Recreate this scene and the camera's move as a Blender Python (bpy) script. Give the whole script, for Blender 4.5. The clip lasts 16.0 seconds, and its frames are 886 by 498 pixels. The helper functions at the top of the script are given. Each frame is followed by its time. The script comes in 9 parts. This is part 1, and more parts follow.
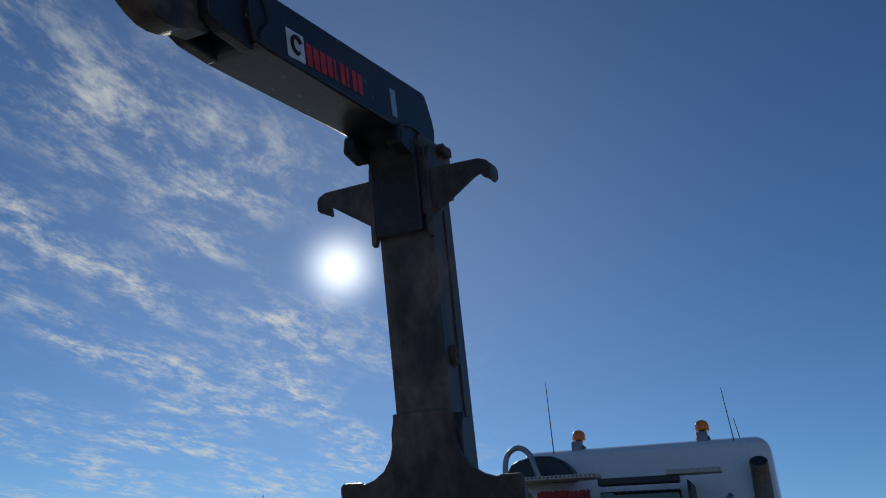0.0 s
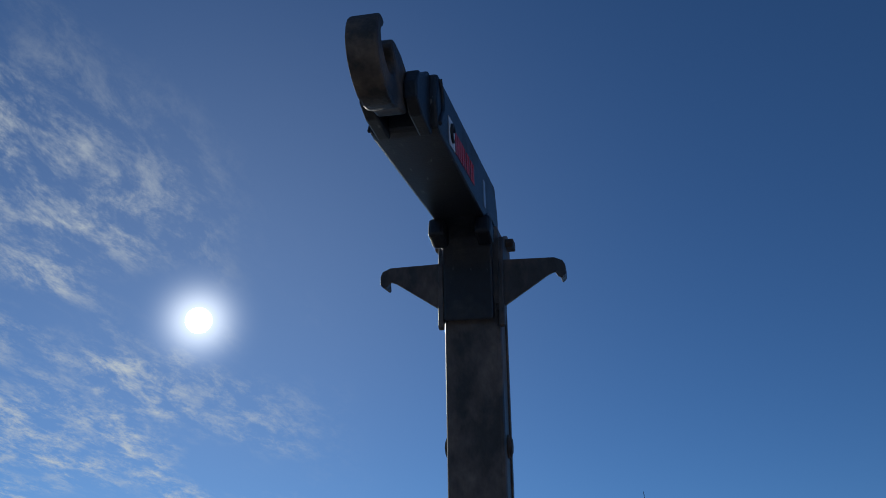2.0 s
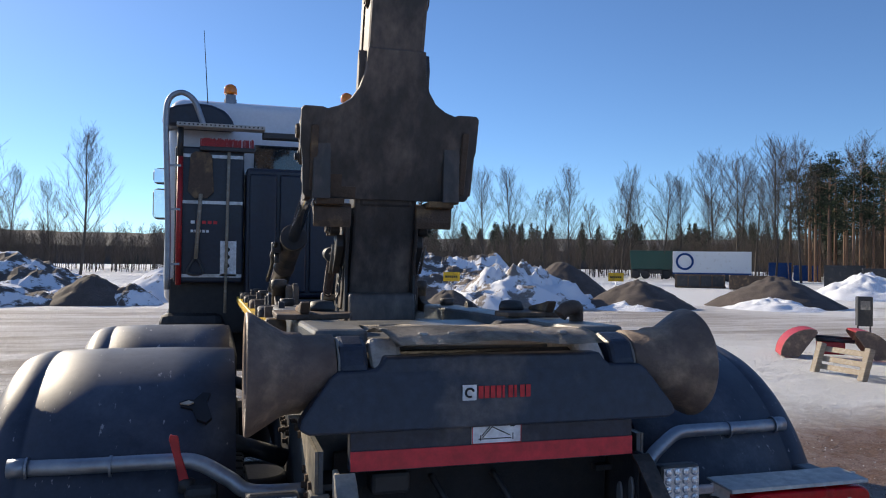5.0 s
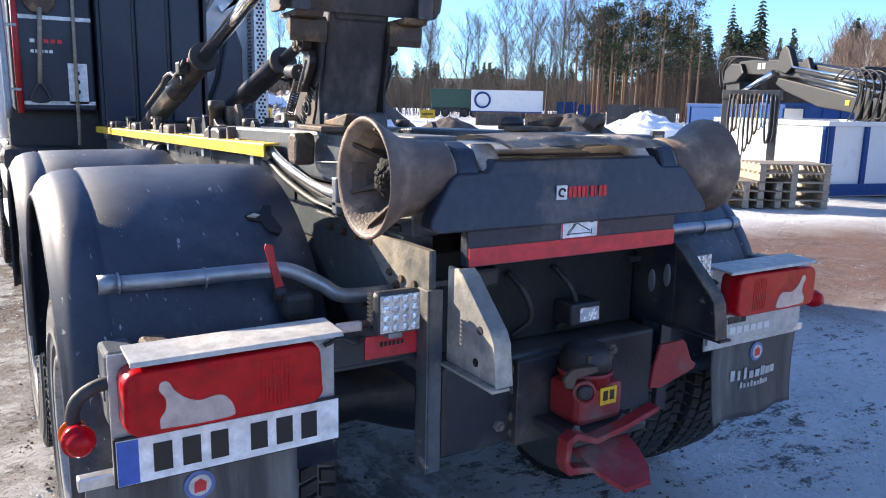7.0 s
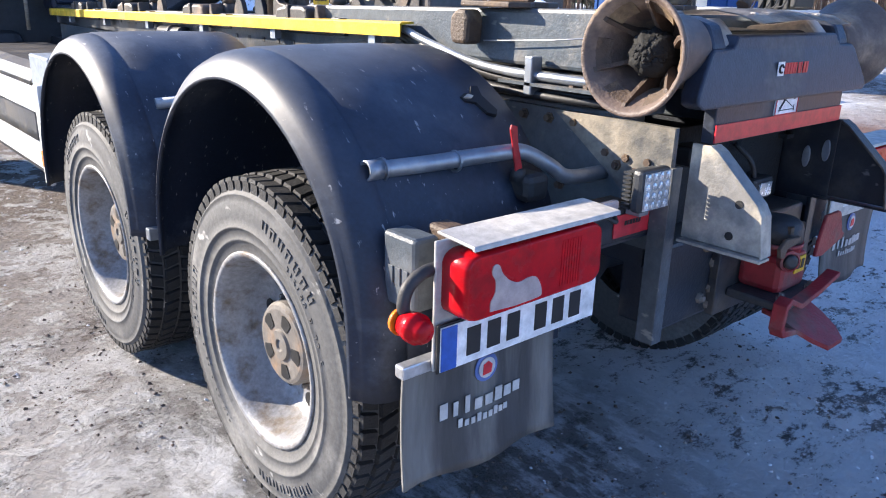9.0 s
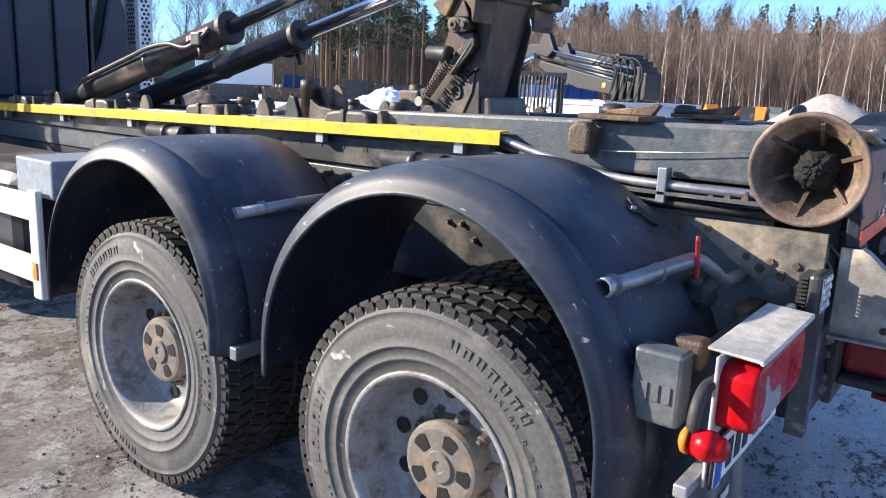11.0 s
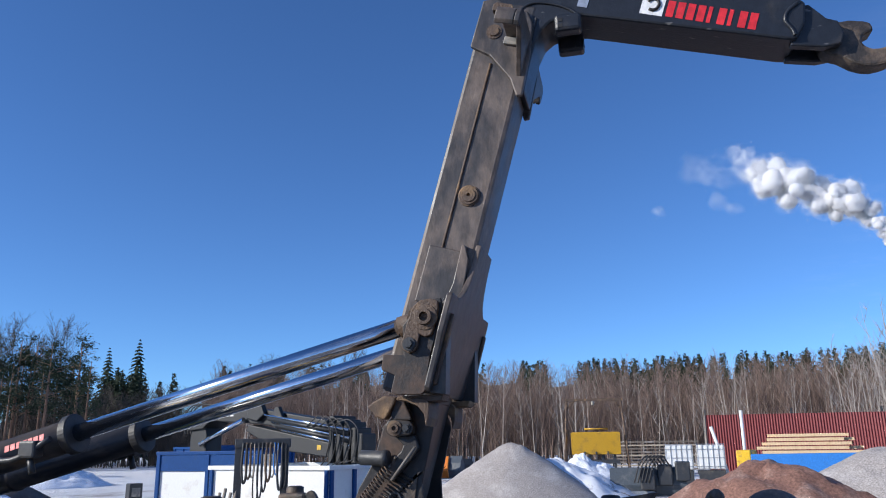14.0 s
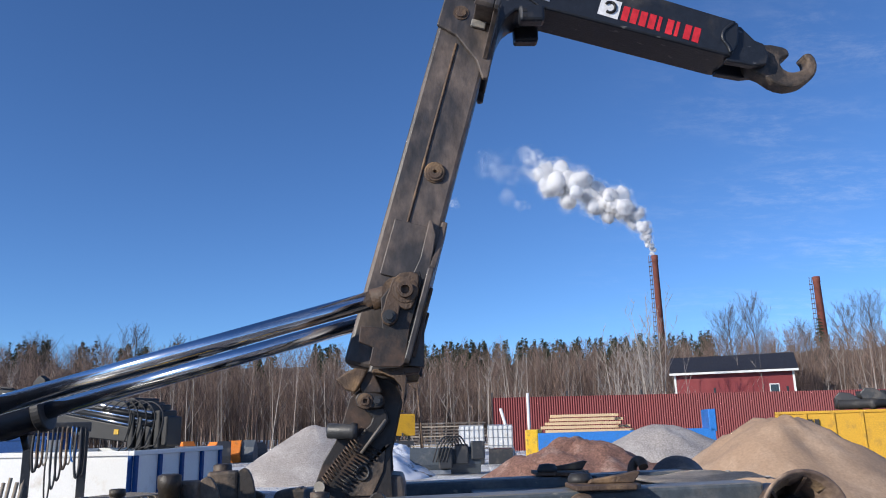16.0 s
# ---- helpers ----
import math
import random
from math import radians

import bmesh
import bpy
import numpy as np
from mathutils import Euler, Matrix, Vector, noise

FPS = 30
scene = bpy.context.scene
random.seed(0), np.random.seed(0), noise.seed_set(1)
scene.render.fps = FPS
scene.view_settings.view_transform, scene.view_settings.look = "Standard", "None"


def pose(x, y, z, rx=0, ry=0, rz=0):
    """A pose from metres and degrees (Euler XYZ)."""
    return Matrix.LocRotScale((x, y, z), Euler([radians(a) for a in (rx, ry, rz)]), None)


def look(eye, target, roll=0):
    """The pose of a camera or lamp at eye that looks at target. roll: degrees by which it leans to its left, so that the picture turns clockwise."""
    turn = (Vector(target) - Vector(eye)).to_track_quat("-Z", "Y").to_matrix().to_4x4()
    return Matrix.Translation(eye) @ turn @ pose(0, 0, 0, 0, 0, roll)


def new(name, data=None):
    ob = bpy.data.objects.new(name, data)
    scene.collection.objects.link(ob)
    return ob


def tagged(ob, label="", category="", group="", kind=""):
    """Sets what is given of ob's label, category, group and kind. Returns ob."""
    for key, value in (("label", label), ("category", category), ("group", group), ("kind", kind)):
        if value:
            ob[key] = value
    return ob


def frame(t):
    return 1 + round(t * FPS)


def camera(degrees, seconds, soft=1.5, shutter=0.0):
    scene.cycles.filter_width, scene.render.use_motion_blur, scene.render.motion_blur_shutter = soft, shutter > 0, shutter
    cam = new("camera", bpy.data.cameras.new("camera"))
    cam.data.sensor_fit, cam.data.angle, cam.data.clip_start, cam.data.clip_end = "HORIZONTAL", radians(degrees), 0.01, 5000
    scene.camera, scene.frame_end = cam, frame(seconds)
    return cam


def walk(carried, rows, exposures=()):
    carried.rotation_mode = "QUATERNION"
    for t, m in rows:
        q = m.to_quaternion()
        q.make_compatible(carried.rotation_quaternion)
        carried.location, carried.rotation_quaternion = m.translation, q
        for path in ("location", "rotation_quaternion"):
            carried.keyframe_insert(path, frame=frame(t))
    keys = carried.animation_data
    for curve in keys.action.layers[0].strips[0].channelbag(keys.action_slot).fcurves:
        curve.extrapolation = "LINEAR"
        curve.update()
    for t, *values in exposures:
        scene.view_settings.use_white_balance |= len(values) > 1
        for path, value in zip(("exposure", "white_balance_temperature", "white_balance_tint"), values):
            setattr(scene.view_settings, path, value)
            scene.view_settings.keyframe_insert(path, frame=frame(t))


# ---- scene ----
cam = camera(60.6, 16.0, soft=1.05)
PATH = [
    (0, (1.248, -0.613, 1.860), (0.518, 1.045, 2.706), 0.1),
    (0.5, (1.095, -0.690, 1.849), (0.429, 0.934, 2.809), 1.3),
    (1, (0.916, -0.77, 1.883), (0.331, 0.84, 2.916), 2.8),
    (1.5, (0.736, -0.908, 1.897), (0.242, 0.719, 2.951), 2.6),
    (2, (0.514, -0.942, 1.858), (0.126, 0.732, 2.883), 2.6),
    (2.5, (0.305, -0.928, 1.832), (0.044, 0.835, 2.741), 1.9),
    (3, (0.111, -1.011, 1.799), (-0.009, 0.846, 2.532), 1.4),
    (3.5, (-0.066, -1.018, 1.748), (-0.018, 0.907, 2.289), 0.7),
    (4, (-0.25, -0.981, 1.703), (-0.033, 0.976, 2.055), 0.5),
    (4.5, (-0.442, -0.963, 1.668), (-0.048, 0.989, 1.85), 0.4),
    (5, (-0.673, -1.006, 1.66), (-0.107, 0.912, 1.694), 0.7),
    (5.2, (-0.758, -1.016, 1.653), (-0.125, 0.881, 1.634), 0.9),
    (7.3, (-1.54, -0.693, 1.545), (-0.43, 0.912, 1.11), 1.6),
    (7.5, (-1.629, -0.627, 1.529), (-0.478, 0.938, 1.053), 1.8),
    (8, (-1.775, -0.494, 1.51), (-0.602, 1.028, 0.956), 1.6),
    (8.5, (-1.94, -0.363, 1.486), (-0.729, 1.107, 0.877), 1.6),
    (9, (-2.156, -0.231, 1.51), (-0.903, 1.19, 0.871), 1.7),
    (9.2, (-2.202, -0.189, 1.517), (-0.934, 1.217, 0.875), 1.6),
    (11.3, (-2.772, 0.571, 1.558), (-1.15, 1.692, 1.219), 2.4),
    (11.5, (-2.774, 0.653, 1.556), (-1.119, 1.741, 1.278), 2.2),
    (12, (-2.8, 0.838, 1.6), (-1.063, 1.823, 1.481), 2.2),
    (12.5, (-2.904, 0.973, 1.639), (-1.106, 1.846, 1.691), 1.7),
    (13, (-3.033, 1.109, 1.686), (-1.191, 1.854, 1.905), 1.1),
    (13.5, (-3.056, 1.256, 1.709), (-1.186, 1.858, 2.084), 0.3),
    (14, (-3.056, 1.452, 1.726), (-1.173, 1.898, 2.232), -0.7),
    (14.5, (-3.111, 1.624, 1.745), (-1.223, 1.919, 2.335), -1.2),
    (15, (-3.204, 1.806, 1.754), (-1.308, 1.964, 2.371), -1.5),
    (15.5, (-3.214, 1.97, 1.729), (-1.297, 2.002, 2.297), -1.6),
    (16, (-3.141, 2.145, 1.697), (-1.196, 2.058, 2.153), -1.4),
]
EXPOSURES = [(0.0, -0.80, 7000, 2), (1.2, -0.88, 6500, 2), (2.5, -0.98, 6400, 3), (3.5, -0.80, 6800, 8), (4.2, -0.20, 7500, 10), (5.0, 0.40, 7800, 10), (7.3, 1.60, 7500, 12),
             (9.0, 1.68, 7100, 12), (11.5, 1.14, 7400, 10), (12.2, 0.76, 7300, 10), (13.0, 0.46, 6900, 10), (14.5, 0.30, 6250, 10), (16.0, 0.22, 6600, 10)]
walk(cam, [(t, look(eye, target, roll)) for t, eye, target, roll in PATH], EXPOSURES)

# ---- light ----
SUN_AZ, SUN_EL = radians(-32.2), radians(23.4)
SUN_DIR = Vector((math.sin(SUN_AZ) * math.cos(SUN_EL), math.cos(SUN_AZ) * math.cos(SUN_EL), math.sin(SUN_EL)))


def make_world():
    w = bpy.data.worlds.new("winter_sky")
    scene.world = w
    w.use_nodes = True
    nt = w.node_tree
    nt.nodes.clear()
    N, L = nt.nodes.new, nt.links.new
    out, bg = N("ShaderNodeOutputWorld"), N("ShaderNodeBackground")
    sky = N("ShaderNodeTexSky")
    sky.sky_type, sky.sun_disc = "NISHITA", False
    sky.sun_elevation, sky.sun_rotation = SUN_EL, SUN_AZ % (2 * math.pi)
    sky.altitude, sky.air_density, sky.dust_density, sky.ozone_density = 1600, 0.9, 0.05, 3.0
    tc = N("ShaderNodeTexCoord")

    def math_node(op, a, b=None):
        n = N("ShaderNodeMath")
        n.operation = op
        for i, v in enumerate((a, b)):
            if v is None:
                continue
            if isinstance(v, (int, float)):
                n.inputs[i].default_value = v
            else:
                L(v, n.inputs[i])
        return n.outputs[0]

    def dot(vec, d):
        n = N("ShaderNodeVectorMath")
        n.operation = "DOT_PRODUCT"
        L(vec, n.inputs[0])
        n.inputs[1].default_value = d
        return n.outputs["Value"]

    def ramp(v, a, b):
        n = N("ShaderNodeMapRange")
        n.interpolation_type = "SMOOTHSTEP"
        L(v, n.inputs["Value"])
        n.inputs["From Min"].default_value, n.inputs["From Max"].default_value = a, b
        return n.outputs["Result"]

    d = tc.outputs["Generated"]
    # the sun's own disc with the bright air close round it
    facing = dot(d, tuple(SUN_DIR))
    disc = math_node("MULTIPLY", ramp(facing, math.cos(radians(0.95)), math.cos(radians(0.65))), 80.0)
    near = math_node("MULTIPLY", math_node("POWER", math_node("MAXIMUM", facing, 0.0), 1700.0), 1.6)
    halo = math_node("MULTIPLY", math_node("POWER", math_node("MAXIMUM", facing, 0.0), 13.0), 0.115)
    glow = math_node("ADD", math_node("ADD", disc, near), halo)
    # high cirrus, laid out on a flat layer overhead
    sep = N("ShaderNodeSeparateXYZ")
    L(d, sep.inputs[0])
    up = math_node("ADD", math_node("MAXIMUM", sep.outputs[2], 0.0), 0.10)
    comb = N("ShaderNodeCombineXYZ")
    L(math_node("DIVIDE", sep.outputs[0], up), comb.inputs[0])
    L(math_node("DIVIDE", sep.outputs[1], up), comb.inputs[1])
    wave = N("ShaderNodeTexNoise")
    wave.inputs["Scale"].default_value, wave.inputs["Detail"].default_value = 1.9, 5.0
    fine = N("ShaderNodeTexNoise")
    fine.inputs["Scale"].default_value, fine.inputs["Detail"].default_value, fine.inputs["Roughness"].default_value = 9.0, 12.0, 0.74
    fine.inputs["Distortion"].default_value = 0.2
    stretch = N("ShaderNodeMapping")
    stretch.inputs["Scale"].default_value = (1.15, 0.62, 1.0)
    stretch.inputs["Rotation"].default_value = (0, 0, radians(25))
    L(comb.outputs[0], stretch.inputs[0])
    L(stretch.outputs[0], wave.inputs["Vector"])
    L(stretch.outputs[0], fine.inputs["Vector"])
    west = ramp(dot(d, (-0.88, 0.47, 0.0)), 0.68, 0.88)
    south = ramp(dot(d, (0.70, -0.70, 0.1)), 0.80, 0.98)
    # unseen cirrus behind the view, added to fill the truck's shaded rear
    behind = ramp(dot(d, (-0.62, -0.78, 0.05)), 0.15, 0.75)
    field = math_node("ADD", math_node("MAXIMUM", west, math_node("MULTIPLY", behind, 0.6)), math_node("MULTIPLY", south, 0.12))
    wisps = math_node("MULTIPLY", ramp(fine.outputs["Fac"], 0.42, 0.72), ramp(wave.outputs["Fac"], 0.40, 0.60))
    cloud = math_node("MULTIPLY", math_node("MULTIPLY", wisps, field), ramp(sep.outputs[2], 0.0, 0.12))
    mix = N("ShaderNodeMix")
    mix.data_type = "RGBA"
    L(math_node("MINIMUM", math_node("MULTIPLY", cloud, 0.95), 0.9), mix.inputs["Factor"])
    deep = N("ShaderNodeMix")
    deep.data_type, deep.blend_type = "RGBA", "MULTIPLY"
    deep.inputs["Factor"].default_value = 1.0
    deep.inputs["B"].default_value = (0.60, 0.87, 1.19, 1)     # clear, dry winter air
    L(sky.outputs[0], deep.inputs["A"])
    L(deep.outputs["Result"], mix.inputs["A"])
    mix.inputs["B"].default_value = (8.5, 8.8, 9.3, 1)
    add = N("ShaderNodeMix")
    add.data_type, add.blend_type = "RGBA", "ADD"
    add.inputs["Factor"].default_value = 1.0
    scale = N("ShaderNodeCombineColor")
    for i in range(3):
        L(math_node("MULTIPLY", glow, (10.0, 10.0, 10.4)[i]), scale.inputs[i])
    L(mix.outputs["Result"], add.inputs["A"])
    L(scale.outputs[0], add.inputs["B"])
    L(add.outputs["Result"], bg.inputs["Color"])
    bg.inputs["Strength"].default_value = 0.112
    L(bg.outputs[0], out.inputs["Surface"])


make_world()
sun_data = bpy.data.lights.new("sun", "SUN")
sun_data.energy, sun_data.angle, sun_data.color = 4.2, radians(0.53), (1.0, 0.94, 0.85)
sun = new("sun", sun_data)
sun.matrix_world = look(SUN_DIR * 200, (0, 0, 0))


# ---- materials ----
def material(name, base, dirt=None, rough=0.6, metal=0.0, grain=30.0, wear=2.5, amount=0.5, bump=0.15, bump_scale=120.0, spread=0.15, coat=0.0,
             stretch=(1, 1, 1), rough_dirt=None):
    """A worn surface: a base colour, a second one in patches, grain at two scales and fine relief."""
    m = bpy.data.materials.new(name)
    m.use_nodes = True
    nt = m.node_tree
    N, L = nt.nodes.new, nt.links.new
    b = nt.nodes["Principled BSDF"]
    tc, mp = N("ShaderNodeTexCoord"), N("ShaderNodeMapping")
    L(tc.outputs["Object"], mp.inputs[0])
    mp.inputs["Scale"].default_value = stretch
    big, small = N("ShaderNodeTexNoise"), N("ShaderNodeTexNoise")
    for n, s, det in ((big, wear, 8.0), (small, grain, 6.0)):
        n.inputs["Scale"].default_value, n.inputs["Detail"].default_value, n.inputs["Roughness"].default_value = s, det, 0.62
        L(mp.outputs[0], n.inputs["Vector"])
    rng = N("ShaderNodeMapRange")
    rng.inputs["From Min"].default_value, rng.inputs["From Max"].default_value = 0.72 - 0.45 * amount, 0.86 - 0.35 * amount
    L(big.outputs["Fac"], rng.inputs["Value"])
    mixer = N("ShaderNodeMix")
    mixer.data_type = "RGBA"
    L(rng.outputs["Result"], mixer.inputs["Factor"])
    mixer.inputs["A"].default_value = (*base, 1)
    mixer.inputs["B"].default_value = (*(dirt or [c * 1.5 for c in base]), 1)
    hsv = N("ShaderNodeHueSaturation")
    vr = N("ShaderNodeMapRange")
    vr.inputs["From Min"].default_value, vr.inputs["From Max"].default_value = 0.25, 0.75
    vr.inputs["To Min"].default_value, vr.inputs["To Max"].default_value = 1 - spread * 2, 1 + spread * 2
    L(small.outputs["Fac"], vr.inputs["Value"])
    L(vr.outputs["Result"], hsv.inputs["Value"])
    L(mixer.outputs["Result"], hsv.inputs["Color"])
    L(hsv.outputs["Color"], b.inputs["Base Color"])
    rr = N("ShaderNodeMapRange")
    rr.inputs["To Min"].default_value, rr.inputs["To Max"].default_value = rough, rough_dirt if rough_dirt is not None else min(1.0, rough + 0.25)
    L(rng.outputs["Result"], rr.inputs["Value"])
    L(rr.outputs["Result"], b.inputs["Roughness"])
    b.inputs["Metallic"].default_value = metal
    b.inputs["Coat Weight"].default_value = coat
    if bump:
        bn, bt = N("ShaderNodeBump"), N("ShaderNodeTexNoise")
        bt.inputs["Scale"].default_value, bt.inputs["Detail"].default_value = bump_scale, 5.0
        L(mp.outputs[0], bt.inputs["Vector"])
        bn.inputs["Strength"].default_value, bn.inputs["Distance"].default_value = bump, 0.01
        L(bt.outputs["Fac"], bn.inputs["Height"])
        L(bn.outputs[0], b.inputs["Normal"])
    return m


def varied(m, amount=0.25):
    """Lets every separate piece of a joined mesh take a slightly different brightness."""
    nt = m.node_tree
    b = nt.nodes["Principled BSDF"]
    src = b.inputs["Base Color"].links[0].from_socket
    g, mr, h = nt.nodes.new("ShaderNodeNewGeometry"), nt.nodes.new("ShaderNodeMapRange"), nt.nodes.new("ShaderNodeHueSaturation")
    nt.links.new(g.outputs["Random Per Island"], mr.inputs["Value"])
    mr.inputs["To Min"].default_value, mr.inputs["To Max"].default_value = 1 - amount, 1 + amount
    nt.links.new(mr.outputs["Result"], h.inputs["Value"])
    nt.links.new(src, h.inputs["Color"])
    nt.links.new(h.outputs["Color"], b.inputs["Base Color"])
    return m


M = {}
M["chassis"] = material("chassis_paint", (0.017, 0.021, 0.029), (0.105, 0.090, 0.075), 0.42, amount=0.42, wear=4.0)
M["subframe"] = material("subframe_paint", (0.068, 0.084, 0.098), (0.20, 0.185, 0.165), 0.42, amount=0.42, wear=3.5)
M["arm"] = material("arm_paint", (0.045, 0.042, 0.043), (0.19, 0.145, 0.12), 0.42, amount=0.60, wear=3.4, grain=26, spread=0.20, bump=0.10, stretch=(1, 1, 0.55))
M["armplate"] = material("bracket_paint", (0.022, 0.020, 0.020), (0.105, 0.062, 0.042), 0.5, amount=0.50, wear=5.0, grain=50, spread=0.12)
M["ironpad"] = material("bare_rusting_iron", (0.040, 0.034, 0.030), (0.20, 0.145, 0.105), 0.5, amount=0.55, wear=7.0, grain=45, bump=0.25)
M["conerust"] = material("dull_brown_rust", (0.14, 0.098, 0.078), (0.40, 0.285, 0.20), 0.55, amount=0.5, wear=5.0, bump=0.25)
M["cover"] = material("scuffed_cover", (0.018, 0.025, 0.043), (0.125, 0.115, 0.112), 0.42, amount=0.46, wear=4.5, grain=40, spread=0.2)
M["barrel"] = material("cylinder_paint", (0.020, 0.022, 0.027), (0.14, 0.108, 0.085), 0.30, amount=0.48, wear=3.0, bump=0.04, stretch=(1, 0.5, 1))
# dust, and sunlight put into the colour: paler than the subframe paint
M["litdustplate"] = material("sunlit_dusty_plate", (0.085, 0.085, 0.082), (0.34, 0.29, 0.22), 0.55, amount=0.6, wear=4.0)
M["boom"] = material("boom_paint", (0.016, 0.019, 0.026), (0.075, 0.066, 0.058), 0.40, amount=0.40, wear=3.0)
M["ochre"] = material("ochre_rust", (0.085, 0.056, 0.038), (0.36, 0.25, 0.14), 0.6, amount=0.48, wear=5.0, bump=0.35)
M["crane"] = material("crane_black", (0.009, 0.010, 0.011), (0.026, 0.026, 0.027), 0.5, amount=0.35)
M["rust"] = material("rusty_steel", (0.085, 0.055, 0.038), (0.30, 0.19, 0.10), 0.62, amount=0.45, wear=6.0, bump=0.35)
M["wornplate"] = material("worn_dusty_plate", (0.20, 0.19, 0.18), (0.66, 0.58, 0.50), 0.5, amount=0.85, wear=3.0, bump=0.3)
M["pale"] = material("worn_pale_steel", (0.20, 0.195, 0.185), (0.64, 0.56, 0.44), 0.5, amount=0.72, wear=3.2)
M["chrome"] = material("chromed_rod", (0.72, 0.74, 0.78), (0.6, 0.6, 0.62), 0.13, metal=1.0, amount=0.2, bump=0.02, spread=0.03, rough_dirt=0.16)
M["galv"] = material("galvanised_tube", (0.30, 0.33, 0.37), (0.42, 0.44, 0.46), 0.42, metal=0.75, amount=0.5, wear=8, bump=0.05, spread=0.08)
M["fender"] = material("fender_plastic", (0.012, 0.019, 0.036), (0.078, 0.090, 0.113), 0.50, amount=0.50, wear=3.4, grain=90, bump=0.05, bump_scale=260, rough_dirt=0.55, stretch=(1, 0.6, 1))
M["fender_in"] = material("fender_lining", (0.014, 0.014, 0.015), (0.035, 0.030, 0.026), 0.85, amount=0.4, bump=0.4)
M["tyre"] = material("tyre_side", (0.088, 0.088, 0.088), (0.205, 0.20, 0.19), 0.7, amount=0.5, wear=3.0, grain=60, bump=0.12)
M["tread"] = material("tyre_tread", (0.02, 0.02, 0.021), (0.07, 0.068, 0.065), 0.7, amount=0.4, bump=0.35)
M["rim"] = material("rim_paint", (0.27, 0.27, 0.275), (0.15, 0.115, 0.085), 0.42, metal=0.1, amount=0.5, wear=13, grain=60)
M["hub"] = material("hub_steel", (0.15, 0.135, 0.12), (0.24, 0.16, 0.105), 0.6, amount=0.5, wear=9)
M["white"] = material("cab_white", (0.74, 0.76, 0.79), (0.5, 0.48, 0.44), 0.3, amount=0.25, coat=0.4, bump=0.02, spread=0.03)
M["navy"] = material("cab_dark_blue", (0.010, 0.017, 0.036), (0.03, 0.035, 0.045), 0.42, amount=0.35, coat=0.08, bump=0.03)
M["black"] = material("black_rubber", (0.025, 0.025, 0.027), (0.07, 0.066, 0.062), 0.55, amount=0.4, bump=0.15)
M["red"] = material("red_paint", (0.42, 0.02, 0.025), (0.25, 0.03, 0.03), 0.45, amount=0.3)
M["stripe"] = material("red_reflector", (0.62, 0.03, 0.045), (0.45, 0.03, 0.04), 0.4, amount=0.35, bump=0.03)
M["coupling"] = material("coupling_red", (0.27, 0.014, 0.02), (0.20, 0.10, 0.09), 0.5, amount=0.5, wear=7, bump=0.2)
M["yellow"] = material("yellow_paint", (0.74, 0.45, 0.02), (0.36, 0.22, 0.06), 0.45, amount=0.45, wear=6)
M["orange"] = material("orange_paint", (0.75, 0.22, 0.03), (0.4, 0.14, 0.04), 0.5, amount=0.35)
M["amber"] = material("amber_lens", (0.85, 0.22, 0.02), (0.7, 0.16, 0.02), 0.12, amount=0.2, bump=0, coat=0.5)
M["redlens"] = material("red_lens", (0.48, 0.006, 0.012), (0.30, 0.004, 0.010), 0.22, amount=0.4, wear=9.0, bump=0.06, bump_scale=220, coat=0.25)
for lens_name in ("redlens",):
    M[lens_name].node_tree.nodes["Principled BSDF"].inputs["Specular IOR Level"].default_value = 0.2
    M[lens_name].node_tree.nodes["Principled BSDF"].inputs["Coat Weight"].default_value = 0.0
M["clearlens"] = material("clear_lens", (0.44, 0.35, 0.33), (0.58, 0.48, 0.46), 0.15, amount=0.4, bump=0.1, bump_scale=220, coat=0.5)
M["ledlens"] = material("led_lens", (0.55, 0.57, 0.60), (0.75, 0.77, 0.8), 0.15, metal=0.5, amount=0.5, wear=60, bump=0.1)
M["alu"] = material("aluminium", (0.55, 0.56, 0.58), (0.42, 0.40, 0.37), 0.35, metal=0.7, amount=0.4, wear=6)
M["dullsteel"] = material("dusty_sheet", (0.44, 0.43, 0.42), (0.58, 0.55, 0.50), 0.55, metal=0.2, amount=0.6, wear=5)
def lightened(m, colour, share):
    """Lightens upward faces: road dust, with sunlit and sky sheen put into the colour."""
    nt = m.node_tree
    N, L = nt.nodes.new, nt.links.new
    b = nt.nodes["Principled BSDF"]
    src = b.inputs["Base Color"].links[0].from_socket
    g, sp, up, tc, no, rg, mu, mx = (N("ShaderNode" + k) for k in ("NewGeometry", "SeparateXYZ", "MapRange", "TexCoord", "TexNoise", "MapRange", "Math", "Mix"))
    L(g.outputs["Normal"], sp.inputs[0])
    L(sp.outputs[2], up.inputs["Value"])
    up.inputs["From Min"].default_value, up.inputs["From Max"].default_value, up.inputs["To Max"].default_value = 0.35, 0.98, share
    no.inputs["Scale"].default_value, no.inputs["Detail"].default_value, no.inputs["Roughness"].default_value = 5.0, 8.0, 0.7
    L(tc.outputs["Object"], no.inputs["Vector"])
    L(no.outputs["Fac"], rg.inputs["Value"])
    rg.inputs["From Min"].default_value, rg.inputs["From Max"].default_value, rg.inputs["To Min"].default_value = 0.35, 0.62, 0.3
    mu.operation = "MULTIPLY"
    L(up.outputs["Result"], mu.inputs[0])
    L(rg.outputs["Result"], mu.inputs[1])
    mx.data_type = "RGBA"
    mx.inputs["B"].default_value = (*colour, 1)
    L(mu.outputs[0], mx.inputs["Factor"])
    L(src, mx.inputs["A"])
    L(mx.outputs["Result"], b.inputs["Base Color"])


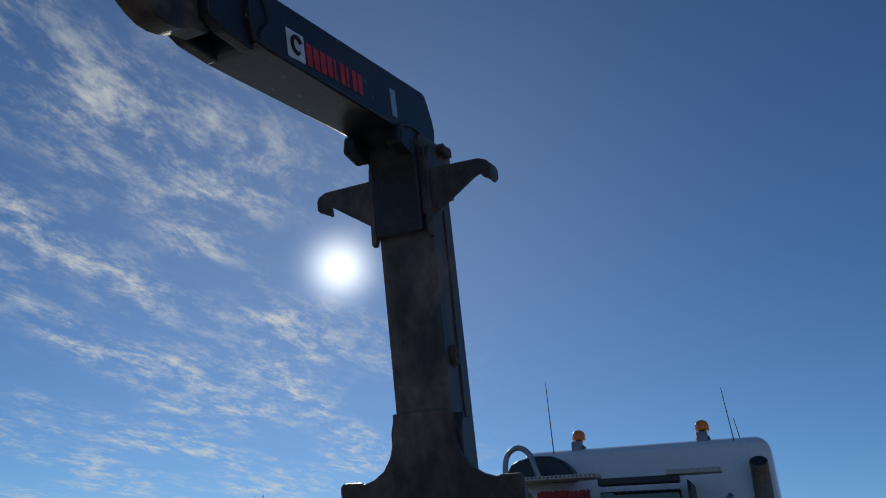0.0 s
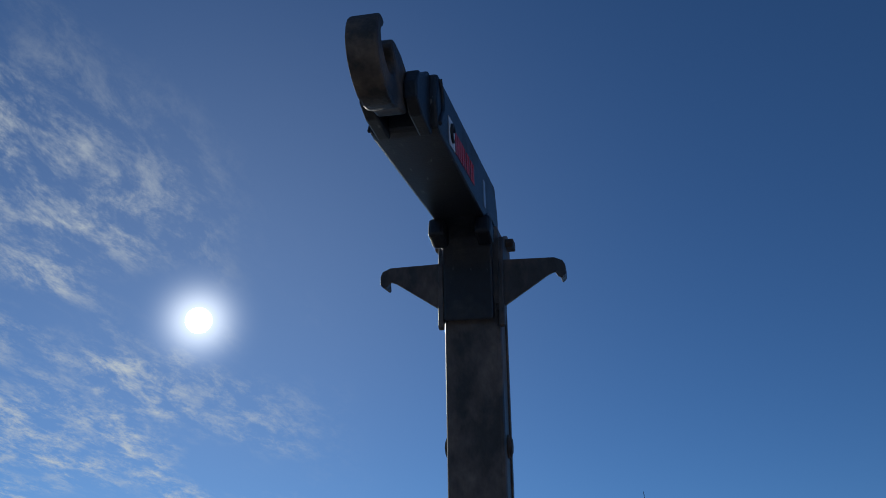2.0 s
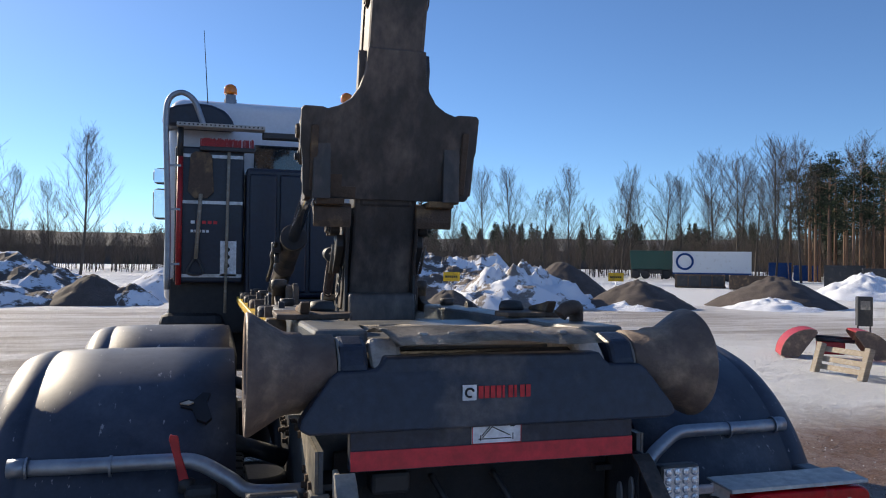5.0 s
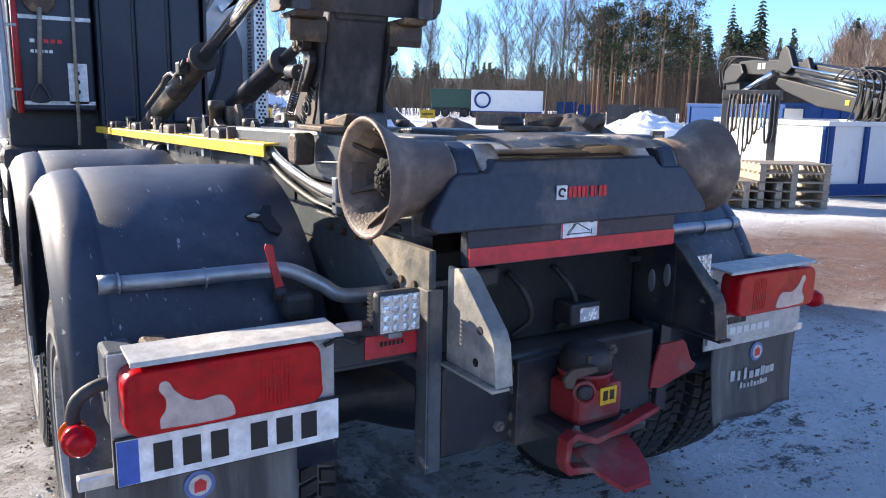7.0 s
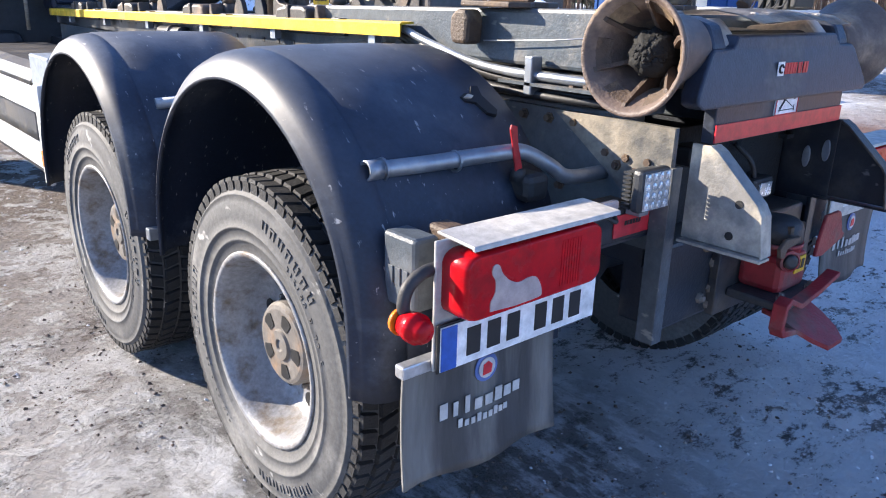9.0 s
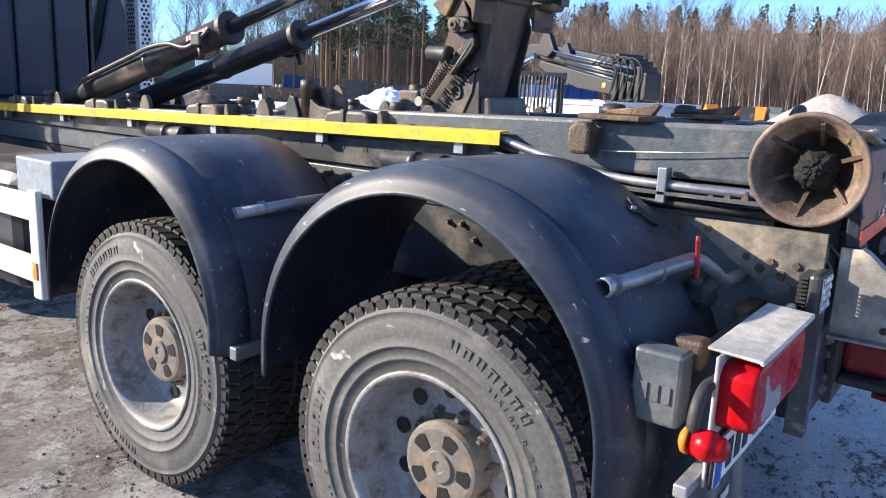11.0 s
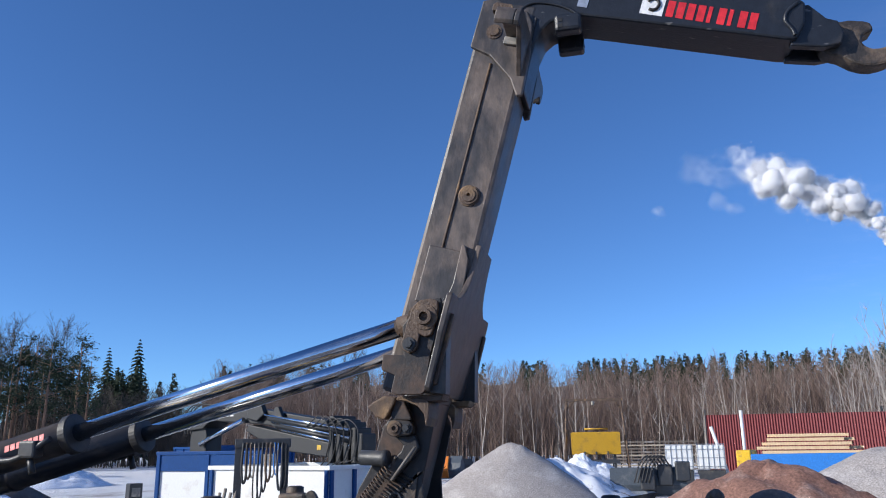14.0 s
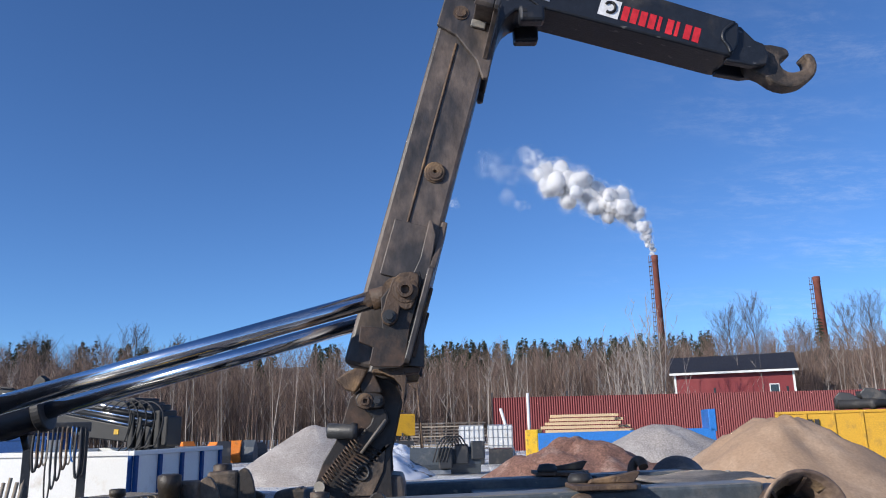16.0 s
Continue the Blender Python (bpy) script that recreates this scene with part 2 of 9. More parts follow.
# the fender's bluish tone paints sky sheen and sun on its crown
lightened(M["fender"], (0.130, 0.155, 0.200), 0.50)
lightened(M["subframe"], (0.30, 0.27, 0.23), 0.6)
lightened(M["chassis"], (0.24, 0.21, 0.18), 0.3)
lightened(M["barrel"], (0.26, 0.23, 0.20), 0.35)
M["flap"] = material("mudflap_rubber", (0.05, 0.05, 0.052), (0.17, 0.165, 0.155), 0.6, amount=0.6, wear=7, stretch=(1, 1, 0.12))
M["platewhite"] = material("plate_white", (0.78, 0.79, 0.80), (0.68, 0.67, 0.65), 0.35, amount=0.3, bump=0)
M["plateblue"] = material("plate_blue", (0.02, 0.10, 0.42), None, 0.35, bump=0)
M["ink"] = material("black_ink", (0.012, 0.012, 0.013), None, 0.5, bump=0)
M["print_grey"] = material("pale_print", (0.50, 0.50, 0.49), (0.36, 0.36, 0.36), 0.5, bump=0)
M["print_red"] = material("red_print", (0.62, 0.025, 0.035), None, 0.45, bump=0)
M["emblem_blue"] = material("emblem_blue", (0.10, 0.16, 0.38), None, 0.4, bump=0)
M["grease"] = material("black_grease_and_shade", (0.008, 0.008, 0.008), (0.02, 0.02, 0.02), 0.85, bump=0.5, bump_scale=60)
M["wood"] = material("weathered_wood", (0.30, 0.25, 0.19), (0.45, 0.40, 0.33), 0.75, amount=0.5, stretch=(1, 6, 6), wear=3)
M["freshwood"] = material("fresh_lumber", (0.62, 0.46, 0.28), (0.5, 0.36, 0.2), 0.7, amount=0.4)
M["containerblue"] = material("container_blue", (0.010, 0.055, 0.19), (0.04, 0.085, 0.16), 0.45, amount=0.3, bump=0.03)
M["containerblue"].node_tree.nodes["Principled BSDF"].inputs["Specular IOR Level"].default_value = 0.15
M["containerwhite"] = material("container_white", (0.70, 0.71, 0.70), (0.54, 0.51, 0.46), 0.45, amount=0.3, bump=0.02, spread=0.03)
M["containergrey"] = material("container_grey", (0.24, 0.28, 0.33), (0.32, 0.33, 0.34), 0.5, amount=0.4)
M["flatblue"] = material("flatbed_blue", (0.02, 0.17, 0.52), (0.05, 0.15, 0.32), 0.45, amount=0.3)
M["ploughsteel"] = material("plough_steel", (0.07, 0.085, 0.10), (0.15, 0.155, 0.16), 0.45, amount=0.4)
M["hopper"] = material("hopper_yellow", (0.52, 0.29, 0.015), (0.33, 0.19, 0.03), 0.5, amount=0.4)
M["green"] = material("truck_green", (0.015, 0.075, 0.055), (0.05, 0.07, 0.05), 0.4, amount=0.3)
M["darkmetal"] = material("dark_metal", (0.032, 0.035, 0.04), (0.10, 0.09, 0.08), 0.45, amount=0.4)
M["redsheet"] = material("red_sheet_metal", (0.19, 0.024, 0.028), (0.25, 0.05, 0.05), 0.5, amount=0.4, wear=0.4, bump=0.02)
M["brick"] = material("chimney_red", (0.17, 0.052, 0.038), (0.085, 0.034, 0.028), 0.8, amount=0.5, wear=0.4)
M["roof"] = material("dark_roof", (0.025, 0.025, 0.03), (0.05, 0.05, 0.055), 0.5, amount=0.4)
M["smoke"] = material("white_steam", (0.90, 0.90, 0.92), (0.84, 0.85, 0.88), 1.0, amount=0.4, wear=0.1, bump=0)


def scattering(m):
    """Steam lets light through as well as throwing it back."""
    nt = m.node_tree
    b, out = nt.nodes["Principled BSDF"], nt.nodes["Material Output"]
    tl, sc = nt.nodes.new("ShaderNodeBsdfTranslucent"), nt.nodes.new("ShaderNodeMixShader")
    b.inputs["Specular IOR Level"].default_value = 0.0
    tl.inputs["Color"].default_value = (0.92, 0.93, 0.95, 1)
    sc.inputs[0].default_value = 0.5
    nt.links.new(b.outputs[0], sc.inputs[1])
    nt.links.new(tl.outputs[0], sc.inputs[2])
    nt.links.new(sc.outputs[0], out.inputs["Surface"])


scattering(M["smoke"])


def scratched(m, colour, scale=70.0):
    """Fine pale scuffs and scratches over the paint."""
    nt = m.node_tree
    N, L = nt.nodes.new, nt.links.new
    b = nt.nodes["Principled BSDF"]
    src = b.inputs["Base Color"].links[0].from_socket
    tc, mp, no, rg, mx = N("ShaderNodeTexCoord"), N("ShaderNodeMapping"), N("ShaderNodeTexNoise"), N("ShaderNodeMapRange"), N("ShaderNodeMix")
    mp.inputs["Scale"].default_value = (1.0, 0.22, 0.5)
    mp.inputs["Rotation"].default_value = (0.3, 0.0, 0.5)
    no.inputs["Scale"].default_value, no.inputs["Detail"].default_value, no.inputs["Roughness"].default_value = scale, 3.0, 0.6
    rg.inputs["From Min"].default_value, rg.inputs["From Max"].default_value = 0.665, 0.72
    mx.data_type = "RGBA"
    mx.inputs["B"].default_value = (*colour, 1)
    L(tc.outputs["Object"], mp.inputs[0])
    L(mp.outputs[0], no.inputs["Vector"])
    L(no.outputs["Fac"], rg.inputs["Value"])
    L(rg.outputs["Result"], mx.inputs["Factor"])
    L(src, mx.inputs["A"])
    L(mx.outputs["Result"], b.inputs["Base Color"])


scratched(M["fender"], (0.30, 0.30, 0.31), 62.0)
scratched(M["subframe"], (0.24, 0.23, 0.21), 45.0)
scratched(M["boom"], (0.14, 0.14, 0.14), 50.0)
scratched(M["tyre"], (0.42, 0.41, 0.39), 26.0)
M["glass"] = material("dark_glass", (0.02, 0.025, 0.03), (0.03, 0.035, 0.04), 0.06, amount=0.2, bump=0, coat=0.8)
M["mirror"] = material("mirror_glass", (0.75, 0.77, 0.78), None, 0.03, metal=1.0, bump=0, spread=0.0)
M["bark"] = varied(material("bark", (0.15, 0.125, 0.105), (0.36, 0.335, 0.31), 0.85, amount=0.4, wear=1.2, bump=0.2), 0.3)
M["twig"] = varied(material("twig_bark", (0.070, 0.058, 0.050), (0.16, 0.145, 0.13), 0.85, amount=0.4, wear=1.2, bump=0.0), 0.3)
M["wood_mass"] = varied(material("bare_thicket", (0.165, 0.115, 0.093), (0.255, 0.19, 0.16), 0.9, amount=0.45, wear=0.05, bump=0), 0.45)
M["wood_far"] = varied(material("far_thicket", (0.085, 0.070, 0.060), (0.13, 0.11, 0.095), 0.9, amount=0.45, wear=0.05, bump=0), 0.4)
M["needles"] = varied(material("needles", (0.018, 0.032, 0.013), (0.042, 0.060, 0.024), 0.8, amount=0.45, wear=0.8, bump=0), 0.4)
M["pine_bark"] = varied(material("pine_bark", (0.20, 0.12, 0.08), (0.28, 0.17, 0.11), 0.85, amount=0.4, wear=1.0, bump=0.2), 0.25)
M["birch"] = varied(material("birch_bark", (0.30, 0.27, 0.245), (0.19, 0.165, 0.15), 0.8, amount=0.5, wear=1.2, bump=0), 0.25)
M["hill"] = material("far_hill_woods", (0.062, 0.058, 0.060), (0.035, 0.042, 0.036), 0.95, amount=0.55, wear=0.06, bump=0)
M["ridge"] = material("far_woods", (0.135, 0.105, 0.092), (0.08, 0.075, 0.065), 0.95, amount=0.55, wear=0.06, bump=0)


def heap_material(name, base, dirt, snow=0.0, scale=1.1, spread=0.3):
    m = material(name, base, dirt, 0.9, grain=26, wear=scale, amount=0.5, bump=0.7 if spread > 0.2 else 0.35, bump_scale=22, spread=spread)
    if snow:
        nt = m.node_tree
        N, L = nt.nodes.new, nt.links.new
        b = nt.nodes["Principled BSDF"]
        src = b.inputs["Base Color"].links[0].from_socket
        tc, no, rg, mx = N("ShaderNodeTexCoord"), N("ShaderNodeTexNoise"), N("ShaderNodeMapRange"), N("ShaderNodeMix")
        no.inputs["Scale"].default_value, no.inputs["Detail"].default_value, no.inputs["Roughness"].default_value = 0.75, 10.0, 0.72
        L(tc.outputs["Object"], no.inputs["Vector"])
        rg.inputs["From Min"].default_value, rg.inputs["From Max"].default_value = 0.62 - 0.25 * snow, 0.66 - 0.25 * snow
        L(no.outputs["Fac"], rg.inputs["Value"])
        mx.data_type = "RGBA"
        L(rg.outputs["Result"], mx.inputs["Factor"])
        L(src, mx.inputs["A"])
        mx.inputs["B"].default_value = (0.78, 0.81, 0.86, 1)
        L(mx.outputs["Result"], b.inputs["Base Color"])
    return m


M["grit"] = varied(material("grit_stone", (0.12, 0.09, 0.075), (0.26, 0.21, 0.18), 0.85, amount=0.5, wear=3.0, bump=0), 0.5)
M["crumb"] = varied(material("ice_crumb", (0.70, 0.71, 0.74), (0.88, 0.90, 0.93), 0.5, amount=0.5, bump=0), 0.15)
M["gravel"] = heap_material("grey_gravel", (0.34, 0.31, 0.29), (0.46, 0.43, 0.41))
M["darksoil"] = heap_material("dark_soil", (0.085, 0.068, 0.06), (0.14, 0.11, 0.10))
M["soilsnow"] = heap_material("soil_with_snow", (0.10, 0.08, 0.07), (0.17, 0.14, 0.12), snow=0.50)
M["snowheap"] = heap_material("dirty_snow", (0.30, 0.26, 0.23), (0.45, 0.42, 0.40), snow=0.95)
M["lumpsnow"] = heap_material("lumpy_snow", (0.22, 0.19, 0.17), (0.34, 0.31, 0.29), snow=0.72)
M["redsoil"] = heap_material("reddish_gravel", (0.22, 0.115, 0.085), (0.36, 0.25, 0.205), scale=1.8)
M["sand"] = heap_material("brown_sand", (0.37, 0.25, 0.165), (0.47, 0.34, 0.24), spread=0.10)
M["snow"] = heap_material("clean_snow", (0.80, 0.83, 0.88), (0.72, 0.76, 0.82))


def ground_material():
    m = bpy.data.materials.new("icy_yard")
    m.use_nodes = True
    nt = m.node_tree
    N, L = nt.nodes.new, nt.links.new
    b = nt.nodes["Principled BSDF"]
    tc = N("ShaderNodeTexCoord")

    def noise_fac(scale, detail=8.0, rough=0.65, stretch=None, distortion=0.0):
        n = N("ShaderNodeTexNoise")
        n.inputs["Scale"].default_value, n.inputs["Detail"].default_value = scale, detail
        n.inputs["Roughness"].default_value, n.inputs["Distortion"].default_value = rough, distortion
        if stretch:
            mp = N("ShaderNodeMapping")
            mp.inputs["Scale"].default_value = stretch
            L(tc.outputs["Object"], mp.inputs[0])
            L(mp.outputs[0], n.inputs["Vector"])
        else:
            L(tc.outputs["Object"], n.inputs["Vector"])
        return n.outputs["Fac"]

    def step(v, lo, hi):
        r = N("ShaderNodeMapRange")
        L(v, r.inputs["Value"])
        r.inputs["From Min"].default_value, r.inputs["From Max"].default_value = lo, hi
        return r.outputs["Result"]

    def blend(fac, a, c):
        x = N("ShaderNodeMix")
        x.data_type = "RGBA"
        L(fac, x.inputs["Factor"])
        for k, v in (("A", a), ("B", c)):
            if isinstance(v, tuple):
                x.inputs[k].default_value = (*v, 1)
            else:
                L(v, x.inputs[k])
        return x.outputs["Result"]

    def times(a, c):
        x = N("ShaderNodeMath")
        x.operation = "MULTIPLY"
        for i, v in enumerate((a, c)):
            if isinstance(v, float):
                x.inputs[i].default_value = v
            else:
                L(v, x.inputs[i])
        return x.outputs[0]

    def patch(cx, cy, rx, ry, edge=0.35):
        """A soft oval stain on the plan."""
        mp = N("ShaderNodeMapping")
        mp.vector_type = "POINT"
        mp.inputs["Location"].default_value = (-cx / rx, -cy / ry, 0)
        mp.inputs["Scale"].default_value = (1 / rx, 1 / ry, 0)
        L(tc.outputs["Object"], mp.inputs[0])
        ln = N("ShaderNodeVectorMath")
        ln.operation = "LENGTH"
        L(mp.outputs[0], ln.inputs[0])
        ad = N("ShaderNodeMath")
        ad.operation = "ADD"
        L(ln.outputs["Value"], ad.inputs[0])
        L(times(noise_fac(0.9, 6), 0.8), ad.inputs[1])
        return step(ad.outputs[0], 1.4 + edge, 1.4 - edge)

    def add(a, c):
        x = N("ShaderNodeMath")
        x.operation = "ADD"
        for i, v in enumerate((a, c)):
            if isinstance(v, float):
                x.inputs[i].default_value = v
            else:
                L(v, x.inputs[i])
        return x.outputs[0]

    # loose grit, stones a centimetre across
    stones = N("ShaderNodeTexVoronoi")
    stones.inputs["Scale"].default_value = 70.0
    L(tc.outputs["Object"], stones.inputs["Vector"])
    tone = N("ShaderNodeSeparateColor")
    L(stones.outputs["Color"], tone.inputs[0])
    grit = times(step(noise_fac(30.0, 10, 0.8), 0.30, 0.70), add(times(tone.outputs[0], 0.7), 0.3))
    soil = blend(grit, (0.075, 0.054, 0.045), (0.34, 0.265, 0.225))
    ice = blend(step(noise_fac(9.0, 14, 0.84), 0.38, 0.64), (0.22, 0.195, 0.18), (0.60, 0.59, 0.60))
    mottle = add(times(noise_fac(1.3, 3, 0.5, (0.8, 1, 1)), 0.30), add(times(noise_fac(5.0, 14, 0.74), 0.58), times(noise_fac(34.0, 5, 0.7), 0.12)))
    trodden = step(mottle, 0.500, 0.522)
    near = blend(trodden, soil, ice)
    # packed driving lane, sanded ice
    lane = blend(step(noise_fac(0.7, 10, 0.74, (0.16, 1, 1)), 0.40, 0.60), (0.40, 0.36, 0.335), (0.78, 0.77, 0.78))
    sp = N("ShaderNodeSeparateXYZ")
    L(tc.outputs["Object"], sp.inputs[0])
    mixed = blend(step(sp.outputs[1], 7.0, 13.0), near, lane)
    # clean snow away from the tracks, to the side and beyond the heaps
    white = blend(step(noise_fac(16.0, 8, 0.75), 0.35, 0.62), (0.90, 0.92, 0.95), (0.98, 0.985, 0.99))
    drift = step(add(times(noise_fac(1.1, 3, 0.5), 0.30), add(times(noise_fac(7.5, 14, 0.76, (1, 0.65, 1)), 0.62), times(noise_fac(30.0, 5, 0.7), 0.12))), 0.375, 0.41)
    bare = blend(grit, (0.04, 0.04, 0.043), (0.24, 0.23, 0.235))
    side = patch(4.4, -1.5, 6.6, 6.4)
    # refrozen slush: dark bare streaks torn through the white
    torn = step(add(times(noise_fac(2.2, 5, 0.6, (0.55, 1, 1)), 0.34), times(noise_fac(15.0, 14, 0.80, (0.6, 1, 1)), 0.66)), 0.425, 0.47)
    mixed = blend(side, mixed, blend(torn, bare, white))
    mixed = blend(patch(8.6, 9.2, 4.6, 5.2), mixed, blend(drift, bare, white))
    mixed = blend(times(step(sp.outputs[1], 24.0, 27.0), drift), mixed, white)
    mixed = blend(times(step(sp.outputs[0], 15.0, 20.0), step(noise_fac(0.25, 8), 0.36, 0.5)), mixed, white)
    mixed = blend(patch(6.4, 3.9, 3.4, 1.9), mixed, blend(grit, (0.15, 0.08, 0.06), (0.42, 0.26, 0.20)))
    streak = step(add(times(noise_fac(3.2, 4, 0.6, (1, 0.55, 1)), 0.35), times(noise_fac(13.0, 9, 0.72, (1, 0.5, 1)), 0.65)), 0.47, 0.56)
    wet = blend(streak, blend(grit, (0.020, 0.020, 0.023), (0.13, 0.12, 0.12)), (0.70, 0.72, 0.77))
    mixed = blend(times(patch(-0.6, 1.75, 0.8, 1.15), 0.8), mixed, wet)
    L(mixed, b.inputs["Base Color"])
    rr = N("ShaderNodeMapRange")
    L(trodden, rr.inputs["Value"])
    rr.inputs["To Min"].default_value, rr.inputs["To Max"].default_value = 0.80, 0.48
    L(rr.outputs["Result"], b.inputs["Roughness"])
    bn, hh = N("ShaderNodeBump"), N("ShaderNodeMath")
    hh.operation = "ADD"
    L(times(grit, 0.5), hh.inputs[0])
    L(add(times(drift, 0.5), add(times(trodden, 0.4), add(times(noise_fac(5.0, 10, 0.75), 1.5), times(noise_fac(17.0, 6, 0.7), 0.35)))), hh.inputs[1])
    bn.inputs["Strength"].default_value, bn.inputs["Distance"].default_value = 1.0, 0.065
    L(hh.outputs[0], bn.inputs["Height"])
    L(bn.outputs[0], b.inputs["Normal"])
    return m


M["ground"] = ground_material()


# ---- mesh tools ----
def add_box(bm, x0, x1, y0, y1, z0, z1, bevel=0.0, m=None):
    vs = [bm.verts.new(c) for c in ((x0, y0, z0), (x1, y0, z0), (x1, y1, z0), (x0, y1, z0), (x0, y0, z1), (x1, y0, z1), (x1, y1, z1), (x0, y1, z1))]
    fs = [bm.faces.new([vs[i] for i in q]) for q in ((3, 2, 1, 0), (4, 5, 6, 7), (0, 1, 5, 4), (1, 2, 6, 5), (2, 3, 7, 6), (3, 0, 4, 7))]
    if bevel:
        es = {e for f in fs for e in f.edges}
        r = bmesh.ops.bevel(bm, geom=list(es), offset=bevel, segments=2, profile=0.5, affect="EDGES")
        vs = list({v for f in r["faces"] for v in f.verts} | {v for v in vs if v.is_valid})
    if m is not None:
        bmesh.ops.transform(bm, matrix=m, verts=vs)
    return vs


def add_prism(bm, pts, axis, lo, hi, bevel=0.0, m=None):
    """An outline of 2D points, drawn along an axis: x takes (y, z), y takes (x, z), z takes (x, y)."""
    place = {"x": lambda a, b, h: (h, a, b), "y": lambda a, b, h: (a, h, b), "z": lambda a, b, h: (a, b, h)}[axis]
    v0, v1 = [bm.verts.new(place(a, b, lo)) for a, b in pts], [bm.verts.new(place(a, b, hi)) for a, b in pts]
    n = len(pts)
    fs = [bm.faces.new(v0), bm.faces.new(v1[::-1])]
    fs += [bm.faces.new([v0[i], v1[i], v1[(i + 1) % n], v0[(i + 1) % n]]) for i in range(n)]
    bmesh.ops.recalc_face_normals(bm, faces=fs)
    vs = v0 + v1
    if bevel:
        r = bmesh.ops.bevel(bm, geom=list({e for f in fs for e in f.edges}), offset=bevel, segments=2, profile=0.5, affect="EDGES")
        vs = list({v for f in r["faces"] for v in f.verts} | {v for v in vs if v.is_valid})
    if m is not None:
        bmesh.ops.transform(bm, matrix=m, verts=vs)
    return vs


def frame_of(way):
    way = Vector(way).normalized()
    side = way.cross(Vector((0, 0, 1)) if abs(way.z) < 0.9 else Vector((1, 0, 0))).normalized()
    return side, side.cross(way).normalized(), way


def add_lathe(bm, base, way, profile, seg=24, caps=True, smooth=True):
    """A turned body: profile rows (distance along way, radius)."""
    a, b, w = frame_of(way)
    base = Vector(base)
    rings = []
    for h, r in profile:
        rings.append([bm.verts.new(base + w * h + (a * math.cos(t) + b * math.sin(t)) * r) for t in (2 * math.pi * i / seg for i in range(seg))])
    fs = []
    for r0, r1 in zip(rings, rings[1:]):
        for i in range(seg):
            f = bm.faces.new([r0[i], r0[(i + 1) % seg], r1[(i + 1) % seg], r1[i]])
            f.smooth = smooth
            fs.append(f)
    if caps:
        fs += [bm.faces.new(rings[0][::-1]), bm.faces.new(rings[-1])]
    bmesh.ops.recalc_face_normals(bm, faces=fs)
    return [v for r in rings for v in r]


def add_rod(bm, p0, p1, r, r2=None, seg=12):
    p0, p1 = Vector(p0), Vector(p1)
    return add_lathe(bm, p0, p1 - p0, [(0, r), ((p1 - p0).length, r if r2 is None else r2)], seg)


def add_tube(bm, pts, r, seg=8, closed=False):
    """A round bar or hose along points, rounded between them."""
    pts = [Vector(p) for p in pts]
    rings = []
    ref = None
    for i, p in enumerate(pts):
        w = (pts[min(i + 1, len(pts) - 1)] - pts[max(i - 1, 0)]).normalized()
        if ref is None:
            ref = frame_of(w)[0]
        a = (ref - w * ref.dot(w)).normalized()
        ref, b = a, w.cross(a)
        rings.append([bm.verts.new(p + (a * math.cos(t) + b * math.sin(t)) * r) for t in (2 * math.pi * k / seg for k in range(seg))])
    for r0, r1 in zip(rings, rings[1:]):
        for k in range(seg):
            bm.faces.new([r0[k], r0[(k + 1) % seg], r1[(k + 1) % seg], r1[k]]).smooth = True
    bm.faces.new(rings[0][::-1])
    bm.faces.new(rings[-1])


def bend(pts, steps=6):
    """Catmull-Rom points through the given ones."""
    p = [Vector(q) for q in pts]
    p = [2 * p[0] - p[1]] + p + [2 * p[-1] - p[-2]]
    out = []
    for i in range(1, len(p) - 2):
        for k in range(steps):
            t = k / steps
            out.append(0.5 * (2 * p[i] + (p[i + 1] - p[i - 1]) * t + (2 * p[i - 1] - 5 * p[i] + 4 * p[i + 1] - p[i + 2]) * t * t
                              + (3 * p[i] - p[i - 1] - 3 * p[i + 1] + p[i + 2]) * t ** 3))
    return out + [p[-2]]


def mesh_of(name, bm, mat):
    me = bpy.data.meshes.new(name)
    bm.to_mesh(me)
    bm.free()
    me.materials.append(mat)
    return me


def part(name, bm, mat, parent, label=""):
    ob = new(name, mesh_of(name, bm, mat))
    ob.parent = parent
    top = parent
    shift = Matrix.Identity(4)
    chain = []
    while top is not None:
        chain.append(top)
        top = top.parent
    for o in reversed(chain):
        shift = shift @ o.matrix_parent_inverse @ o.matrix_basis
    ob.matrix_parent_inverse = shift.inverted()
    return tagged(ob, label) if label else ob


def thing(name, loc, label, category, group="", kind=""):
    ob = new(name)
    ob.empty_display_size = 0.2
    ob.matrix_basis = Matrix.Translation(loc)
    return tagged(ob, label, category, group, kind)


def solid(name, bm, mat, label, category="", group="", kind=""):
    return tagged(new(name, mesh_of(name, bm, mat)), label, category, group, kind)


B = bmesh.new


# ---- the hook lift truck: y runs to its cab, x to its right ----
truck = thing("hook_lift_truck", (0, 0, 0), "dark hook-lift truck with its hook arm raised, parked on icy ground", "truck")
LEAN = radians(15.5)
ARM_AT = Vector((0.010, 2.168, 2.3))
ARM = Matrix.Translation(ARM_AT) @ Matrix.Rotation(LEAN, 4, "X")   # local z runs up the arm, y to the cab


# the deck falls by two centimetres a metre towards the cab
RAKE = Matrix(((1, 0, 0, 0), (0, 1, 0, 0), (0, -0.0212, 1, 0.0212 * 1.9), (0, 0, 0, 1)))


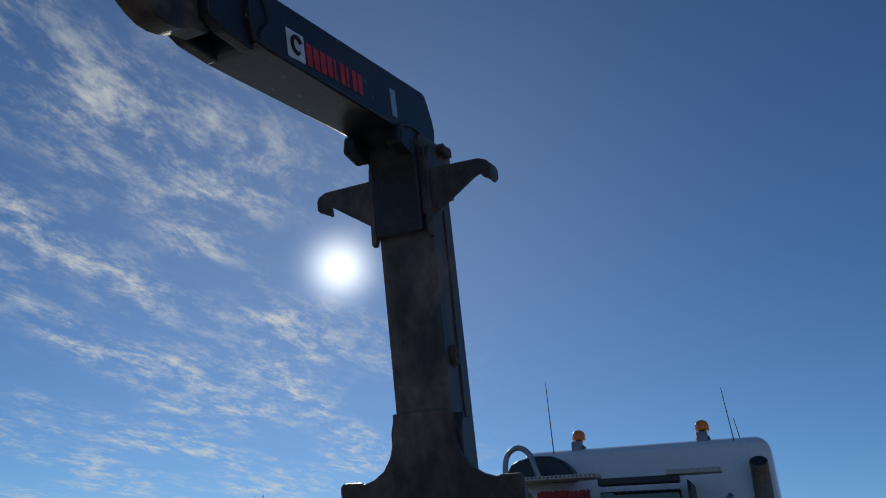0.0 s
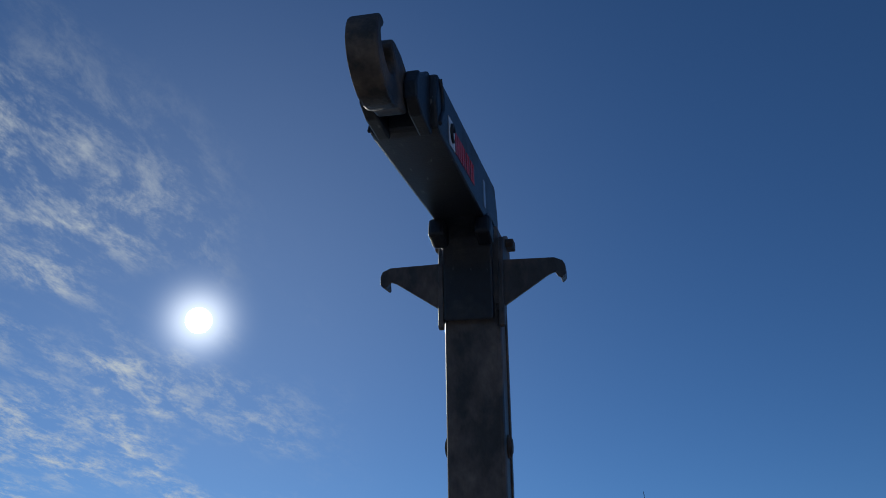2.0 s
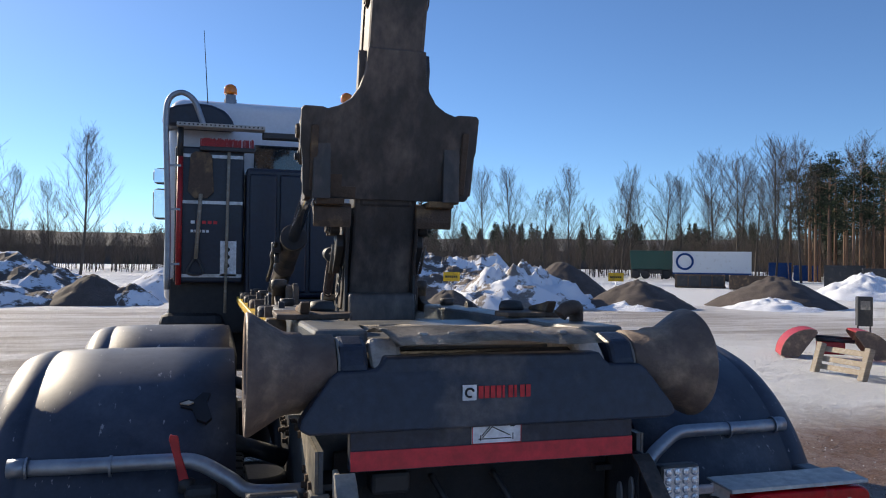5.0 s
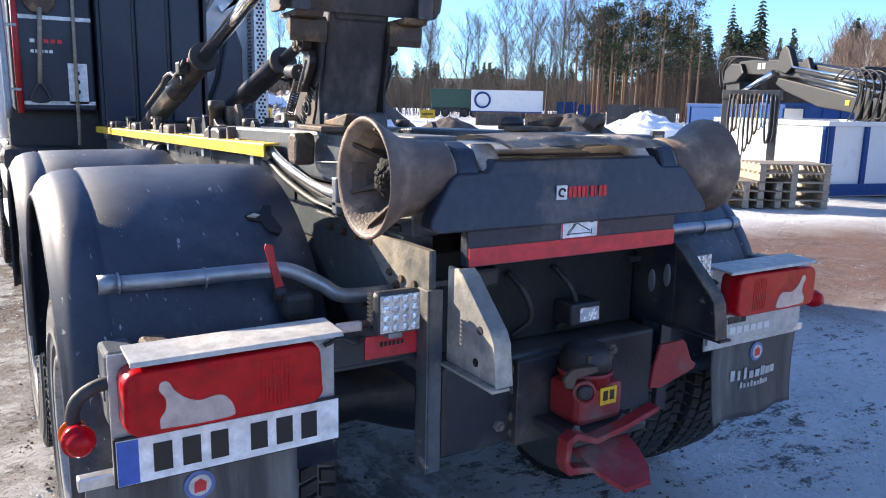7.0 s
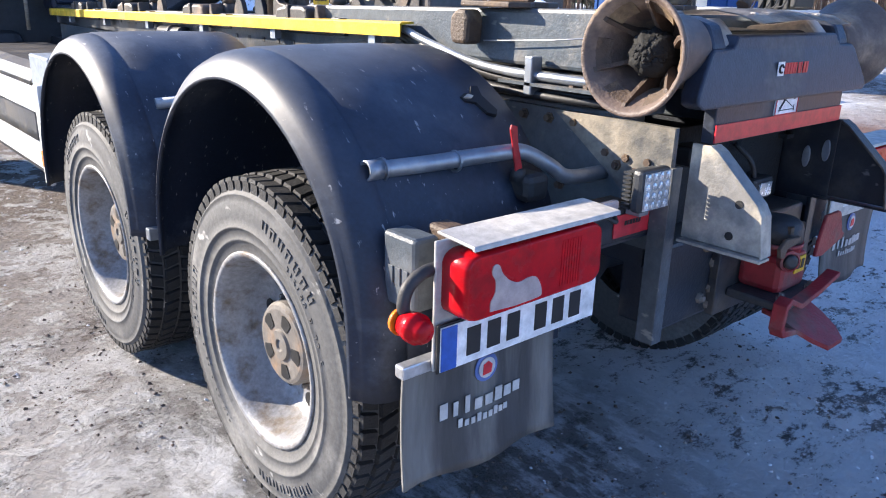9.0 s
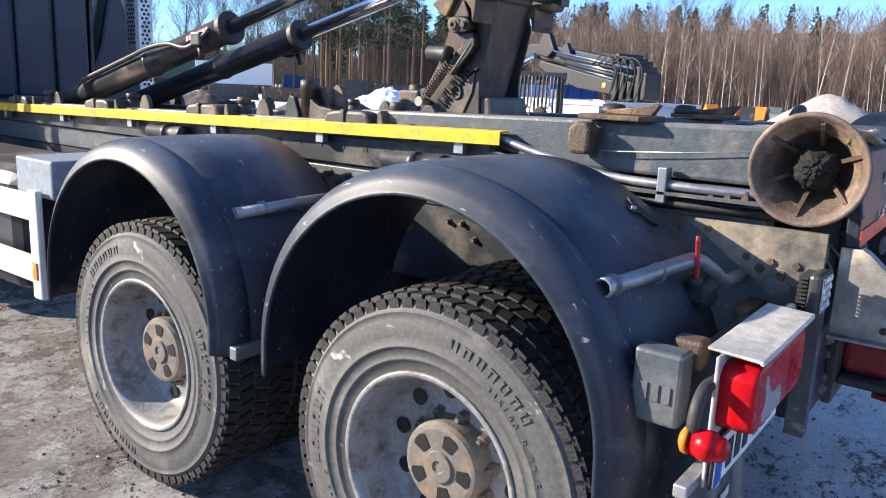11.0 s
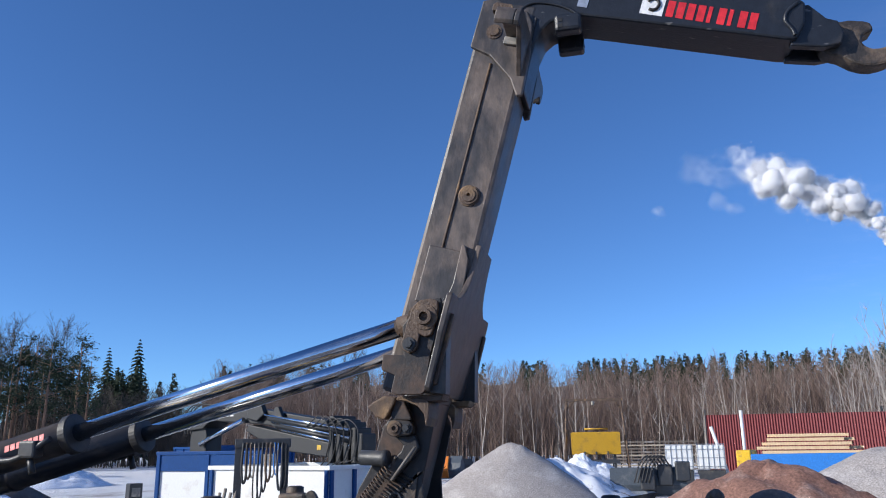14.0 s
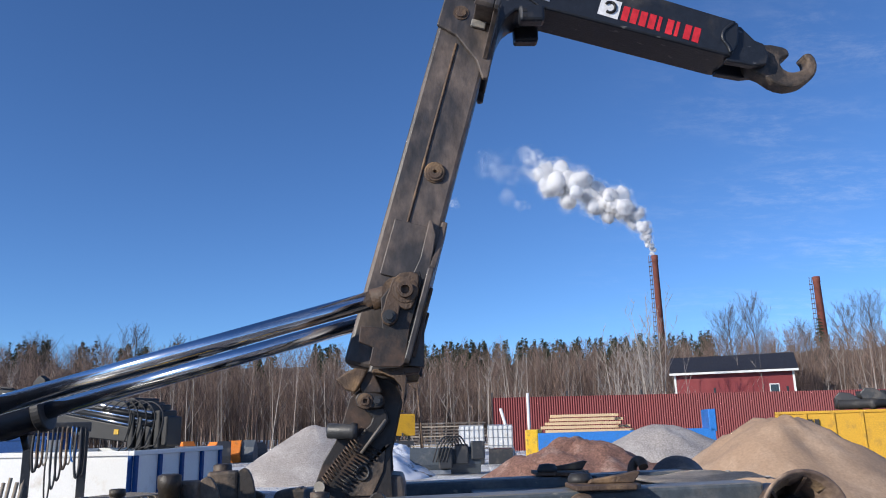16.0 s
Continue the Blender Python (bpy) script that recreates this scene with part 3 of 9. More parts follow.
def frames_and_rails():
    for s in (-1, 1):
        bm = B()
        add_prism(bm, [(s * 0.42, 0.80), (s * 0.42, 1.10), (s * 0.34, 1.10), (s * 0.34, 1.085), (s * 0.41, 1.085), (s * 0.41, 0.815), (s * 0.34, 0.815), (s * 0.34, 0.80)], "y", 0.9, 8.4)
        rail = part("chassis_rail", bm, M["chassis"], truck, "dusty dark steel chassis rail")
        for a, b, y, z0, z1 in ((0.33, 0.425, 1.0, 1.105, 1.215), (0.36, 0.445, 0.92, 1.22, 1.30)):
            bm = B()
            add_box(bm, *sorted((s * a, s * b)), y, 6.2, z0, z1, 0.006)
            part("subframe_rail", bm, M["subframe"], truck)
        # the tipping frame lies a little lower towards the cab
        bm = B()
        add_prism(bm, [(0.93, 1.31), (2.62, 1.31), (2.62, 1.450), (0.93, 1.484)], "x", *sorted((s * 0.30, s * 0.44)), bevel=0.012)
        part("tipping_frame_rail", bm, M["subframe"], truck, "grey-blue painted box rail with scuffs")
        bm = B()
        add_prism(bm, [(2.66, 1.303), (6.1, 1.25), (6.1, 1.335), (2.66, 1.402)], "x", *sorted((s * 0.32, s * 0.44)), bevel=0.008)
        part("subframe_rail", bm, M["subframe"], truck)
        # side plate at the rear end with its bolts
        bm = B()
        add_prism(bm, [(0.83, 1.20), (1.62, 1.20), (1.62, 1.08), (1.28, 0.86), (0.83, 0.86)], "x", *sorted((s * 0.425, s * 0.436)))
        plate = part("side_plate", bm, M["subframe"], truck)
        for y, z in [(0.90, 1.10), (0.97, 1.10), (1.04, 1.105), (0.90, 1.03), (0.90, 0.96), (1.16, 1.17), (1.26, 1.17), (1.36, 1.17), (1.46, 1.17), (1.10, 1.02), (1.2, 0.98)]:
            bm = B()
            add_lathe(bm, (s * 0.435, y, z), (s, 0, 0), [(0, 0.017), (0.004, 0.017), (0.004, 0.012), (0.018, 0.011)], 6, smooth=False)
            part("bolt", bm, M["rust"], plate)
        # bolted hanger between the wheels, and bolts along the rail
        bm = B()
        add_box(bm, *sorted((s * 0.424, s * 0.440)), 2.54, 2.92, 1.10, 1.205, 0.004)
        hanger = part("hanger_plate", bm, M["subframe"], truck, "bolted dark spring hanger plate")
        for k in range(7):
            bm = B()
            add_lathe(bm, (s * 0.439, 2.57 + 0.053 * k, 1.175 - 0.03 * (k % 2)), (s, 0, 0), [(0, 0.017), (0.008, 0.016), (0.008, 0.011), (0.034, 0.010)], 6, smooth=False)
            part("bolt", bm, M["rust"], hanger)
        for k in range(16):
            bm = B()
            add_lathe(bm, (s * 0.4195, 1.72 + 0.062 * k + (0.12 if k > 7 else 0), 1.05 - 0.055 * ((k * 5 % 3) % 2)), (s, 0, 0), [(0, 0.015), (0.006, 0.014), (0.006, 0.010), (0.02, 0.009)], 6, smooth=False)
            part("bolt", bm, M["rust"], rail)
        # long bolted flange
        bm = B()
        add_box(bm, *sorted((s * 0.43, s * 0.50)), 0.93, 1.42, 1.262, 1.271)
        flange = part("flange", bm, M["subframe"], truck)
        for k in range(4):
            bm = B()
            add_lathe(bm, (s * 0.465, 1.005 + 0.050 * k, 1.270), (0, 0, 1), [(0, 0.015), (0.012, 0.014), (0.012, 0.009), (0.026, 0.008)], 6, smooth=False)
            part("bolt", bm, M["rust"], flange)
        # yellow guard strip along the rail with its small brackets
        bm = B()
        add_prism(bm, [(s * 0.455, 1.414), (s * 0.511, 1.412), (s * 0.515, 1.407), (s * 0.515, 1.365), (s * 0.510, 1.365), (s * 0.508, 1.404), (s * 0.455, 1.408)], "y", 1.885, 6.1, m=RAKE)
        strip = part("guard_strip", bm, M["yellow"], truck, "scuffed yellow painted guard strip")
        for k in range(6):
            bm = B()
            add_box(bm, *sorted((s * 0.47, s * 0.50)), 2.05 + 0.72 * k, 2.09 + 0.72 * k, 1.325, 1.372, 0, RAKE)
            part("bracket", bm, M["galv"], strip)
        # hanging web under the strip, with its line of holes
        bm = B()
        add_box(bm, *sorted((s * 0.445, s * 0.452)), 1.75, 6.1, 1.225, 1.335)
        web = part("cable_tray", bm, M["chassis"], truck)
        for k in range(26):
            bm = B()
            add_box(bm, *sorted((s * 0.4525, s * 0.4545)), 2.3 + 0.13 * k, 2.326 + 0.13 * k, 1.283, 1.303)
            part("hole", bm, M["ink"], web)
        # container lock pads with their horns, discs and pegs
        for y in (2.634, 3.60, 4.56, 5.5):
            m = RAKE @ Matrix.Translation((0, y, 1.405))
            bm = B()
            add_prism(bm, [(-0.118, -0.03), (0.115, -0.03), (0.132, -0.015), (0.134, 0.025), (0.118, 0.048), (0.06, 0.056), (-0.08, 0.055), (-0.112, 0.044), (-0.125, 0.01)], "x", *sorted((s * 0.395, s * 0.50)), bevel=0.014, m=m)
            pad = part("lock_pad", bm, M["ironpad"], truck, "worn rusty steel container lock pad")
            bm = B()
            add_prism(bm, [(-0.10, -0.045), (-0.13, -0.04), (-0.145, 0.055), (-0.162, 0.06), (-0.175, 0.01), (-0.20, -0.012), (-0.235, -0.005), (-0.265, 0.015), (-0.32, 0.012), (-0.325, -0.03), (-0.25, -0.045)], "x", *sorted((s * 0.41, s * 0.475)), bevel=0.005, m=m)
            part("horn", bm, M["ironpad"], pad)
            bm = B()
            add_lathe(bm, m @ Vector((s * 0.375, -0.165, -0.02)), (0, 0, 1), [(0, 0.036), (0.075, 0.036), (0.077, 0.027), (0.082, 0.027), (0.084, 0.034), (0.112, 0.034), (0.114, 0.02)], 18)
            part("peg", bm, M["ironpad"], pad)
            bm = B()
            add_box(bm, *sorted((s * 0.40, s * 0.507)), 0.01, 0.03, -0.02, 0.059, 0.003, m)
            part("strap", bm, M["ironpad"], pad)
            bm = B()
            add_box(bm, *sorted((s * 0.29, s * 0.46)), -0.33, 0.13, -0.055, -0.035, 0.004, m)
            part("foot_plate", bm, M["chassis"], pad)
            bm = B()
            add_prism(bm, [(-0.365 + 0.052 * math.cos(a), -0.03 + 0.118 * math.sin(a)) for a in (math.pi * k / 10 for k in range(11))], "x", *sorted((s * 0.405, s * 0.43)), bevel=0.003, m=m)
            part("guide_disc", bm, M["ironpad"], pad)
        # pivot group between the pads
        m = RAKE
        bm = B()
        add_prism(bm, [(3.09, 1.37), (2.99, 1.37), (3.005, 1.44), (3.03, 1.505), (3.06, 1.515), (3.085, 1.47)], "x", *sorted((s * 0.40, s * 0.425)), bevel=0.004, m=m)
        group = part("pivot_lug", bm, M["chassis"], truck, "dark pivot lug group on the deck")
        bm = B()
        add_lathe(bm, (s * 0.375, 2.985, 1.35), (0, 0, 1), [(0, 0.036), (0.16, 0.036), (0.162, 0.040), (0.205, 0.040), (0.21, 0.028)], 18)
        part("peg", bm, M["ironpad"], group)
        bm = B()
        add_box(bm, *sorted((s * 0.28, s * 0.345)), 2.895, 3.03, 1.36, 1.555, 0.014, m)
        part("block", bm, M["ironpad"], group)
        bm = B()
        add_prism(bm, [(2.875 + 0.052 * math.cos(a), 1.42 + 0.145 * math.sin(a)) for a in (math.pi * k / 10 for k in range(11))], "x", *sorted((s * 0.29, s * 0.315)), bevel=0.003, m=m)
        part("guide_disc", bm, M["ironpad"], group)
        bm = B()
        add_prism(bm, [(2.97, 1.40), (2.80, 1.40), (2.80, 1.445), (2.83, 1.46), (2.90, 1.47), (2.955, 1.50)], "x", *sorted((s * 0.36, s * 0.40)), bevel=0.005, m=m)
        part("wedge", bm, M["ironpad"], group)
        # rounded stop, like a shoe on edge, behind the strip's end
        bm = B()
        add_prism(bm, [(1.545, 1.362), (1.612, 1.362), (1.622, 1.40), (1.620, 1.445), (1.595, 1.466), (1.555, 1.466), (1.538, 1.44)], "x", *sorted((s * 0.455, s * 0.525)), bevel=0.012)
        part("container_stop", bm, M["ochre"], truck, "rusty rounded steel stop")
        bm = B()
        add_prism(bm, [(s * 0.50, 1.60), (s * 0.50, 1.39), (s * 0.44, 1.36), (s * 0.40, 1.38), (s * 0.36, 1.36), (s * 0.27, 1.40), (s * 0.25, 1.48), (s * 0.30, 1.52), (s * 0.31, 1.60)], "z", 1.475, 1.492, bevel=0.004)
        latch = part("latch_plate", bm, M["rust"], truck, "dusty worn forked latch plate")
        bm = B()
        add_prism(bm, [(1.38, 1.493), (1.54, 1.493), (1.53, 1.506), (1.43, 1.520), (1.37, 1.532), (1.355, 1.529)], "x", *sorted((s * 0.40, s * 0.43)), bevel=0.004)
        part("prong", bm, M["rust"], latch)
        bm = B()
        add_lathe(bm, (s * 0.34, 1.55, 1.492), (0, 0, 1), [(0, 0.045), (0.012, 0.045), (0.03, 0.036), (0.034, 0.012)], 18)
        part("knob", bm, M["black"], latch)
        bm = B()
        add_tube(bm, [(s * 0.47, 1.52, 1.375), (s * 0.462, 1.25, 1.392), (s * 0.455, 0.98, 1.418)], 0.0022, 5)
        part("wire", bm, M["alu"], truck, "thin taut steel wire")
        # hydraulic hoses and pipes along the frame
        for i, (xx, z, r) in enumerate(((0.455, 1.265, 0.016), (0.475, 1.29, 0.014), (0.47, 1.235, 0.012))):
            bm = B()
            add_tube(bm, bend([(s * xx, 1.95, z + 0.11), (s * (xx + 0.01), 1.75, z + 0.06), (s * xx, 1.5, z + 0.01), (s * xx, 1.2, z), (s * (xx - 0.03), 0.98, z)]), r)
            part("pipe", bm, M["galv"] if i == 1 else M["black"], truck)
        bm = B()
        add_box(bm, *sorted((s * 0.455, s * 0.50)), 1.285, 1.315, 1.235, 1.345, 0.004)
        part("pipe_clamp", bm, M["galv"], truck)
        for y in (2.12, 3.75):
            bm = B()
            add_lathe(bm, (s * 0.475, y, 1.265), (0, 1, 0), [(0, 0.03), (0.02, 0.03), (0.022, 0.042), (0.05, 0.042), (0.052, 0.038), (0.15, 0.038), (0.152, 0.043), (0.19, 0.043), (0.192, 0.035), (0.32, 0.035)], 18)
            part("accumulator", bm, M["chassis"], truck)
    # cross members
    for y in (1.05, 2.0, 3.3, 4.6, 5.9):
        bm = B()
        add_box(bm, -0.40, 0.40, y, y + 0.12, 0.86, 1.06, 0.01)
        part("cross_member", bm, M["chassis"], truck)
    for y in (2.72, 4.1, 5.3):
        bm = B()
        add_box(bm, -0.32, 0.32, y, y + 0.14, 1.22, 1.33, 0.008)
        part("cross_member", bm, M["subframe"], truck)


frames_and_rails()


def rear_end():
    # roller axle with flared guide cones
    bm = B()
    add_rod(bm, (-0.45, 0.875, 1.385), (0.45, 0.875, 1.385), 0.05, seg=20)
    # black puts the shade of the gap under the top plate into its colour
    part("roller_axle", bm, M["grease"], truck)
    for s in (-1, 1):
        bm = B()
        add_lathe(bm, (s * 0.40, 0.875, 1.385), (s, 0, 0),
                  [(0, 0.07), (0.002, 0.092), (0.075, 0.092), (0.08, 0.098), (0.115, 0.10), (0.13, 0.106), (0.195, 0.146), (0.205, 0.150), (0.211, 0.146), (0.205, 0.136),
                   (0.15, 0.106), (0.10, 0.088), (0.06, 0.085), (0.055, 0.0)], 40, caps=False)
        cone = part("roller", bm, M["conerust"], truck, "rusty steel roller with a flared guide cone")
        for k in range(6):
            m = Matrix.Translation((s * 0.40, 0.875, 1.385)) @ Matrix.Rotation(2 * math.pi * k / 6 + 0.15, 4, "X") @ Matrix.Scale(s, 4, (1, 0, 0))
            bm = B()
            add_prism(bm, [(0.05, 0.05), (0.05, 0.088), (0.10, 0.090), (0.15, 0.108), (0.190, 0.130), (0.188, 0.118), (0.15, 0.086), (0.12, 0.062), (0.09, 0.05)], "y", -0.0055, 0.0055, m=m)
            part("web", bm, M["rust"], cone)
            # stepped lining piece between two webs
            bm = B()
            w0, w1 = 2 * math.pi * k / 6 + 0.15 + 0.10, 2 * math.pi * k / 6 + 0.15 + 0.70
            ring = []
            for q in range(6):
                a = w0 + (w1 - w0) * q / 5
                ring.append([Vector((s * (0.40 + x), 0.875 + r * math.sin(a), 1.385 + r * math.cos(a))) for x, r in ((0.150, 0.1035), (0.186, 0.1275), (0.180, 0.1215), (0.150, 0.098))])
            rows = [[bm.verts.new(p) for p in g] for g in ring]
            for g0, g1 in zip(rows, rows[1:]):
                for q in range(4):
                    bm.faces.new([g0[q], g0[(q + 1) % 4], g1[(q + 1) % 4], g1[q]])
            bm.faces.new(rows[0]), bm.faces.new(rows[-1][::-1])
            bmesh.ops.recalc_face_normals(bm, faces=bm.faces[:])
            part("lining_step", bm, M["ochre"], cone)
        bm = B()
        add_lathe(bm, (s * 0.45, 0.875, 1.385), (s, 0, 0), [(0, 0.05), (0.04, 0.054), (0.065, 0.058), (0.085, 0.054), (0.10, 0.044), (0.110, 0.028), (0.114, 0.014), (0.115, 0.001)], 40)
        rng = random.Random(9)
        for v in bm.verts:
            n = noise.noise(v.co * 60) + 0.8 * noise.noise(v.co * 140)
            v.co += (v.co - Vector((s * 0.47, 0.875, 1.385))).normalized() * 0.012 * n
        for k in range(170):
            ra, rr = rng.uniform(0, 6.28), 0.052 * math.sqrt(rng.random())
            p = Vector((s * (0.563 - 0.9 * max(0.0, rr - 0.018)), 0.875 + rr * math.cos(ra), 1.385 + rr * math.sin(ra)))
            bmesh.ops.create_icosphere(bm, subdivisions=1, radius=rng.uniform(0.004, 0.009), matrix=Matrix.Translation(p))
        part("grease_cap", bm, M["grease"], cone, "lumpy black grease")
        # bearing ears and worn shoulder covers
        bm = B()
        add_prism(bm, [(0.80, 1.31), (0.95, 1.31), (0.965, 1.40), (0.93, 1.455), (0.875, 1.475), (0.81, 1.455), (0.785, 1.40)], "x", *sorted((s * 0.325, s * 0.395)), bevel=0.012)
        part("bearing_ear", bm, M["cover"], truck, "dented rusty bearing cover with flaking paint")
        bm = B()
        add_prism(bm, [(0.79, 1.40), (0.86, 1.47), (0.95, 1.45), (1.05, 1.44), (1.05, 1.41), (0.83, 1.39)], "x", *sorted((s * 0.235, s * 0.315)), bevel=0.014)
        part("shoulder_cover", bm, M["wornplate"], truck, "dented dusty steel cover")
        bm = B()
        add_lathe(bm, (s * 0.37, 0.875, 1.385), (s, 0, 0), [(0, 0.082), (0.028, 0.085)], 24)
        part("collar_ring", bm, M["pale"], truck)
    # the broad rear cover with cut corners, leaning a little
    bm = B()
    out = [(-0.492, 1.270), (-0.47, 1.258), (0.47, 1.258), (0.492, 1.270), (0.487, 1.292), (0.418, 1.385), (0.40, 1.398), (0.31, 1.40), (0.296, 1.412), (0.285, 1.430),
           (-0.285, 1.430), (-0.296, 1.412), (-0.31, 1.40), (-0.40, 1.398), (-0.418, 1.385), (-0.487, 1.292)]
    vs = add_prism(bm, out, "y", 0.748, 0.80, bevel=0.006)
    for v in bm.verts:
        v.co.y += (v.co.z - 1.27) * 0.22 + 0.004 * noise.noise(v.co * 9)
    cover = part("rear_cover", bm, M["cover"], truck, "scuffed dark grey steel rear cover")
    y = 0.7435 + (1.34 - 1.27) * 0.22
    logo(cover, -0.098, -0.062, 1.322, 1.360, y, 0.085)
    # bent top plate
    bm = B()
    n = 22
    grid = [[None] * (n + 1) for _ in range(9)]
    for j in range(9):
        for i in range(n + 1):
            x = -0.27 + 0.54 * i / n
            t = j / 8
            yy = 0.735 + 0.50 * t
            z = 1.468 + 0.018 * math.sin(math.pi * min(1, t * 1.6)) + 0.008 * noise.noise(Vector((x * 7, yy * 7, 0))) + (-0.010 if j == 0 else 0)
            z += 0.012 * math.exp(-((x + 0.05) / 0.12) ** 2) * (1 - t)
            grid[j][i] = bm.verts.new((x * (1 + 0.06 * math.sin(3 * t)), yy, z))
    for j in range(8):
        for i in range(n):
            bm.faces.new([grid[j][i], grid[j][i + 1], grid[j + 1][i + 1], grid[j + 1][i]]).smooth = True
    r = bmesh.ops.solidify(bm, geom=bm.faces[:], thickness=0.012)
    top = part("top_plate", bm, M["wornplate"], truck, "bent dusty steel top plate with rivets")
    for k in range(6):
        bm = B()
        bmesh.ops.create_uvsphere(bm, u_segments=8, v_segments=5, radius=0.012, matrix=Matrix.Translation((-0.19 + 0.075 * k, 0.80, 1.481)) @ Matrix.Diagonal((1.3, 1, 0.5, 1)))
        part("rivet", bm, M["wornplate"], top)
    bm = B()
    add_box(bm, -0.30, 0.30, 1.0, 1.9, 1.395, 1.43, 0.008)
    part("deck_plate", bm, M["subframe"], truck)
    for x, yy in ((0.28, 1.3),):
        bm = B()
        add_prism(bm, [(x - 0.09, 1.425), (x + 0.09, 1.425), (x + 0.10, 1.455), (x + 0.05, 1.475), (x - 0.07, 1.472), (x - 0.1, 1.45)], "y", yy, yy + 0.06, bevel=0.01)
        part("wear_pad", bm, M["black"], truck, "black wear pad on the deck")
    for s in (1,):
        bm = B()
        add_tube(bm, bend([(s * 0.40, 1.16, 1.42), (s * 0.40, 1.15, 1.50), (s * 0.385, 1.13, 1.525), (s * 0.35, 1.12, 1.52), (s * 0.33, 1.12, 1.50)]), 0.022, 10)
        part("guide_horn", bm, M["rust"], truck, "curved steel guide horn")
    # panel under the cover, red reflector band, sign
    bm = B()
    add_box(bm, -0.372, 0.372, 0.765, 0.80, 1.162, 1.258, 0.004)
    panel = part("rear_panel", bm, M["cover"], truck, "grey steel panel with a red band")
    bm = B()
    add_box(bm, -0.37, 0.37, 0.760, 0.764, 1.166, 1.212)
    part("reflector_band", bm, M["stripe"], panel, "worn red reflecting band")
    bm = B()
    add_box(bm, -0.072, 0.057, 0.7595, 0.764, 1.214, 1.266)
    sign = part("warning_sticker", bm, M["platewhite"], panel, "white sticker with a red edge and a line drawing")
    bm = B()
    for a in ((-0.072, 0.057, 1.263, 1.266), (-0.072, 0.057, 1.214, 1.2155), (-0.072, -0.0705, 1.214, 1.266), (0.0555, 0.057, 1.214, 1.266)):
        add_box(bm, a[0], a[1], 0.7575, 0.7592, a[2], a[3])
    part("edge", bm, M["print_red"], sign)
    bm = B()
    for p, q in (((-0.055, 1.226), (0.03, 1.226)), ((-0.045, 1.229), (-0.02, 1.255)), ((-0.02, 1.255), (0.028, 1.232)), ((-0.047, 1.234), (-0.024, 1.258)), ((0.035, 1.222), (0.035, 1.238)), ((-0.05, 1.222), (-0.05, 1.236)), ((0.028, 1.255), (0.04, 1.255)), ((0.028, 1.255), (0.034, 1.262)), ((0.034, 1.262), (0.04, 1.255))):
        add_rod(bm, (p[0], 0.7585, p[1]), (q[0], 0.7585, q[1]), 0.0012, seg=4)
    part("drawing", bm, M["ink"], sign)
    # gussets, posts, box beam, back plate
    for s in (-1, 1):
        bm = B()
        add_prism(bm, [(0.80, 1.165), (0.745, 1.165), (0.725, 1.15), (0.605, 1.04), (0.59, 1.015), (0.575, 0.915), (0.80, 0.915)], "x", *sorted((s * 0.395, s * 0.407)), bevel=0.003)
        g = part("gusset", bm, M["pale"] if s < 0 else M["boom"], truck, "rust-edged pale steel gusset" if s < 0 else "dark blue painted steel gusset with a rusty edge")
        bm = B()
        ang = math.atan2(0.165, 0.15)
        add_prism(bm, [(0.747, 1.168), (0.723, 1.154), (0.602, 1.043), (0.586, 1.017), (0.571, 0.913), (0.577, 0.913), (0.592, 1.013), (0.607, 1.038), (0.728, 1.147), (0.75, 1.160)], "x", *sorted((s * 0.362, s * 0.412)), bevel=0.002)
        part("gusset_flange", bm, M["pale"] if s < 0 else M["ironpad"], g)
        bm = B()
        add_box(bm, *sorted((s * 0.375, s * 0.425)), 0.568, 0.80, 0.905, 0.912)
        part("foot_plate", bm, M["pale"] if s < 0 else M["boom"], g)
        for yy, z in ((0.65, 1.035), (0.665, 0.95)):
            bm = B()
            add_lathe(bm, (s * 0.407, yy, z), (s, 0, 0), [(0, 0.011), (0.002, 0.011)], 10)
            part("hole", bm, M["ink"], g)
        bm = B()
        add_box(bm, *sorted((s * 0.41, s * 0.455)), 0.815, 0.83, 0.60, 1.10, 0.003)
        add_box(bm, *sorted((s * 0.448, s * 0.456)), 0.815, 0.87, 0.60, 1.10, 0.002)
        part("post", bm, M["subframe"] if s < 0 else M["chassis"], truck, "steel post")
        # sunlit triangle of the side plate, built as a paler dusty plate
        bm = B()
        add_prism(bm, [(0.83, 1.20), (1.24, 1.20), (1.06, 1.075), (0.96, 1.0), (0.83, 1.0)], "x", *sorted((s * 0.437, s * 0.445)))
        p = part("sunlit_plate", bm, M["litdustplate"], truck, "paler dusty plate with three bolts, outlining the sunlit triangle")
        for k in range(3):
            bm = B()
            add_lathe(bm, (s * 0.444, 0.875 + 0.062 * k, 1.052 + 0.012 * k), (s, 0, 0), [(0, 0.016), (0.006, 0.015), (0.006, 0.01), (0.015, 0.009)], 6, smooth=False)
            part("bolt", bm, M["rust"], p)
    bm = B()
    add_box(bm, -0.40, 0.40, 0.83, 0.98, 0.62, 0.88, 0.012)
    beam = part("drawbar_beam", bm, M["chassis"], truck, "bolted dark steel drawbar beam")
    for x, z in [(-0.16, 0.84), (-0.16, 0.78), (-0.16, 0.70), (-0.16, 0.65), (-0.21, 0.84), (-0.21, 0.68), (0.16, 0.84), (0.16, 0.78), (0.16, 0.68), (0.21, 0.84), (0.21, 0.68)]:
        bm = B()
        add_lathe(bm, (x, 0.831, z), (0, -1, 0), [(0, 0.017), (0.012, 0.016), (0.012, 0.01), (0.02, 0.009)], 6, smooth=False)
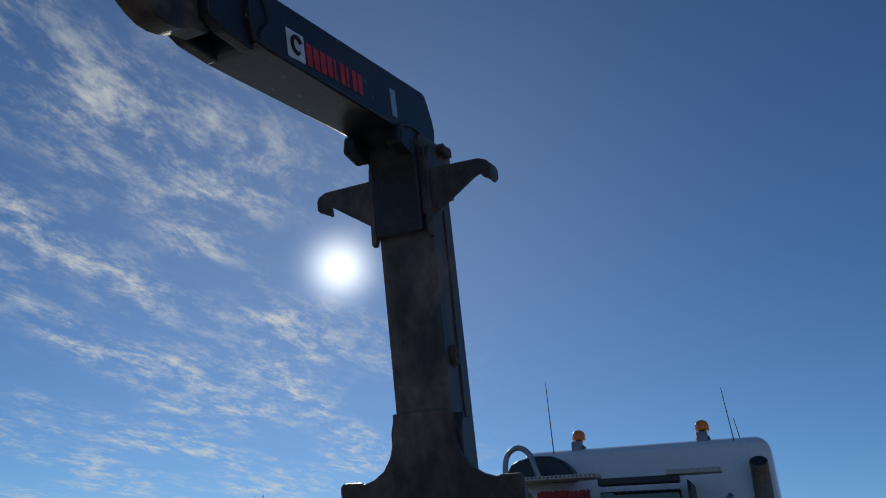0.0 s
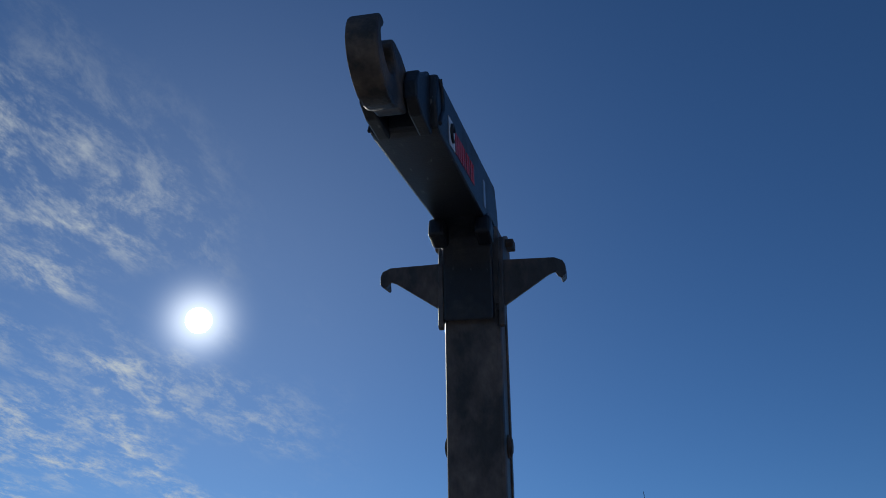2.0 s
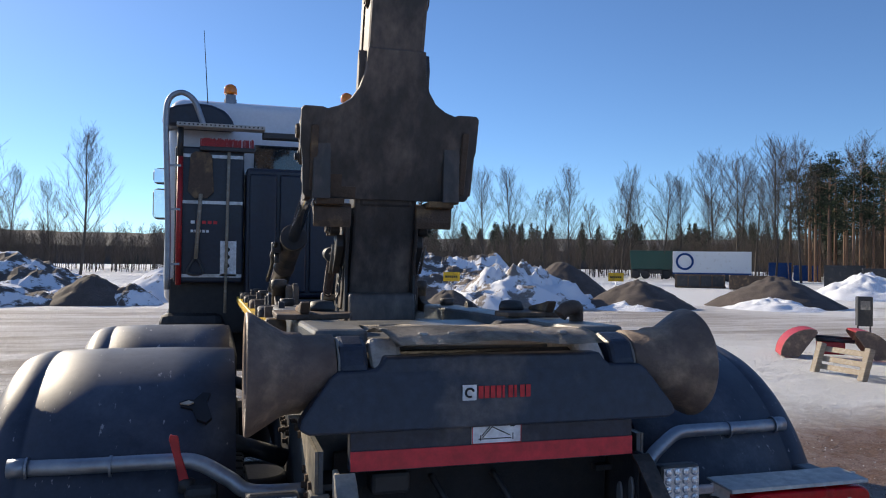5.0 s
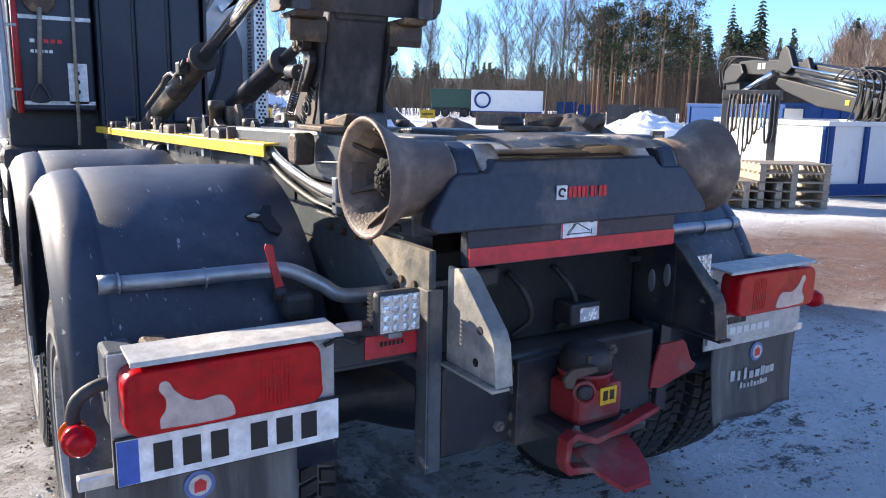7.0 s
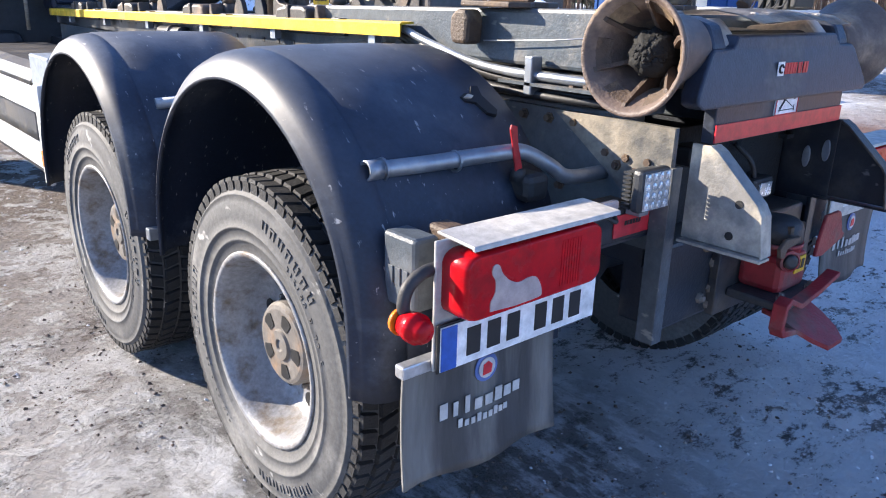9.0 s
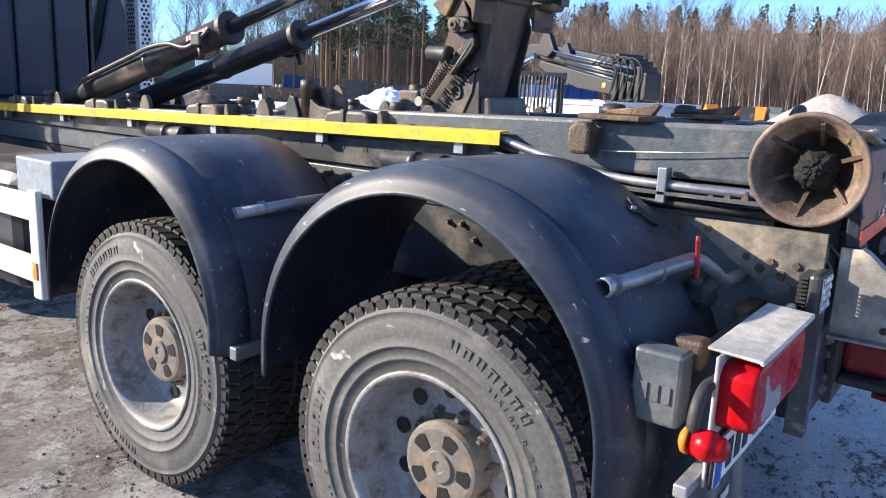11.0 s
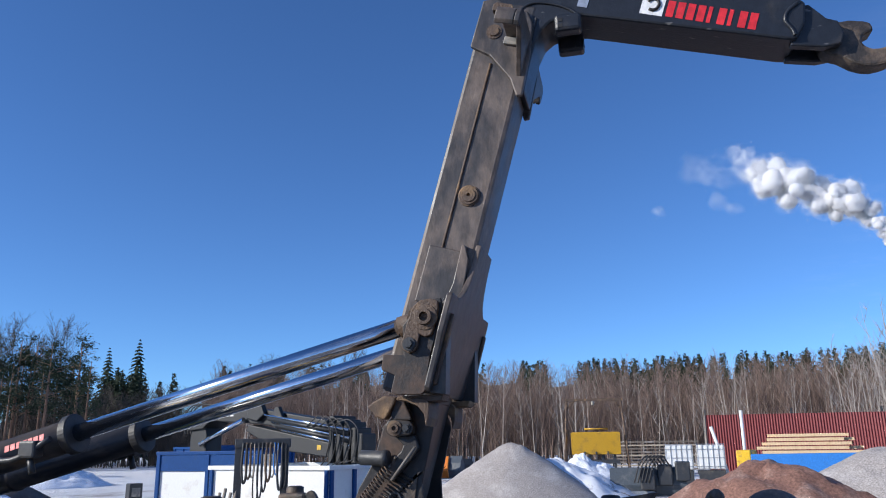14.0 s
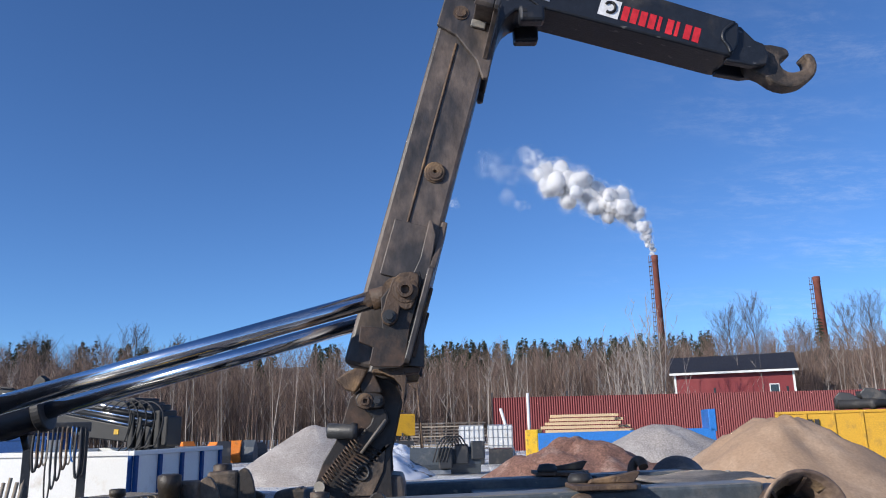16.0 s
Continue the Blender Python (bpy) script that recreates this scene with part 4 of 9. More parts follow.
        part("bolt", bm, M["hub"], beam)
    bm = B()
    add_box(bm, -0.17, 0.17, 0.80, 0.829, 0.62, 0.87, 0.004)
    part("coupling_plate", bm, M["chassis"], beam)
    bm = B()
    add_box(bm, -0.385, 0.385, 0.93, 0.95, 0.885, 1.17, 0.003)
    back = part("back_plate", bm, M["fender_in"], truck)
    bm = B()
    add_box(bm, -0.30, -0.20, 0.86, 0.93, 1.075, 1.13, 0.01)
    part("junction_box", bm, M["black"], back)
    bm = B()
    add_box(bm, 0.055, 0.175, 0.845, 0.93, 0.925, 0.995, 0.010)
    lamp = part("lamp", bm, M["black"], back)
    bm = B()
    add_box(bm, 0.085, 0.160, 0.840, 0.8445, 0.938, 0.980)
    part("lens", bm, M["ledlens"], lamp)
    # side wall with a bolt; pale ovals stand in for light through two openings
    bm = B()
    add_box(bm, 0.388, 0.394, 0.76, 0.93, 0.90, 1.165, 0.002)
    wall = part("side_wall", bm, M["boom"], back)
    for y, z in ((0.846, 1.033), (0.786, 1.062)):
        bm = B()
        add_prism(bm, [(y + 0.013 * math.cos(a), z + 0.036 * math.sin(a)) for a in (2 * math.pi * k / 18 for k in range(18))], "x", 0.380, 0.387, bevel=0.002)
        part("lit_opening", bm, M["galv"], wall)
    for k in range(2):
        bm = B()
        x = -0.13 + 0.17 * k
        add_tube(bm, bend([(x, 0.92, 1.10), (x + 0.03, 0.87, 1.04), (x + 0.06, 0.88, 0.96), (x + 0.02, 0.92, 0.90)]), 0.009, 6)
        part("hose", bm, M["black"], back)
    # drawbar coupling with its red catching jaw
    bm = B()
    add_box(bm, -0.062, 0.105, 0.665, 0.80, 0.70, 0.815, 0.02)
    add_lathe(bm, (0.018, 0.735, 0.80), (0, 0, 1), [(0, 0.07), (0.03, 0.072), (0.032, 0.078), (0.045, 0.078)], 24)
    cp = part("coupling_body", bm, M["coupling"], truck, "scuffed red drawbar coupling")
    bm = B()
    add_lathe(bm, (0.018, 0.735, 0.846), (0, 0, 1), [(0, 0.074), (0.035, 0.073), (0.055, 0.066), (0.066, 0.05), (0.07, 0.02)], 24)
    part("actuator_cover", bm, M["black"], cp, "black domed cover")
    for x, y in ((-0.02, 0.68), (0.06, 0.685), (0.018, 0.79)):
        bm = B()
        add_lathe(bm, (x, y, 0.880), (0, 0, 1), [(0, 0.011), (0.022, 0.010)], 6, smooth=False)
        part("bolt", bm, M["ochre"], cp)
    bm = B()
    add_box(bm, -0.115, 0.155, 0.62, 0.80, 0.672, 0.70, 0.008)
    part("base_plate", bm, M["darkmetal"], cp, "oily dark base plate")
    for x, y in ((-0.085, 0.645), (0.085, 0.64)):
        bm = B()
        add_lathe(bm, (x, y, 0.699), (0, 0, 1), [(0, 0.016), (0.012, 0.015), (0.012, 0.009), (0.024, 0.008)], 6, smooth=False)
        part("bolt", bm, M["hub"], cp)
    bm = B()
    def lip(prof, z_of, th):
        lo = [bm.verts.new((x, yy, z_of(x, yy))) for x, yy in prof]
        hi = [bm.verts.new((x, yy, z_of(x, yy) + th)) for x, yy in prof]
        n = len(prof)
        for i in range(n // 2 - 1):
            q = (i, i + 1, n - 2 - i, n - 1 - i)
            bm.faces.new([lo[k] for k in q]), bm.faces.new([hi[k] for k in reversed(q)])
        for i in range(n):
            bm.faces.new([lo[i], hi[i], hi[(i + 1) % n], lo[(i + 1) % n]])
    # upper lip, hung lower tongue, and the rounded cheek that joins them
    band = [(0.172, 0.748), (0.05, 0.718), (-0.06, 0.702), (-0.128, 0.732), (-0.160, 0.716), (-0.166, 0.645), (-0.150, 0.618), (-0.06, 0.604)]
    inner = [(0.174, 0.732), (0.05, 0.702), (-0.055, 0.684), (-0.124, 0.712), (-0.142, 0.702), (-0.148, 0.652), (-0.138, 0.636), (-0.06, 0.622)]
    add_prism(bm, band + inner[::-1], "y", 0.592, 0.632, bevel=0.003)
    lip([(-0.07, 0.70), (-0.085, 0.65), (-0.075, 0.60), (-0.05, 0.55), (-0.02, 0.515), (0.07, 0.515), (0.10, 0.55), (0.115, 0.60), (0.115, 0.65), (0.10, 0.70)], lambda x, yy: 0.640 - 0.50 * max(0, 0.65 - yy), 0.014)
    bmesh.ops.recalc_face_normals(bm, faces=bm.faces[:])
    part("jaw", bm, M["coupling"], cp, "red flared catching jaw, worn to bare metal")
    bm = B()
    add_prism(bm, [(-0.135, 0.862), (-0.105, 0.885), (-0.02, 0.880), (-0.012, 0.862), (-0.09, 0.855), (-0.10, 0.830), (-0.125, 0.835)], "y", 0.648, 0.660, bevel=0.003)
    part("handle", bm, M["ochre"], cp, "ochre hand lever")
    bm = B()
    add_lathe(bm, (-0.05, 0.665, 0.812), (-0.5, -0.85, 0), [(0, 0.032), (0.02, 0.032), (0.022, 0.026), (0.018, 0.024), (0.018, 0.001)], 20, smooth=False)
    button = part("release_knob", bm, M["coupling"], cp)
    bm = B()
    add_lathe(bm, (-0.059, 0.6495, 0.812), (-0.5, -0.85, 0), [(0, 0.022), (0.010, 0.020), (0.012, 0.01)], 18)
    part("button", bm, M["black"], button)
    bm = B()
    add_box(bm, 0.012, 0.072, 0.661, 0.6645, 0.755, 0.805)
    sticker = part("sticker", bm, M["yellow"], cp)
    for x in (0.022, 0.046):
        bm = B()
        add_box(bm, x, x + 0.016, 0.6590, 0.6606, 0.768, 0.796)
        part("dark_bar", bm, M["ink"], sticker)
    bm = B()
    add_prism(bm, [(0.255, 0.745), (0.30, 0.738), (0.445, 0.775), (0.455, 0.790), (0.43, 0.805), (0.400, 0.868), (0.385, 0.878), (0.29, 0.876), (0.265, 0.80)], "y", 0.705, 0.717, bevel=0.004)
    part("guard_plate", bm, M["coupling"], cp, "scuffed red guard plate")


def logo(parent, x0, x1, z0, z1, y, x_end, axis="y", side=-1):
    """The maker's mark as plain shapes: a white square with a dark ring, and nine red bars."""
    def flat(bm, a, b, c, d, lift):
        if axis == "y":
            add_box(bm, a, b, y - lift - 0.0015, y - lift, c, d)
        else:
            add_box(bm, *sorted((y + side * lift, y + side * (lift + 0.0015))), *sorted((a, b)), c, d)
    bm = B()
    flat(bm, x0, x1, z0, z1, 0.0)
    sq = part("emblem", bm, M["platewhite"], parent, "white square emblem")
    bm = B()
    cx, cz, r = (x0 + x1) / 2, (z0 + z1) / 2, (z1 - z0) * 0.27
    base = (cx, y - 0.003, cz) if axis == "y" else (y + side * 0.003, cx, cz)
    ring = [Vector(base) + (Vector((math.cos(a), 0, math.sin(a))) if axis == "y" else Vector((0, math.cos(a), math.sin(a)))) * r for a in (0.3 + 4.9 * k / 12 for k in range(13))]
    add_tube(bm, ring, r * 0.28, 6)
    part("ring", bm, M["ink"], sq)
    w = (x_end - x1) / 9.4
    for k in range(9):
        bm = B()
        a = x1 + w * (0.35 + k)
        flat(bm, a, a + w * (0.78 if k not in (4, 6) else 0.4), z0 + (z1 - z0) * 0.1, z1 - (z1 - z0) * 0.1, 0.0)
        part("red_bar", bm, M["print_red"], parent)


rear_end()


# ---- arm, boom and hook ----
def arm_and_boom():
    bm = B()
    add_box(bm, -0.117, 0.117, -0.098, 0.145, -0.40, 1.36, 0.016, ARM)
    arm = part("hook_arm", bm, M["arm"], truck, "dusty charcoal steel box arm, leaning to the rear")
    # raised weld seam and bosses on the flanks
    for s in (-1, 1):
        bm = B()
        add_tube(bm, [ARM @ Vector((s * 0.118, 0.045, u)) for u in (-0.02, 0.4, 0.8, 1.06)], 0.006, 6)
        part("weld_seam", bm, M["rust"], arm)
        bm = B()
        base = ARM @ Vector((s * 0.117, -0.01, 0.458))
        add_lathe(bm, base, (s, 0, 0), [(0, 0.046), (0.006, 0.046), (0.008, 0.040), (0.014, 0.039), (0.014, 0.030), (0.018, 0.029), (0.018, 0.008), (0.004, 0.007)], 28, smooth=False)
        part("pin_boss", bm, M["rust"], arm, "round greased pin boss")
        # strengthening plates low on the flank
        bm = B()
        add_prism(bm, [(-0.040, 0.243), (-0.052, 0.246), (-0.083, 0.186), (-0.093, 0.06), (-0.098, -0.03), (-0.010, -0.03), (-0.034, 0.02), (-0.044, 0.08)], "x", *sorted((s * 0.115, s * 0.150)), bevel=0.004, m=ARM)
        part("gusset", bm, M["arm"], arm)
        # sleeve head with the upper pin
        bm = B()
        add_prism(bm, [(0.150, 1.12), (0.146, 1.345), (0.09, 1.362), (0.01, 1.33), (-0.065, 1.315), (-0.098, 1.26), (-0.118, 1.13), (-0.128, 0.93), (-0.105, 0.92), (-0.06, 0.995), (0.055, 1.09)], "x", *sorted((s * 0.114, s * 0.137)), bevel=0.006, m=ARM)
        head = part("sleeve_cheek", bm, M["arm"], arm, "worn steel cheek plate")
        bm = B()
        add_lathe(bm, ARM @ Vector((s * 0.135, 0.060, 1.200)), (s, 0, 0), [(0, 0.034), (0.006, 0.034), (0.006, 0.024), (0.012, 0.022), (0.012, 0.007)], 24, smooth=False)
        part("pin", bm, M["rust"], head)
        bm = B()
        add_prism(bm, [(0.085, 1.285), (-0.005, 1.285), (-0.012, 1.298), (0.0, 1.322), (0.075, 1.326), (0.087, 1.312)], "x", *sorted((s * 0.136, s * 0.170)), bevel=0.004, m=ARM)
        part("lug", bm, M["rust"], head)
        bm = B()
        add_box(bm, *sorted((s * 0.136, s * 0.152)), -0.060, 0.005, 1.145, 1.18, 0.004, ARM)
        part("lug", bm, M["pale"], head)
        # side horns
        bm = B()
        add_prism(bm, [(s * 0.105, 1.205), (s * 0.345, 1.20), (s * 0.379, 1.185), (s * 0.389, 1.165), (s * 0.389, 1.128), (s * 0.374, 1.113), (s * 0.358, 1.120), (s * 0.346, 1.140), (s * 0.32, 1.13), (s * 0.105, 0.99)], "y", -0.104, -0.082, bevel=0.004, m=ARM)
        horn = part("side_horn", bm, M["arm"], arm, "hooked steel side horn")
        bm = B()
        add_prism(bm, [(s * 0.125, 1.205), (s * 0.345, 1.20), (s * 0.379, 1.185), (s * 0.389, 1.165), (s * 0.389, 1.128), (s * 0.374, 1.113), (s * 0.366, 1.120), (s * 0.370, 1.155), (s * 0.362, 1.168), (s * 0.340, 1.178), (s * 0.125, 1.183)], "y", -0.081, 0.0, bevel=0.005, m=ARM)
        part("flange", bm, M["arm"], horn)
        # step plate at the foot of the shaft
        bm = B()
        add_box(bm, *sorted((s * 0.116, s * 0.127)), -0.094, 0.10, -0.02, 0.22, 0.004, ARM)
        part("doubler_plate", bm, M["arm"], arm)
    # sleeve lip across the back
    bm = B()
    add_box(bm, -0.122, 0.122, -0.106, -0.097, 1.02, 1.30, 0.003, ARM)
    part("lip", bm, M["arm"], arm)
    # broad lower plate with hollow shoulders
    shoulder = [(0.120, 0.26), (0.127, 0.17), (0.147, 0.10), (0.18, 0.05), (0.225, 0.02), (0.272, 0.005), (0.288, 0.012), (0.364, 0.012), (0.376, 0.0), (0.376, -0.14), (0.366, -0.19), (0.358, -0.345), (0.346, -0.36), (0.145, -0.365)]
    out = shoulder + [(-x, z) for x, z in reversed(shoulder)]
    bm = B()
    add_prism(bm, out, "y", -0.116, -0.092, bevel=0.005, m=ARM)
    yoke = part("yoke_plate", bm, M["arm"], arm, "broad dark yoke plate with worn rusty patches")
    for s in (-1, 1):
        if s > 0:
            # round ear at the plate's outer end, behind the pins
            bm = B()
            add_prism(bm, [(-0.094, -0.03), (-0.064, -0.05), (-0.056, -0.09), (-0.060, -0.29), (-0.075, -0.345), (-0.112, -0.335), (-0.116, -0.06)], "x", 0.352, 0.372, bevel=0.008, m=ARM)
            part("cheek", bm, M["arm"], yoke)
        bm = B()
        add_box(bm, *sorted((s * 0.305, s * 0.335)), -0.130, -0.115, -0.33, -0.06, 0.005, ARM)
        part("wear_strip", bm, M["rust"], yoke)
    bm = B()
    add_prism(bm, [(-0.31, -0.2), (-0.25, -0.2), (-0.25, -0.26), (-0.20, -0.26), (-0.20, -0.31), (-0.14, -0.31), (-0.14, -0.355), (-0.31, -0.355)], "y", -0.1195, -0.1165, m=ARM)
    part("rust_patch", bm, M["rust"], yoke, "stepped bare rusty patch")
    # cylinder brackets, cranks and springs
    for s in (-1, 1):
        X = lambda a, c: sorted((s * a, s * c))
        bm = B()
        add_prism(bm, [(2.350, 2.016), (2.343, 2.072), (2.262, 2.066), (2.268, 2.175), (2.235, 2.215), (2.191, 2.266), (2.120, 2.277), (2.113, 2.247), (2.130, 2.162), (2.160, 2.066), (2.180, 1.935), (2.196, 1.921), (2.290, 1.922), (2.312, 1.932), (2.298, 1.994)], "x", *X(0.272, 0.297), bevel=0.003)
        br = part("cylinder_bracket", bm, M["armplate"], arm, "grey-green bracket plate with rust stains")
        # the pin housing bolted on it
        bm = B()
        add_prism(bm, [(2.236, 2.205), (2.224, 2.244), (2.192, 2.268), (2.152, 2.272), (2.126, 2.262), (2.124, 2.235), (2.140, 2.165), (2.152, 2.135), (2.176, 2.128), (2.196, 2.140), (2.205, 2.095), (2.218, 2.076), (2.238, 2.070), (2.260, 2.082), (2.268, 2.110), (2.255, 2.143), (2.248, 2.175)], "x", *X(0.297, 0.318), bevel=0.004)
        part("pin_housing", bm, M["rust"], br, "rusty cast pin housing")
        bm = B()
        add_lathe(bm, (s * 0.316, 2.176, 2.202), (s, 0, 0), [(0, 0.050), (0.006, 0.048), (0.008, 0.031), (0.022, 0.029), (0.022, 0.017), (0.004, 0.015)], 28, smooth=False)
        part("pivot_boss", bm, M["rust"], br)
        bm = B()
        add_lathe(bm, (s * 0.316, 2.236, 2.104), (s, 0, 0), [(0, 0.026), (0.008, 0.025), (0.008, 0.017)], 18, smooth=False)
        add_lathe(bm, (s * 0.323, 2.236, 2.104), (s, 0, 0), [(0, 0.017), (0.014, 0.016)], 6, smooth=False)
        part("keeper_bolt", bm, M["darkmetal"], br)
        bm = B()
        add_box(bm, *X(0.297, 0.31), 2.132, 2.150, 2.215, 2.24, 0.003)
        part("grease_nipple", bm, M["alu"], br)
        # recess wall and the rusty shelf under it
        bm = B()
        add_prism(bm, [(2.10, 2.255), (2.150, 2.24), (2.205, 1.93), (2.11, 1.92)], "x", *X(0.20, 0.272), bevel=0.003)
        part("recess_wall", bm, M["arm"], br)
        bm = B()
        add_prism(bm, [(2.12, 1.925), (2.30, 1.918), (2.305, 1.905), (2.25, 1.896), (2.17, 1.898), (2.13, 1.90)], "x", *X(0.14, 0.255), bevel=0.003)
        part("web", bm, M["rust"], br)
        br.matrix_basis = Matrix.Translation((s * 0.040, -0.011, -0.007))
        # arched flange below, towards the column
        bm = B()
        add_prism(bm, [(2.29, 1.90), (2.25, 1.893), (2.21, 1.875), (2.185, 1.845), (2.178, 1.80), (2.168, 1.83), (2.165, 1.885), (2.18, 1.903)], "x", *X(0.142, 0.30), bevel=0.003)
        part("web", bm, M["rust"], arm)
        # side plate with the crank, pin block, spring and comb
        bm = B()
        add_prism(bm, [(2.400, 1.760), (2.425, 1.680), (2.440, 1.650), (2.485, 1.575), (2.505, 1.52), (2.535, 1.438), (2.535, 1.38), (2.22, 1.38), (2.23, 1.60), (2.185, 1.80), (2.20, 1.86), (2.29, 1.898), (2.33, 1.86), (2.385, 1.81)], "x", *X(0.143, 0.156), bevel=0.003)
        plate = part("side_plate", bm, M["armplate"], arm, "dusty plate carrying the spring and crank")
        bm = B()
        add_prism(bm, [(2.434, 1.879), (2.400, 1.902), (2.359, 1.923), (2.313, 1.914), (2.325, 1.885), (2.350, 1.845), (2.363, 1.83), (2.386, 1.838), (2.399, 1.841), (2.405, 1.855)], "x", *X(0.160, 0.225), bevel=0.006)
        part("stop_block", bm, M["rust"], plate)
        bm = B()
        add_prism(bm, [(2.328, 1.895), (2.305, 1.912), (2.290, 1.905), (2.262, 1.845), (2.258, 1.826), (2.330, 1.826), (2.345, 1.850)], "x", *X(0.170, 0.208), bevel=0.006)
        part("cam", bm, M["armplate"], plate)
        bm = B()
        add_prism(bm, [(2.361, 1.808), (2.350, 1.826), (2.325, 1.832), (2.262, 1.824), (2.250, 1.810), (2.250, 1.785), (2.262, 1.772), (2.322, 1.766), (2.350, 1.774)], "x", *X(0.175, 0.218), bevel=0.006)
        block = part("pin_block", bm, M["armplate"], plate, "chunky pin block with a bored pin")
        bm = B()
        add_lathe(bm, (s * 0.217, 2.322, 1.798), (s, 0, 0), [(0, 0.030), (0.006, 0.029), (0.008, 0.018), (0.014, 0.017), (0.014, 0.009), (0.002, 0.008)], 22, smooth=False)
        part("pin", bm, M["rust"], block)
        bm = B()
        add_lathe(bm, (s * 0.217, 2.275, 1.798), (s, 0, 0), [(0, 0.018), (0.006, 0.018), (0.006, 0.013), (0.016, 0.012)], 6, smooth=False)
        part("bolt", bm, M["darkmetal"], block)
        # curved lever down to the spring
        bm = B()
        add_prism(bm, [(2.335, 1.772), (2.252, 1.772), (2.240, 1.745), (2.236, 1.722), (2.262, 1.684), (2.300, 1.645), (2.342, 1.602), (2.358, 1.606), (2.372, 1.628), (2.352, 1.660), (2.330, 1.690), (2.305, 1.712), (2.296, 1.735), (2.315, 1.755)], "x", *X(0.158, 0.192), bevel=0.005)
        part("lever", bm, M["armplate"], plate, "curved dark lever")
        bm = B()
        add_rod(bm, (s * 0.205, 2.245, 1.728), (s * 0.205, 2.338, 1.607), 0.006, seg=8)
        part("pull_rod", bm, M["hub"], plate)
        bm = B()
        add_lathe(bm, (s * 0.195, 2.352, 1.686), (0, 1, 0.05), [(0, 0.030), (0.02, 0.034), (0.03, 0.028), (0.11, 0.028), (0.115, 0.02)], 20)
        part("rubber_buffer", bm, M["darkmetal"], plate)
        bm = B()
        a0, a1 = Vector((s * 0.196, 2.352, 1.655)), Vector((s * 0.196, 2.474, 1.508))
        ax, ay, aw = frame_of(a1 - a0)
        L = (a1 - a0).length
        add_tube(bm, [a0 + aw * (L * k / 168) + (ax * math.cos(k * math.pi / 6) + ay * math.sin(k * math.pi / 6)) * 0.018 for k in range(169)], 0.0034, 5)
        part("spring", bm, M["rust"], plate, "coil spring of bare steel")
        for e, w in ((a0, -1), (a1, 1)):
            bm = B()
            add_tube(bm, bend([e + aw * w * k * 0.012 + ax * 0.012 * math.sin(k * 1.1) for k in range(5)], 3), 0.005, 5)
            part("spring_hook", bm, M["hub"], plate)
        bm = B()
        add_lathe(bm, (s * 0.155, 2.490, 1.491), (s, 0, 0), [(0, 0.014), (0.055, 0.014), (0.056, 0.021), (0.066, 0.020)], 14)
        part("anchor_pin", bm, M["pale"], plate)
        # comb plate with its slots
        bm = B()
        add_prism(bm, [(2.232, 1.638), (2.246, 1.632), (2.258, 1.539), (2.300, 1.452), (2.390, 1.450), (2.412, 1.478), (2.405, 1.510), (2.36, 1.545), (2.33, 1.575), (2.29, 1.60)], "x", *X(0.156, 0.163), bevel=0.002)
        comb = part("comb_plate", bm, M["ironpad"], plate, "dark rusty plate cut with slots")
        d = Vector((0, 2.375 - 2.262, 1.470 - 1.605)) / 10
        for k in range(11):
            q = Vector((s * 0.1635, 2.262, 1.605)) + d * k
            bm = B()
            add_rod(bm, q, q + Vector((0, 0.052, 0.030)), 0.0042, seg=6)
            part("slot", bm, M["ink"], comb)
        bm = B()
        add_tube(bm, [(s * 0.166, 2.335 + 0.024 * math.cos(a), 1.535 + 0.026 * math.sin(a)) for a in (0.4 * k for k in range(16))], 0.0055, 5)
        part("ring", bm, M["darkmetal"], comb)
    # lower column with its pivot foot
    bm = B()
    add_box(bm, -0.137, 0.137, -0.090, 0.04, -0.80, -0.30, 0.012, ARM)
    part("lower_column", bm, M["arm"], arm, "rust-stained lower arm column")
    bm = B()
    add_prism(bm, [(2.17, 1.36), (2.36, 1.36), (2.34, 1.46), (2.30, 1.50), (2.24, 1.525), (2.185, 1.52), (2.175, 1.48)], "x", -0.1425, 0.1425, bevel=0.012)
    part("pivot_foot", bm, M["arm"], arm)
    for s in (-1, 1):
        bm = B()
        add_box(bm, *sorted((s * 0.165, s * 0.30)), 2.05, 2.35, 1.33, 1.40, 0.01)
        part("pivot_block", bm, M["wornplate"], arm)

    # boom with its elbow
    out = [(1.98, 3.30), (1.905, 3.58), (1.898, 3.69), (1.868, 3.738), (1.79, 3.811), (1.76, 3.809), (0.665, 3.434), (0.648, 3.417), (0.66, 3.33), (0.70, 3.262), (0.74, 3.268),
           (1.45, 3.474), (1.52, 3.494), (1.60, 3.495), (1.66, 3.485), (1.705, 3.45), (1.735, 3.39), (1.765, 3.28), (1.79, 3.17)]
    bm = B()
    add_prism(bm, [(a, b + 0.014) for a, b in out], "x", -0.104, 0.104, bevel=0.010)
    boom = part("boom", bm, M["boom"], truck, "matt black steel boom with maker's marks")
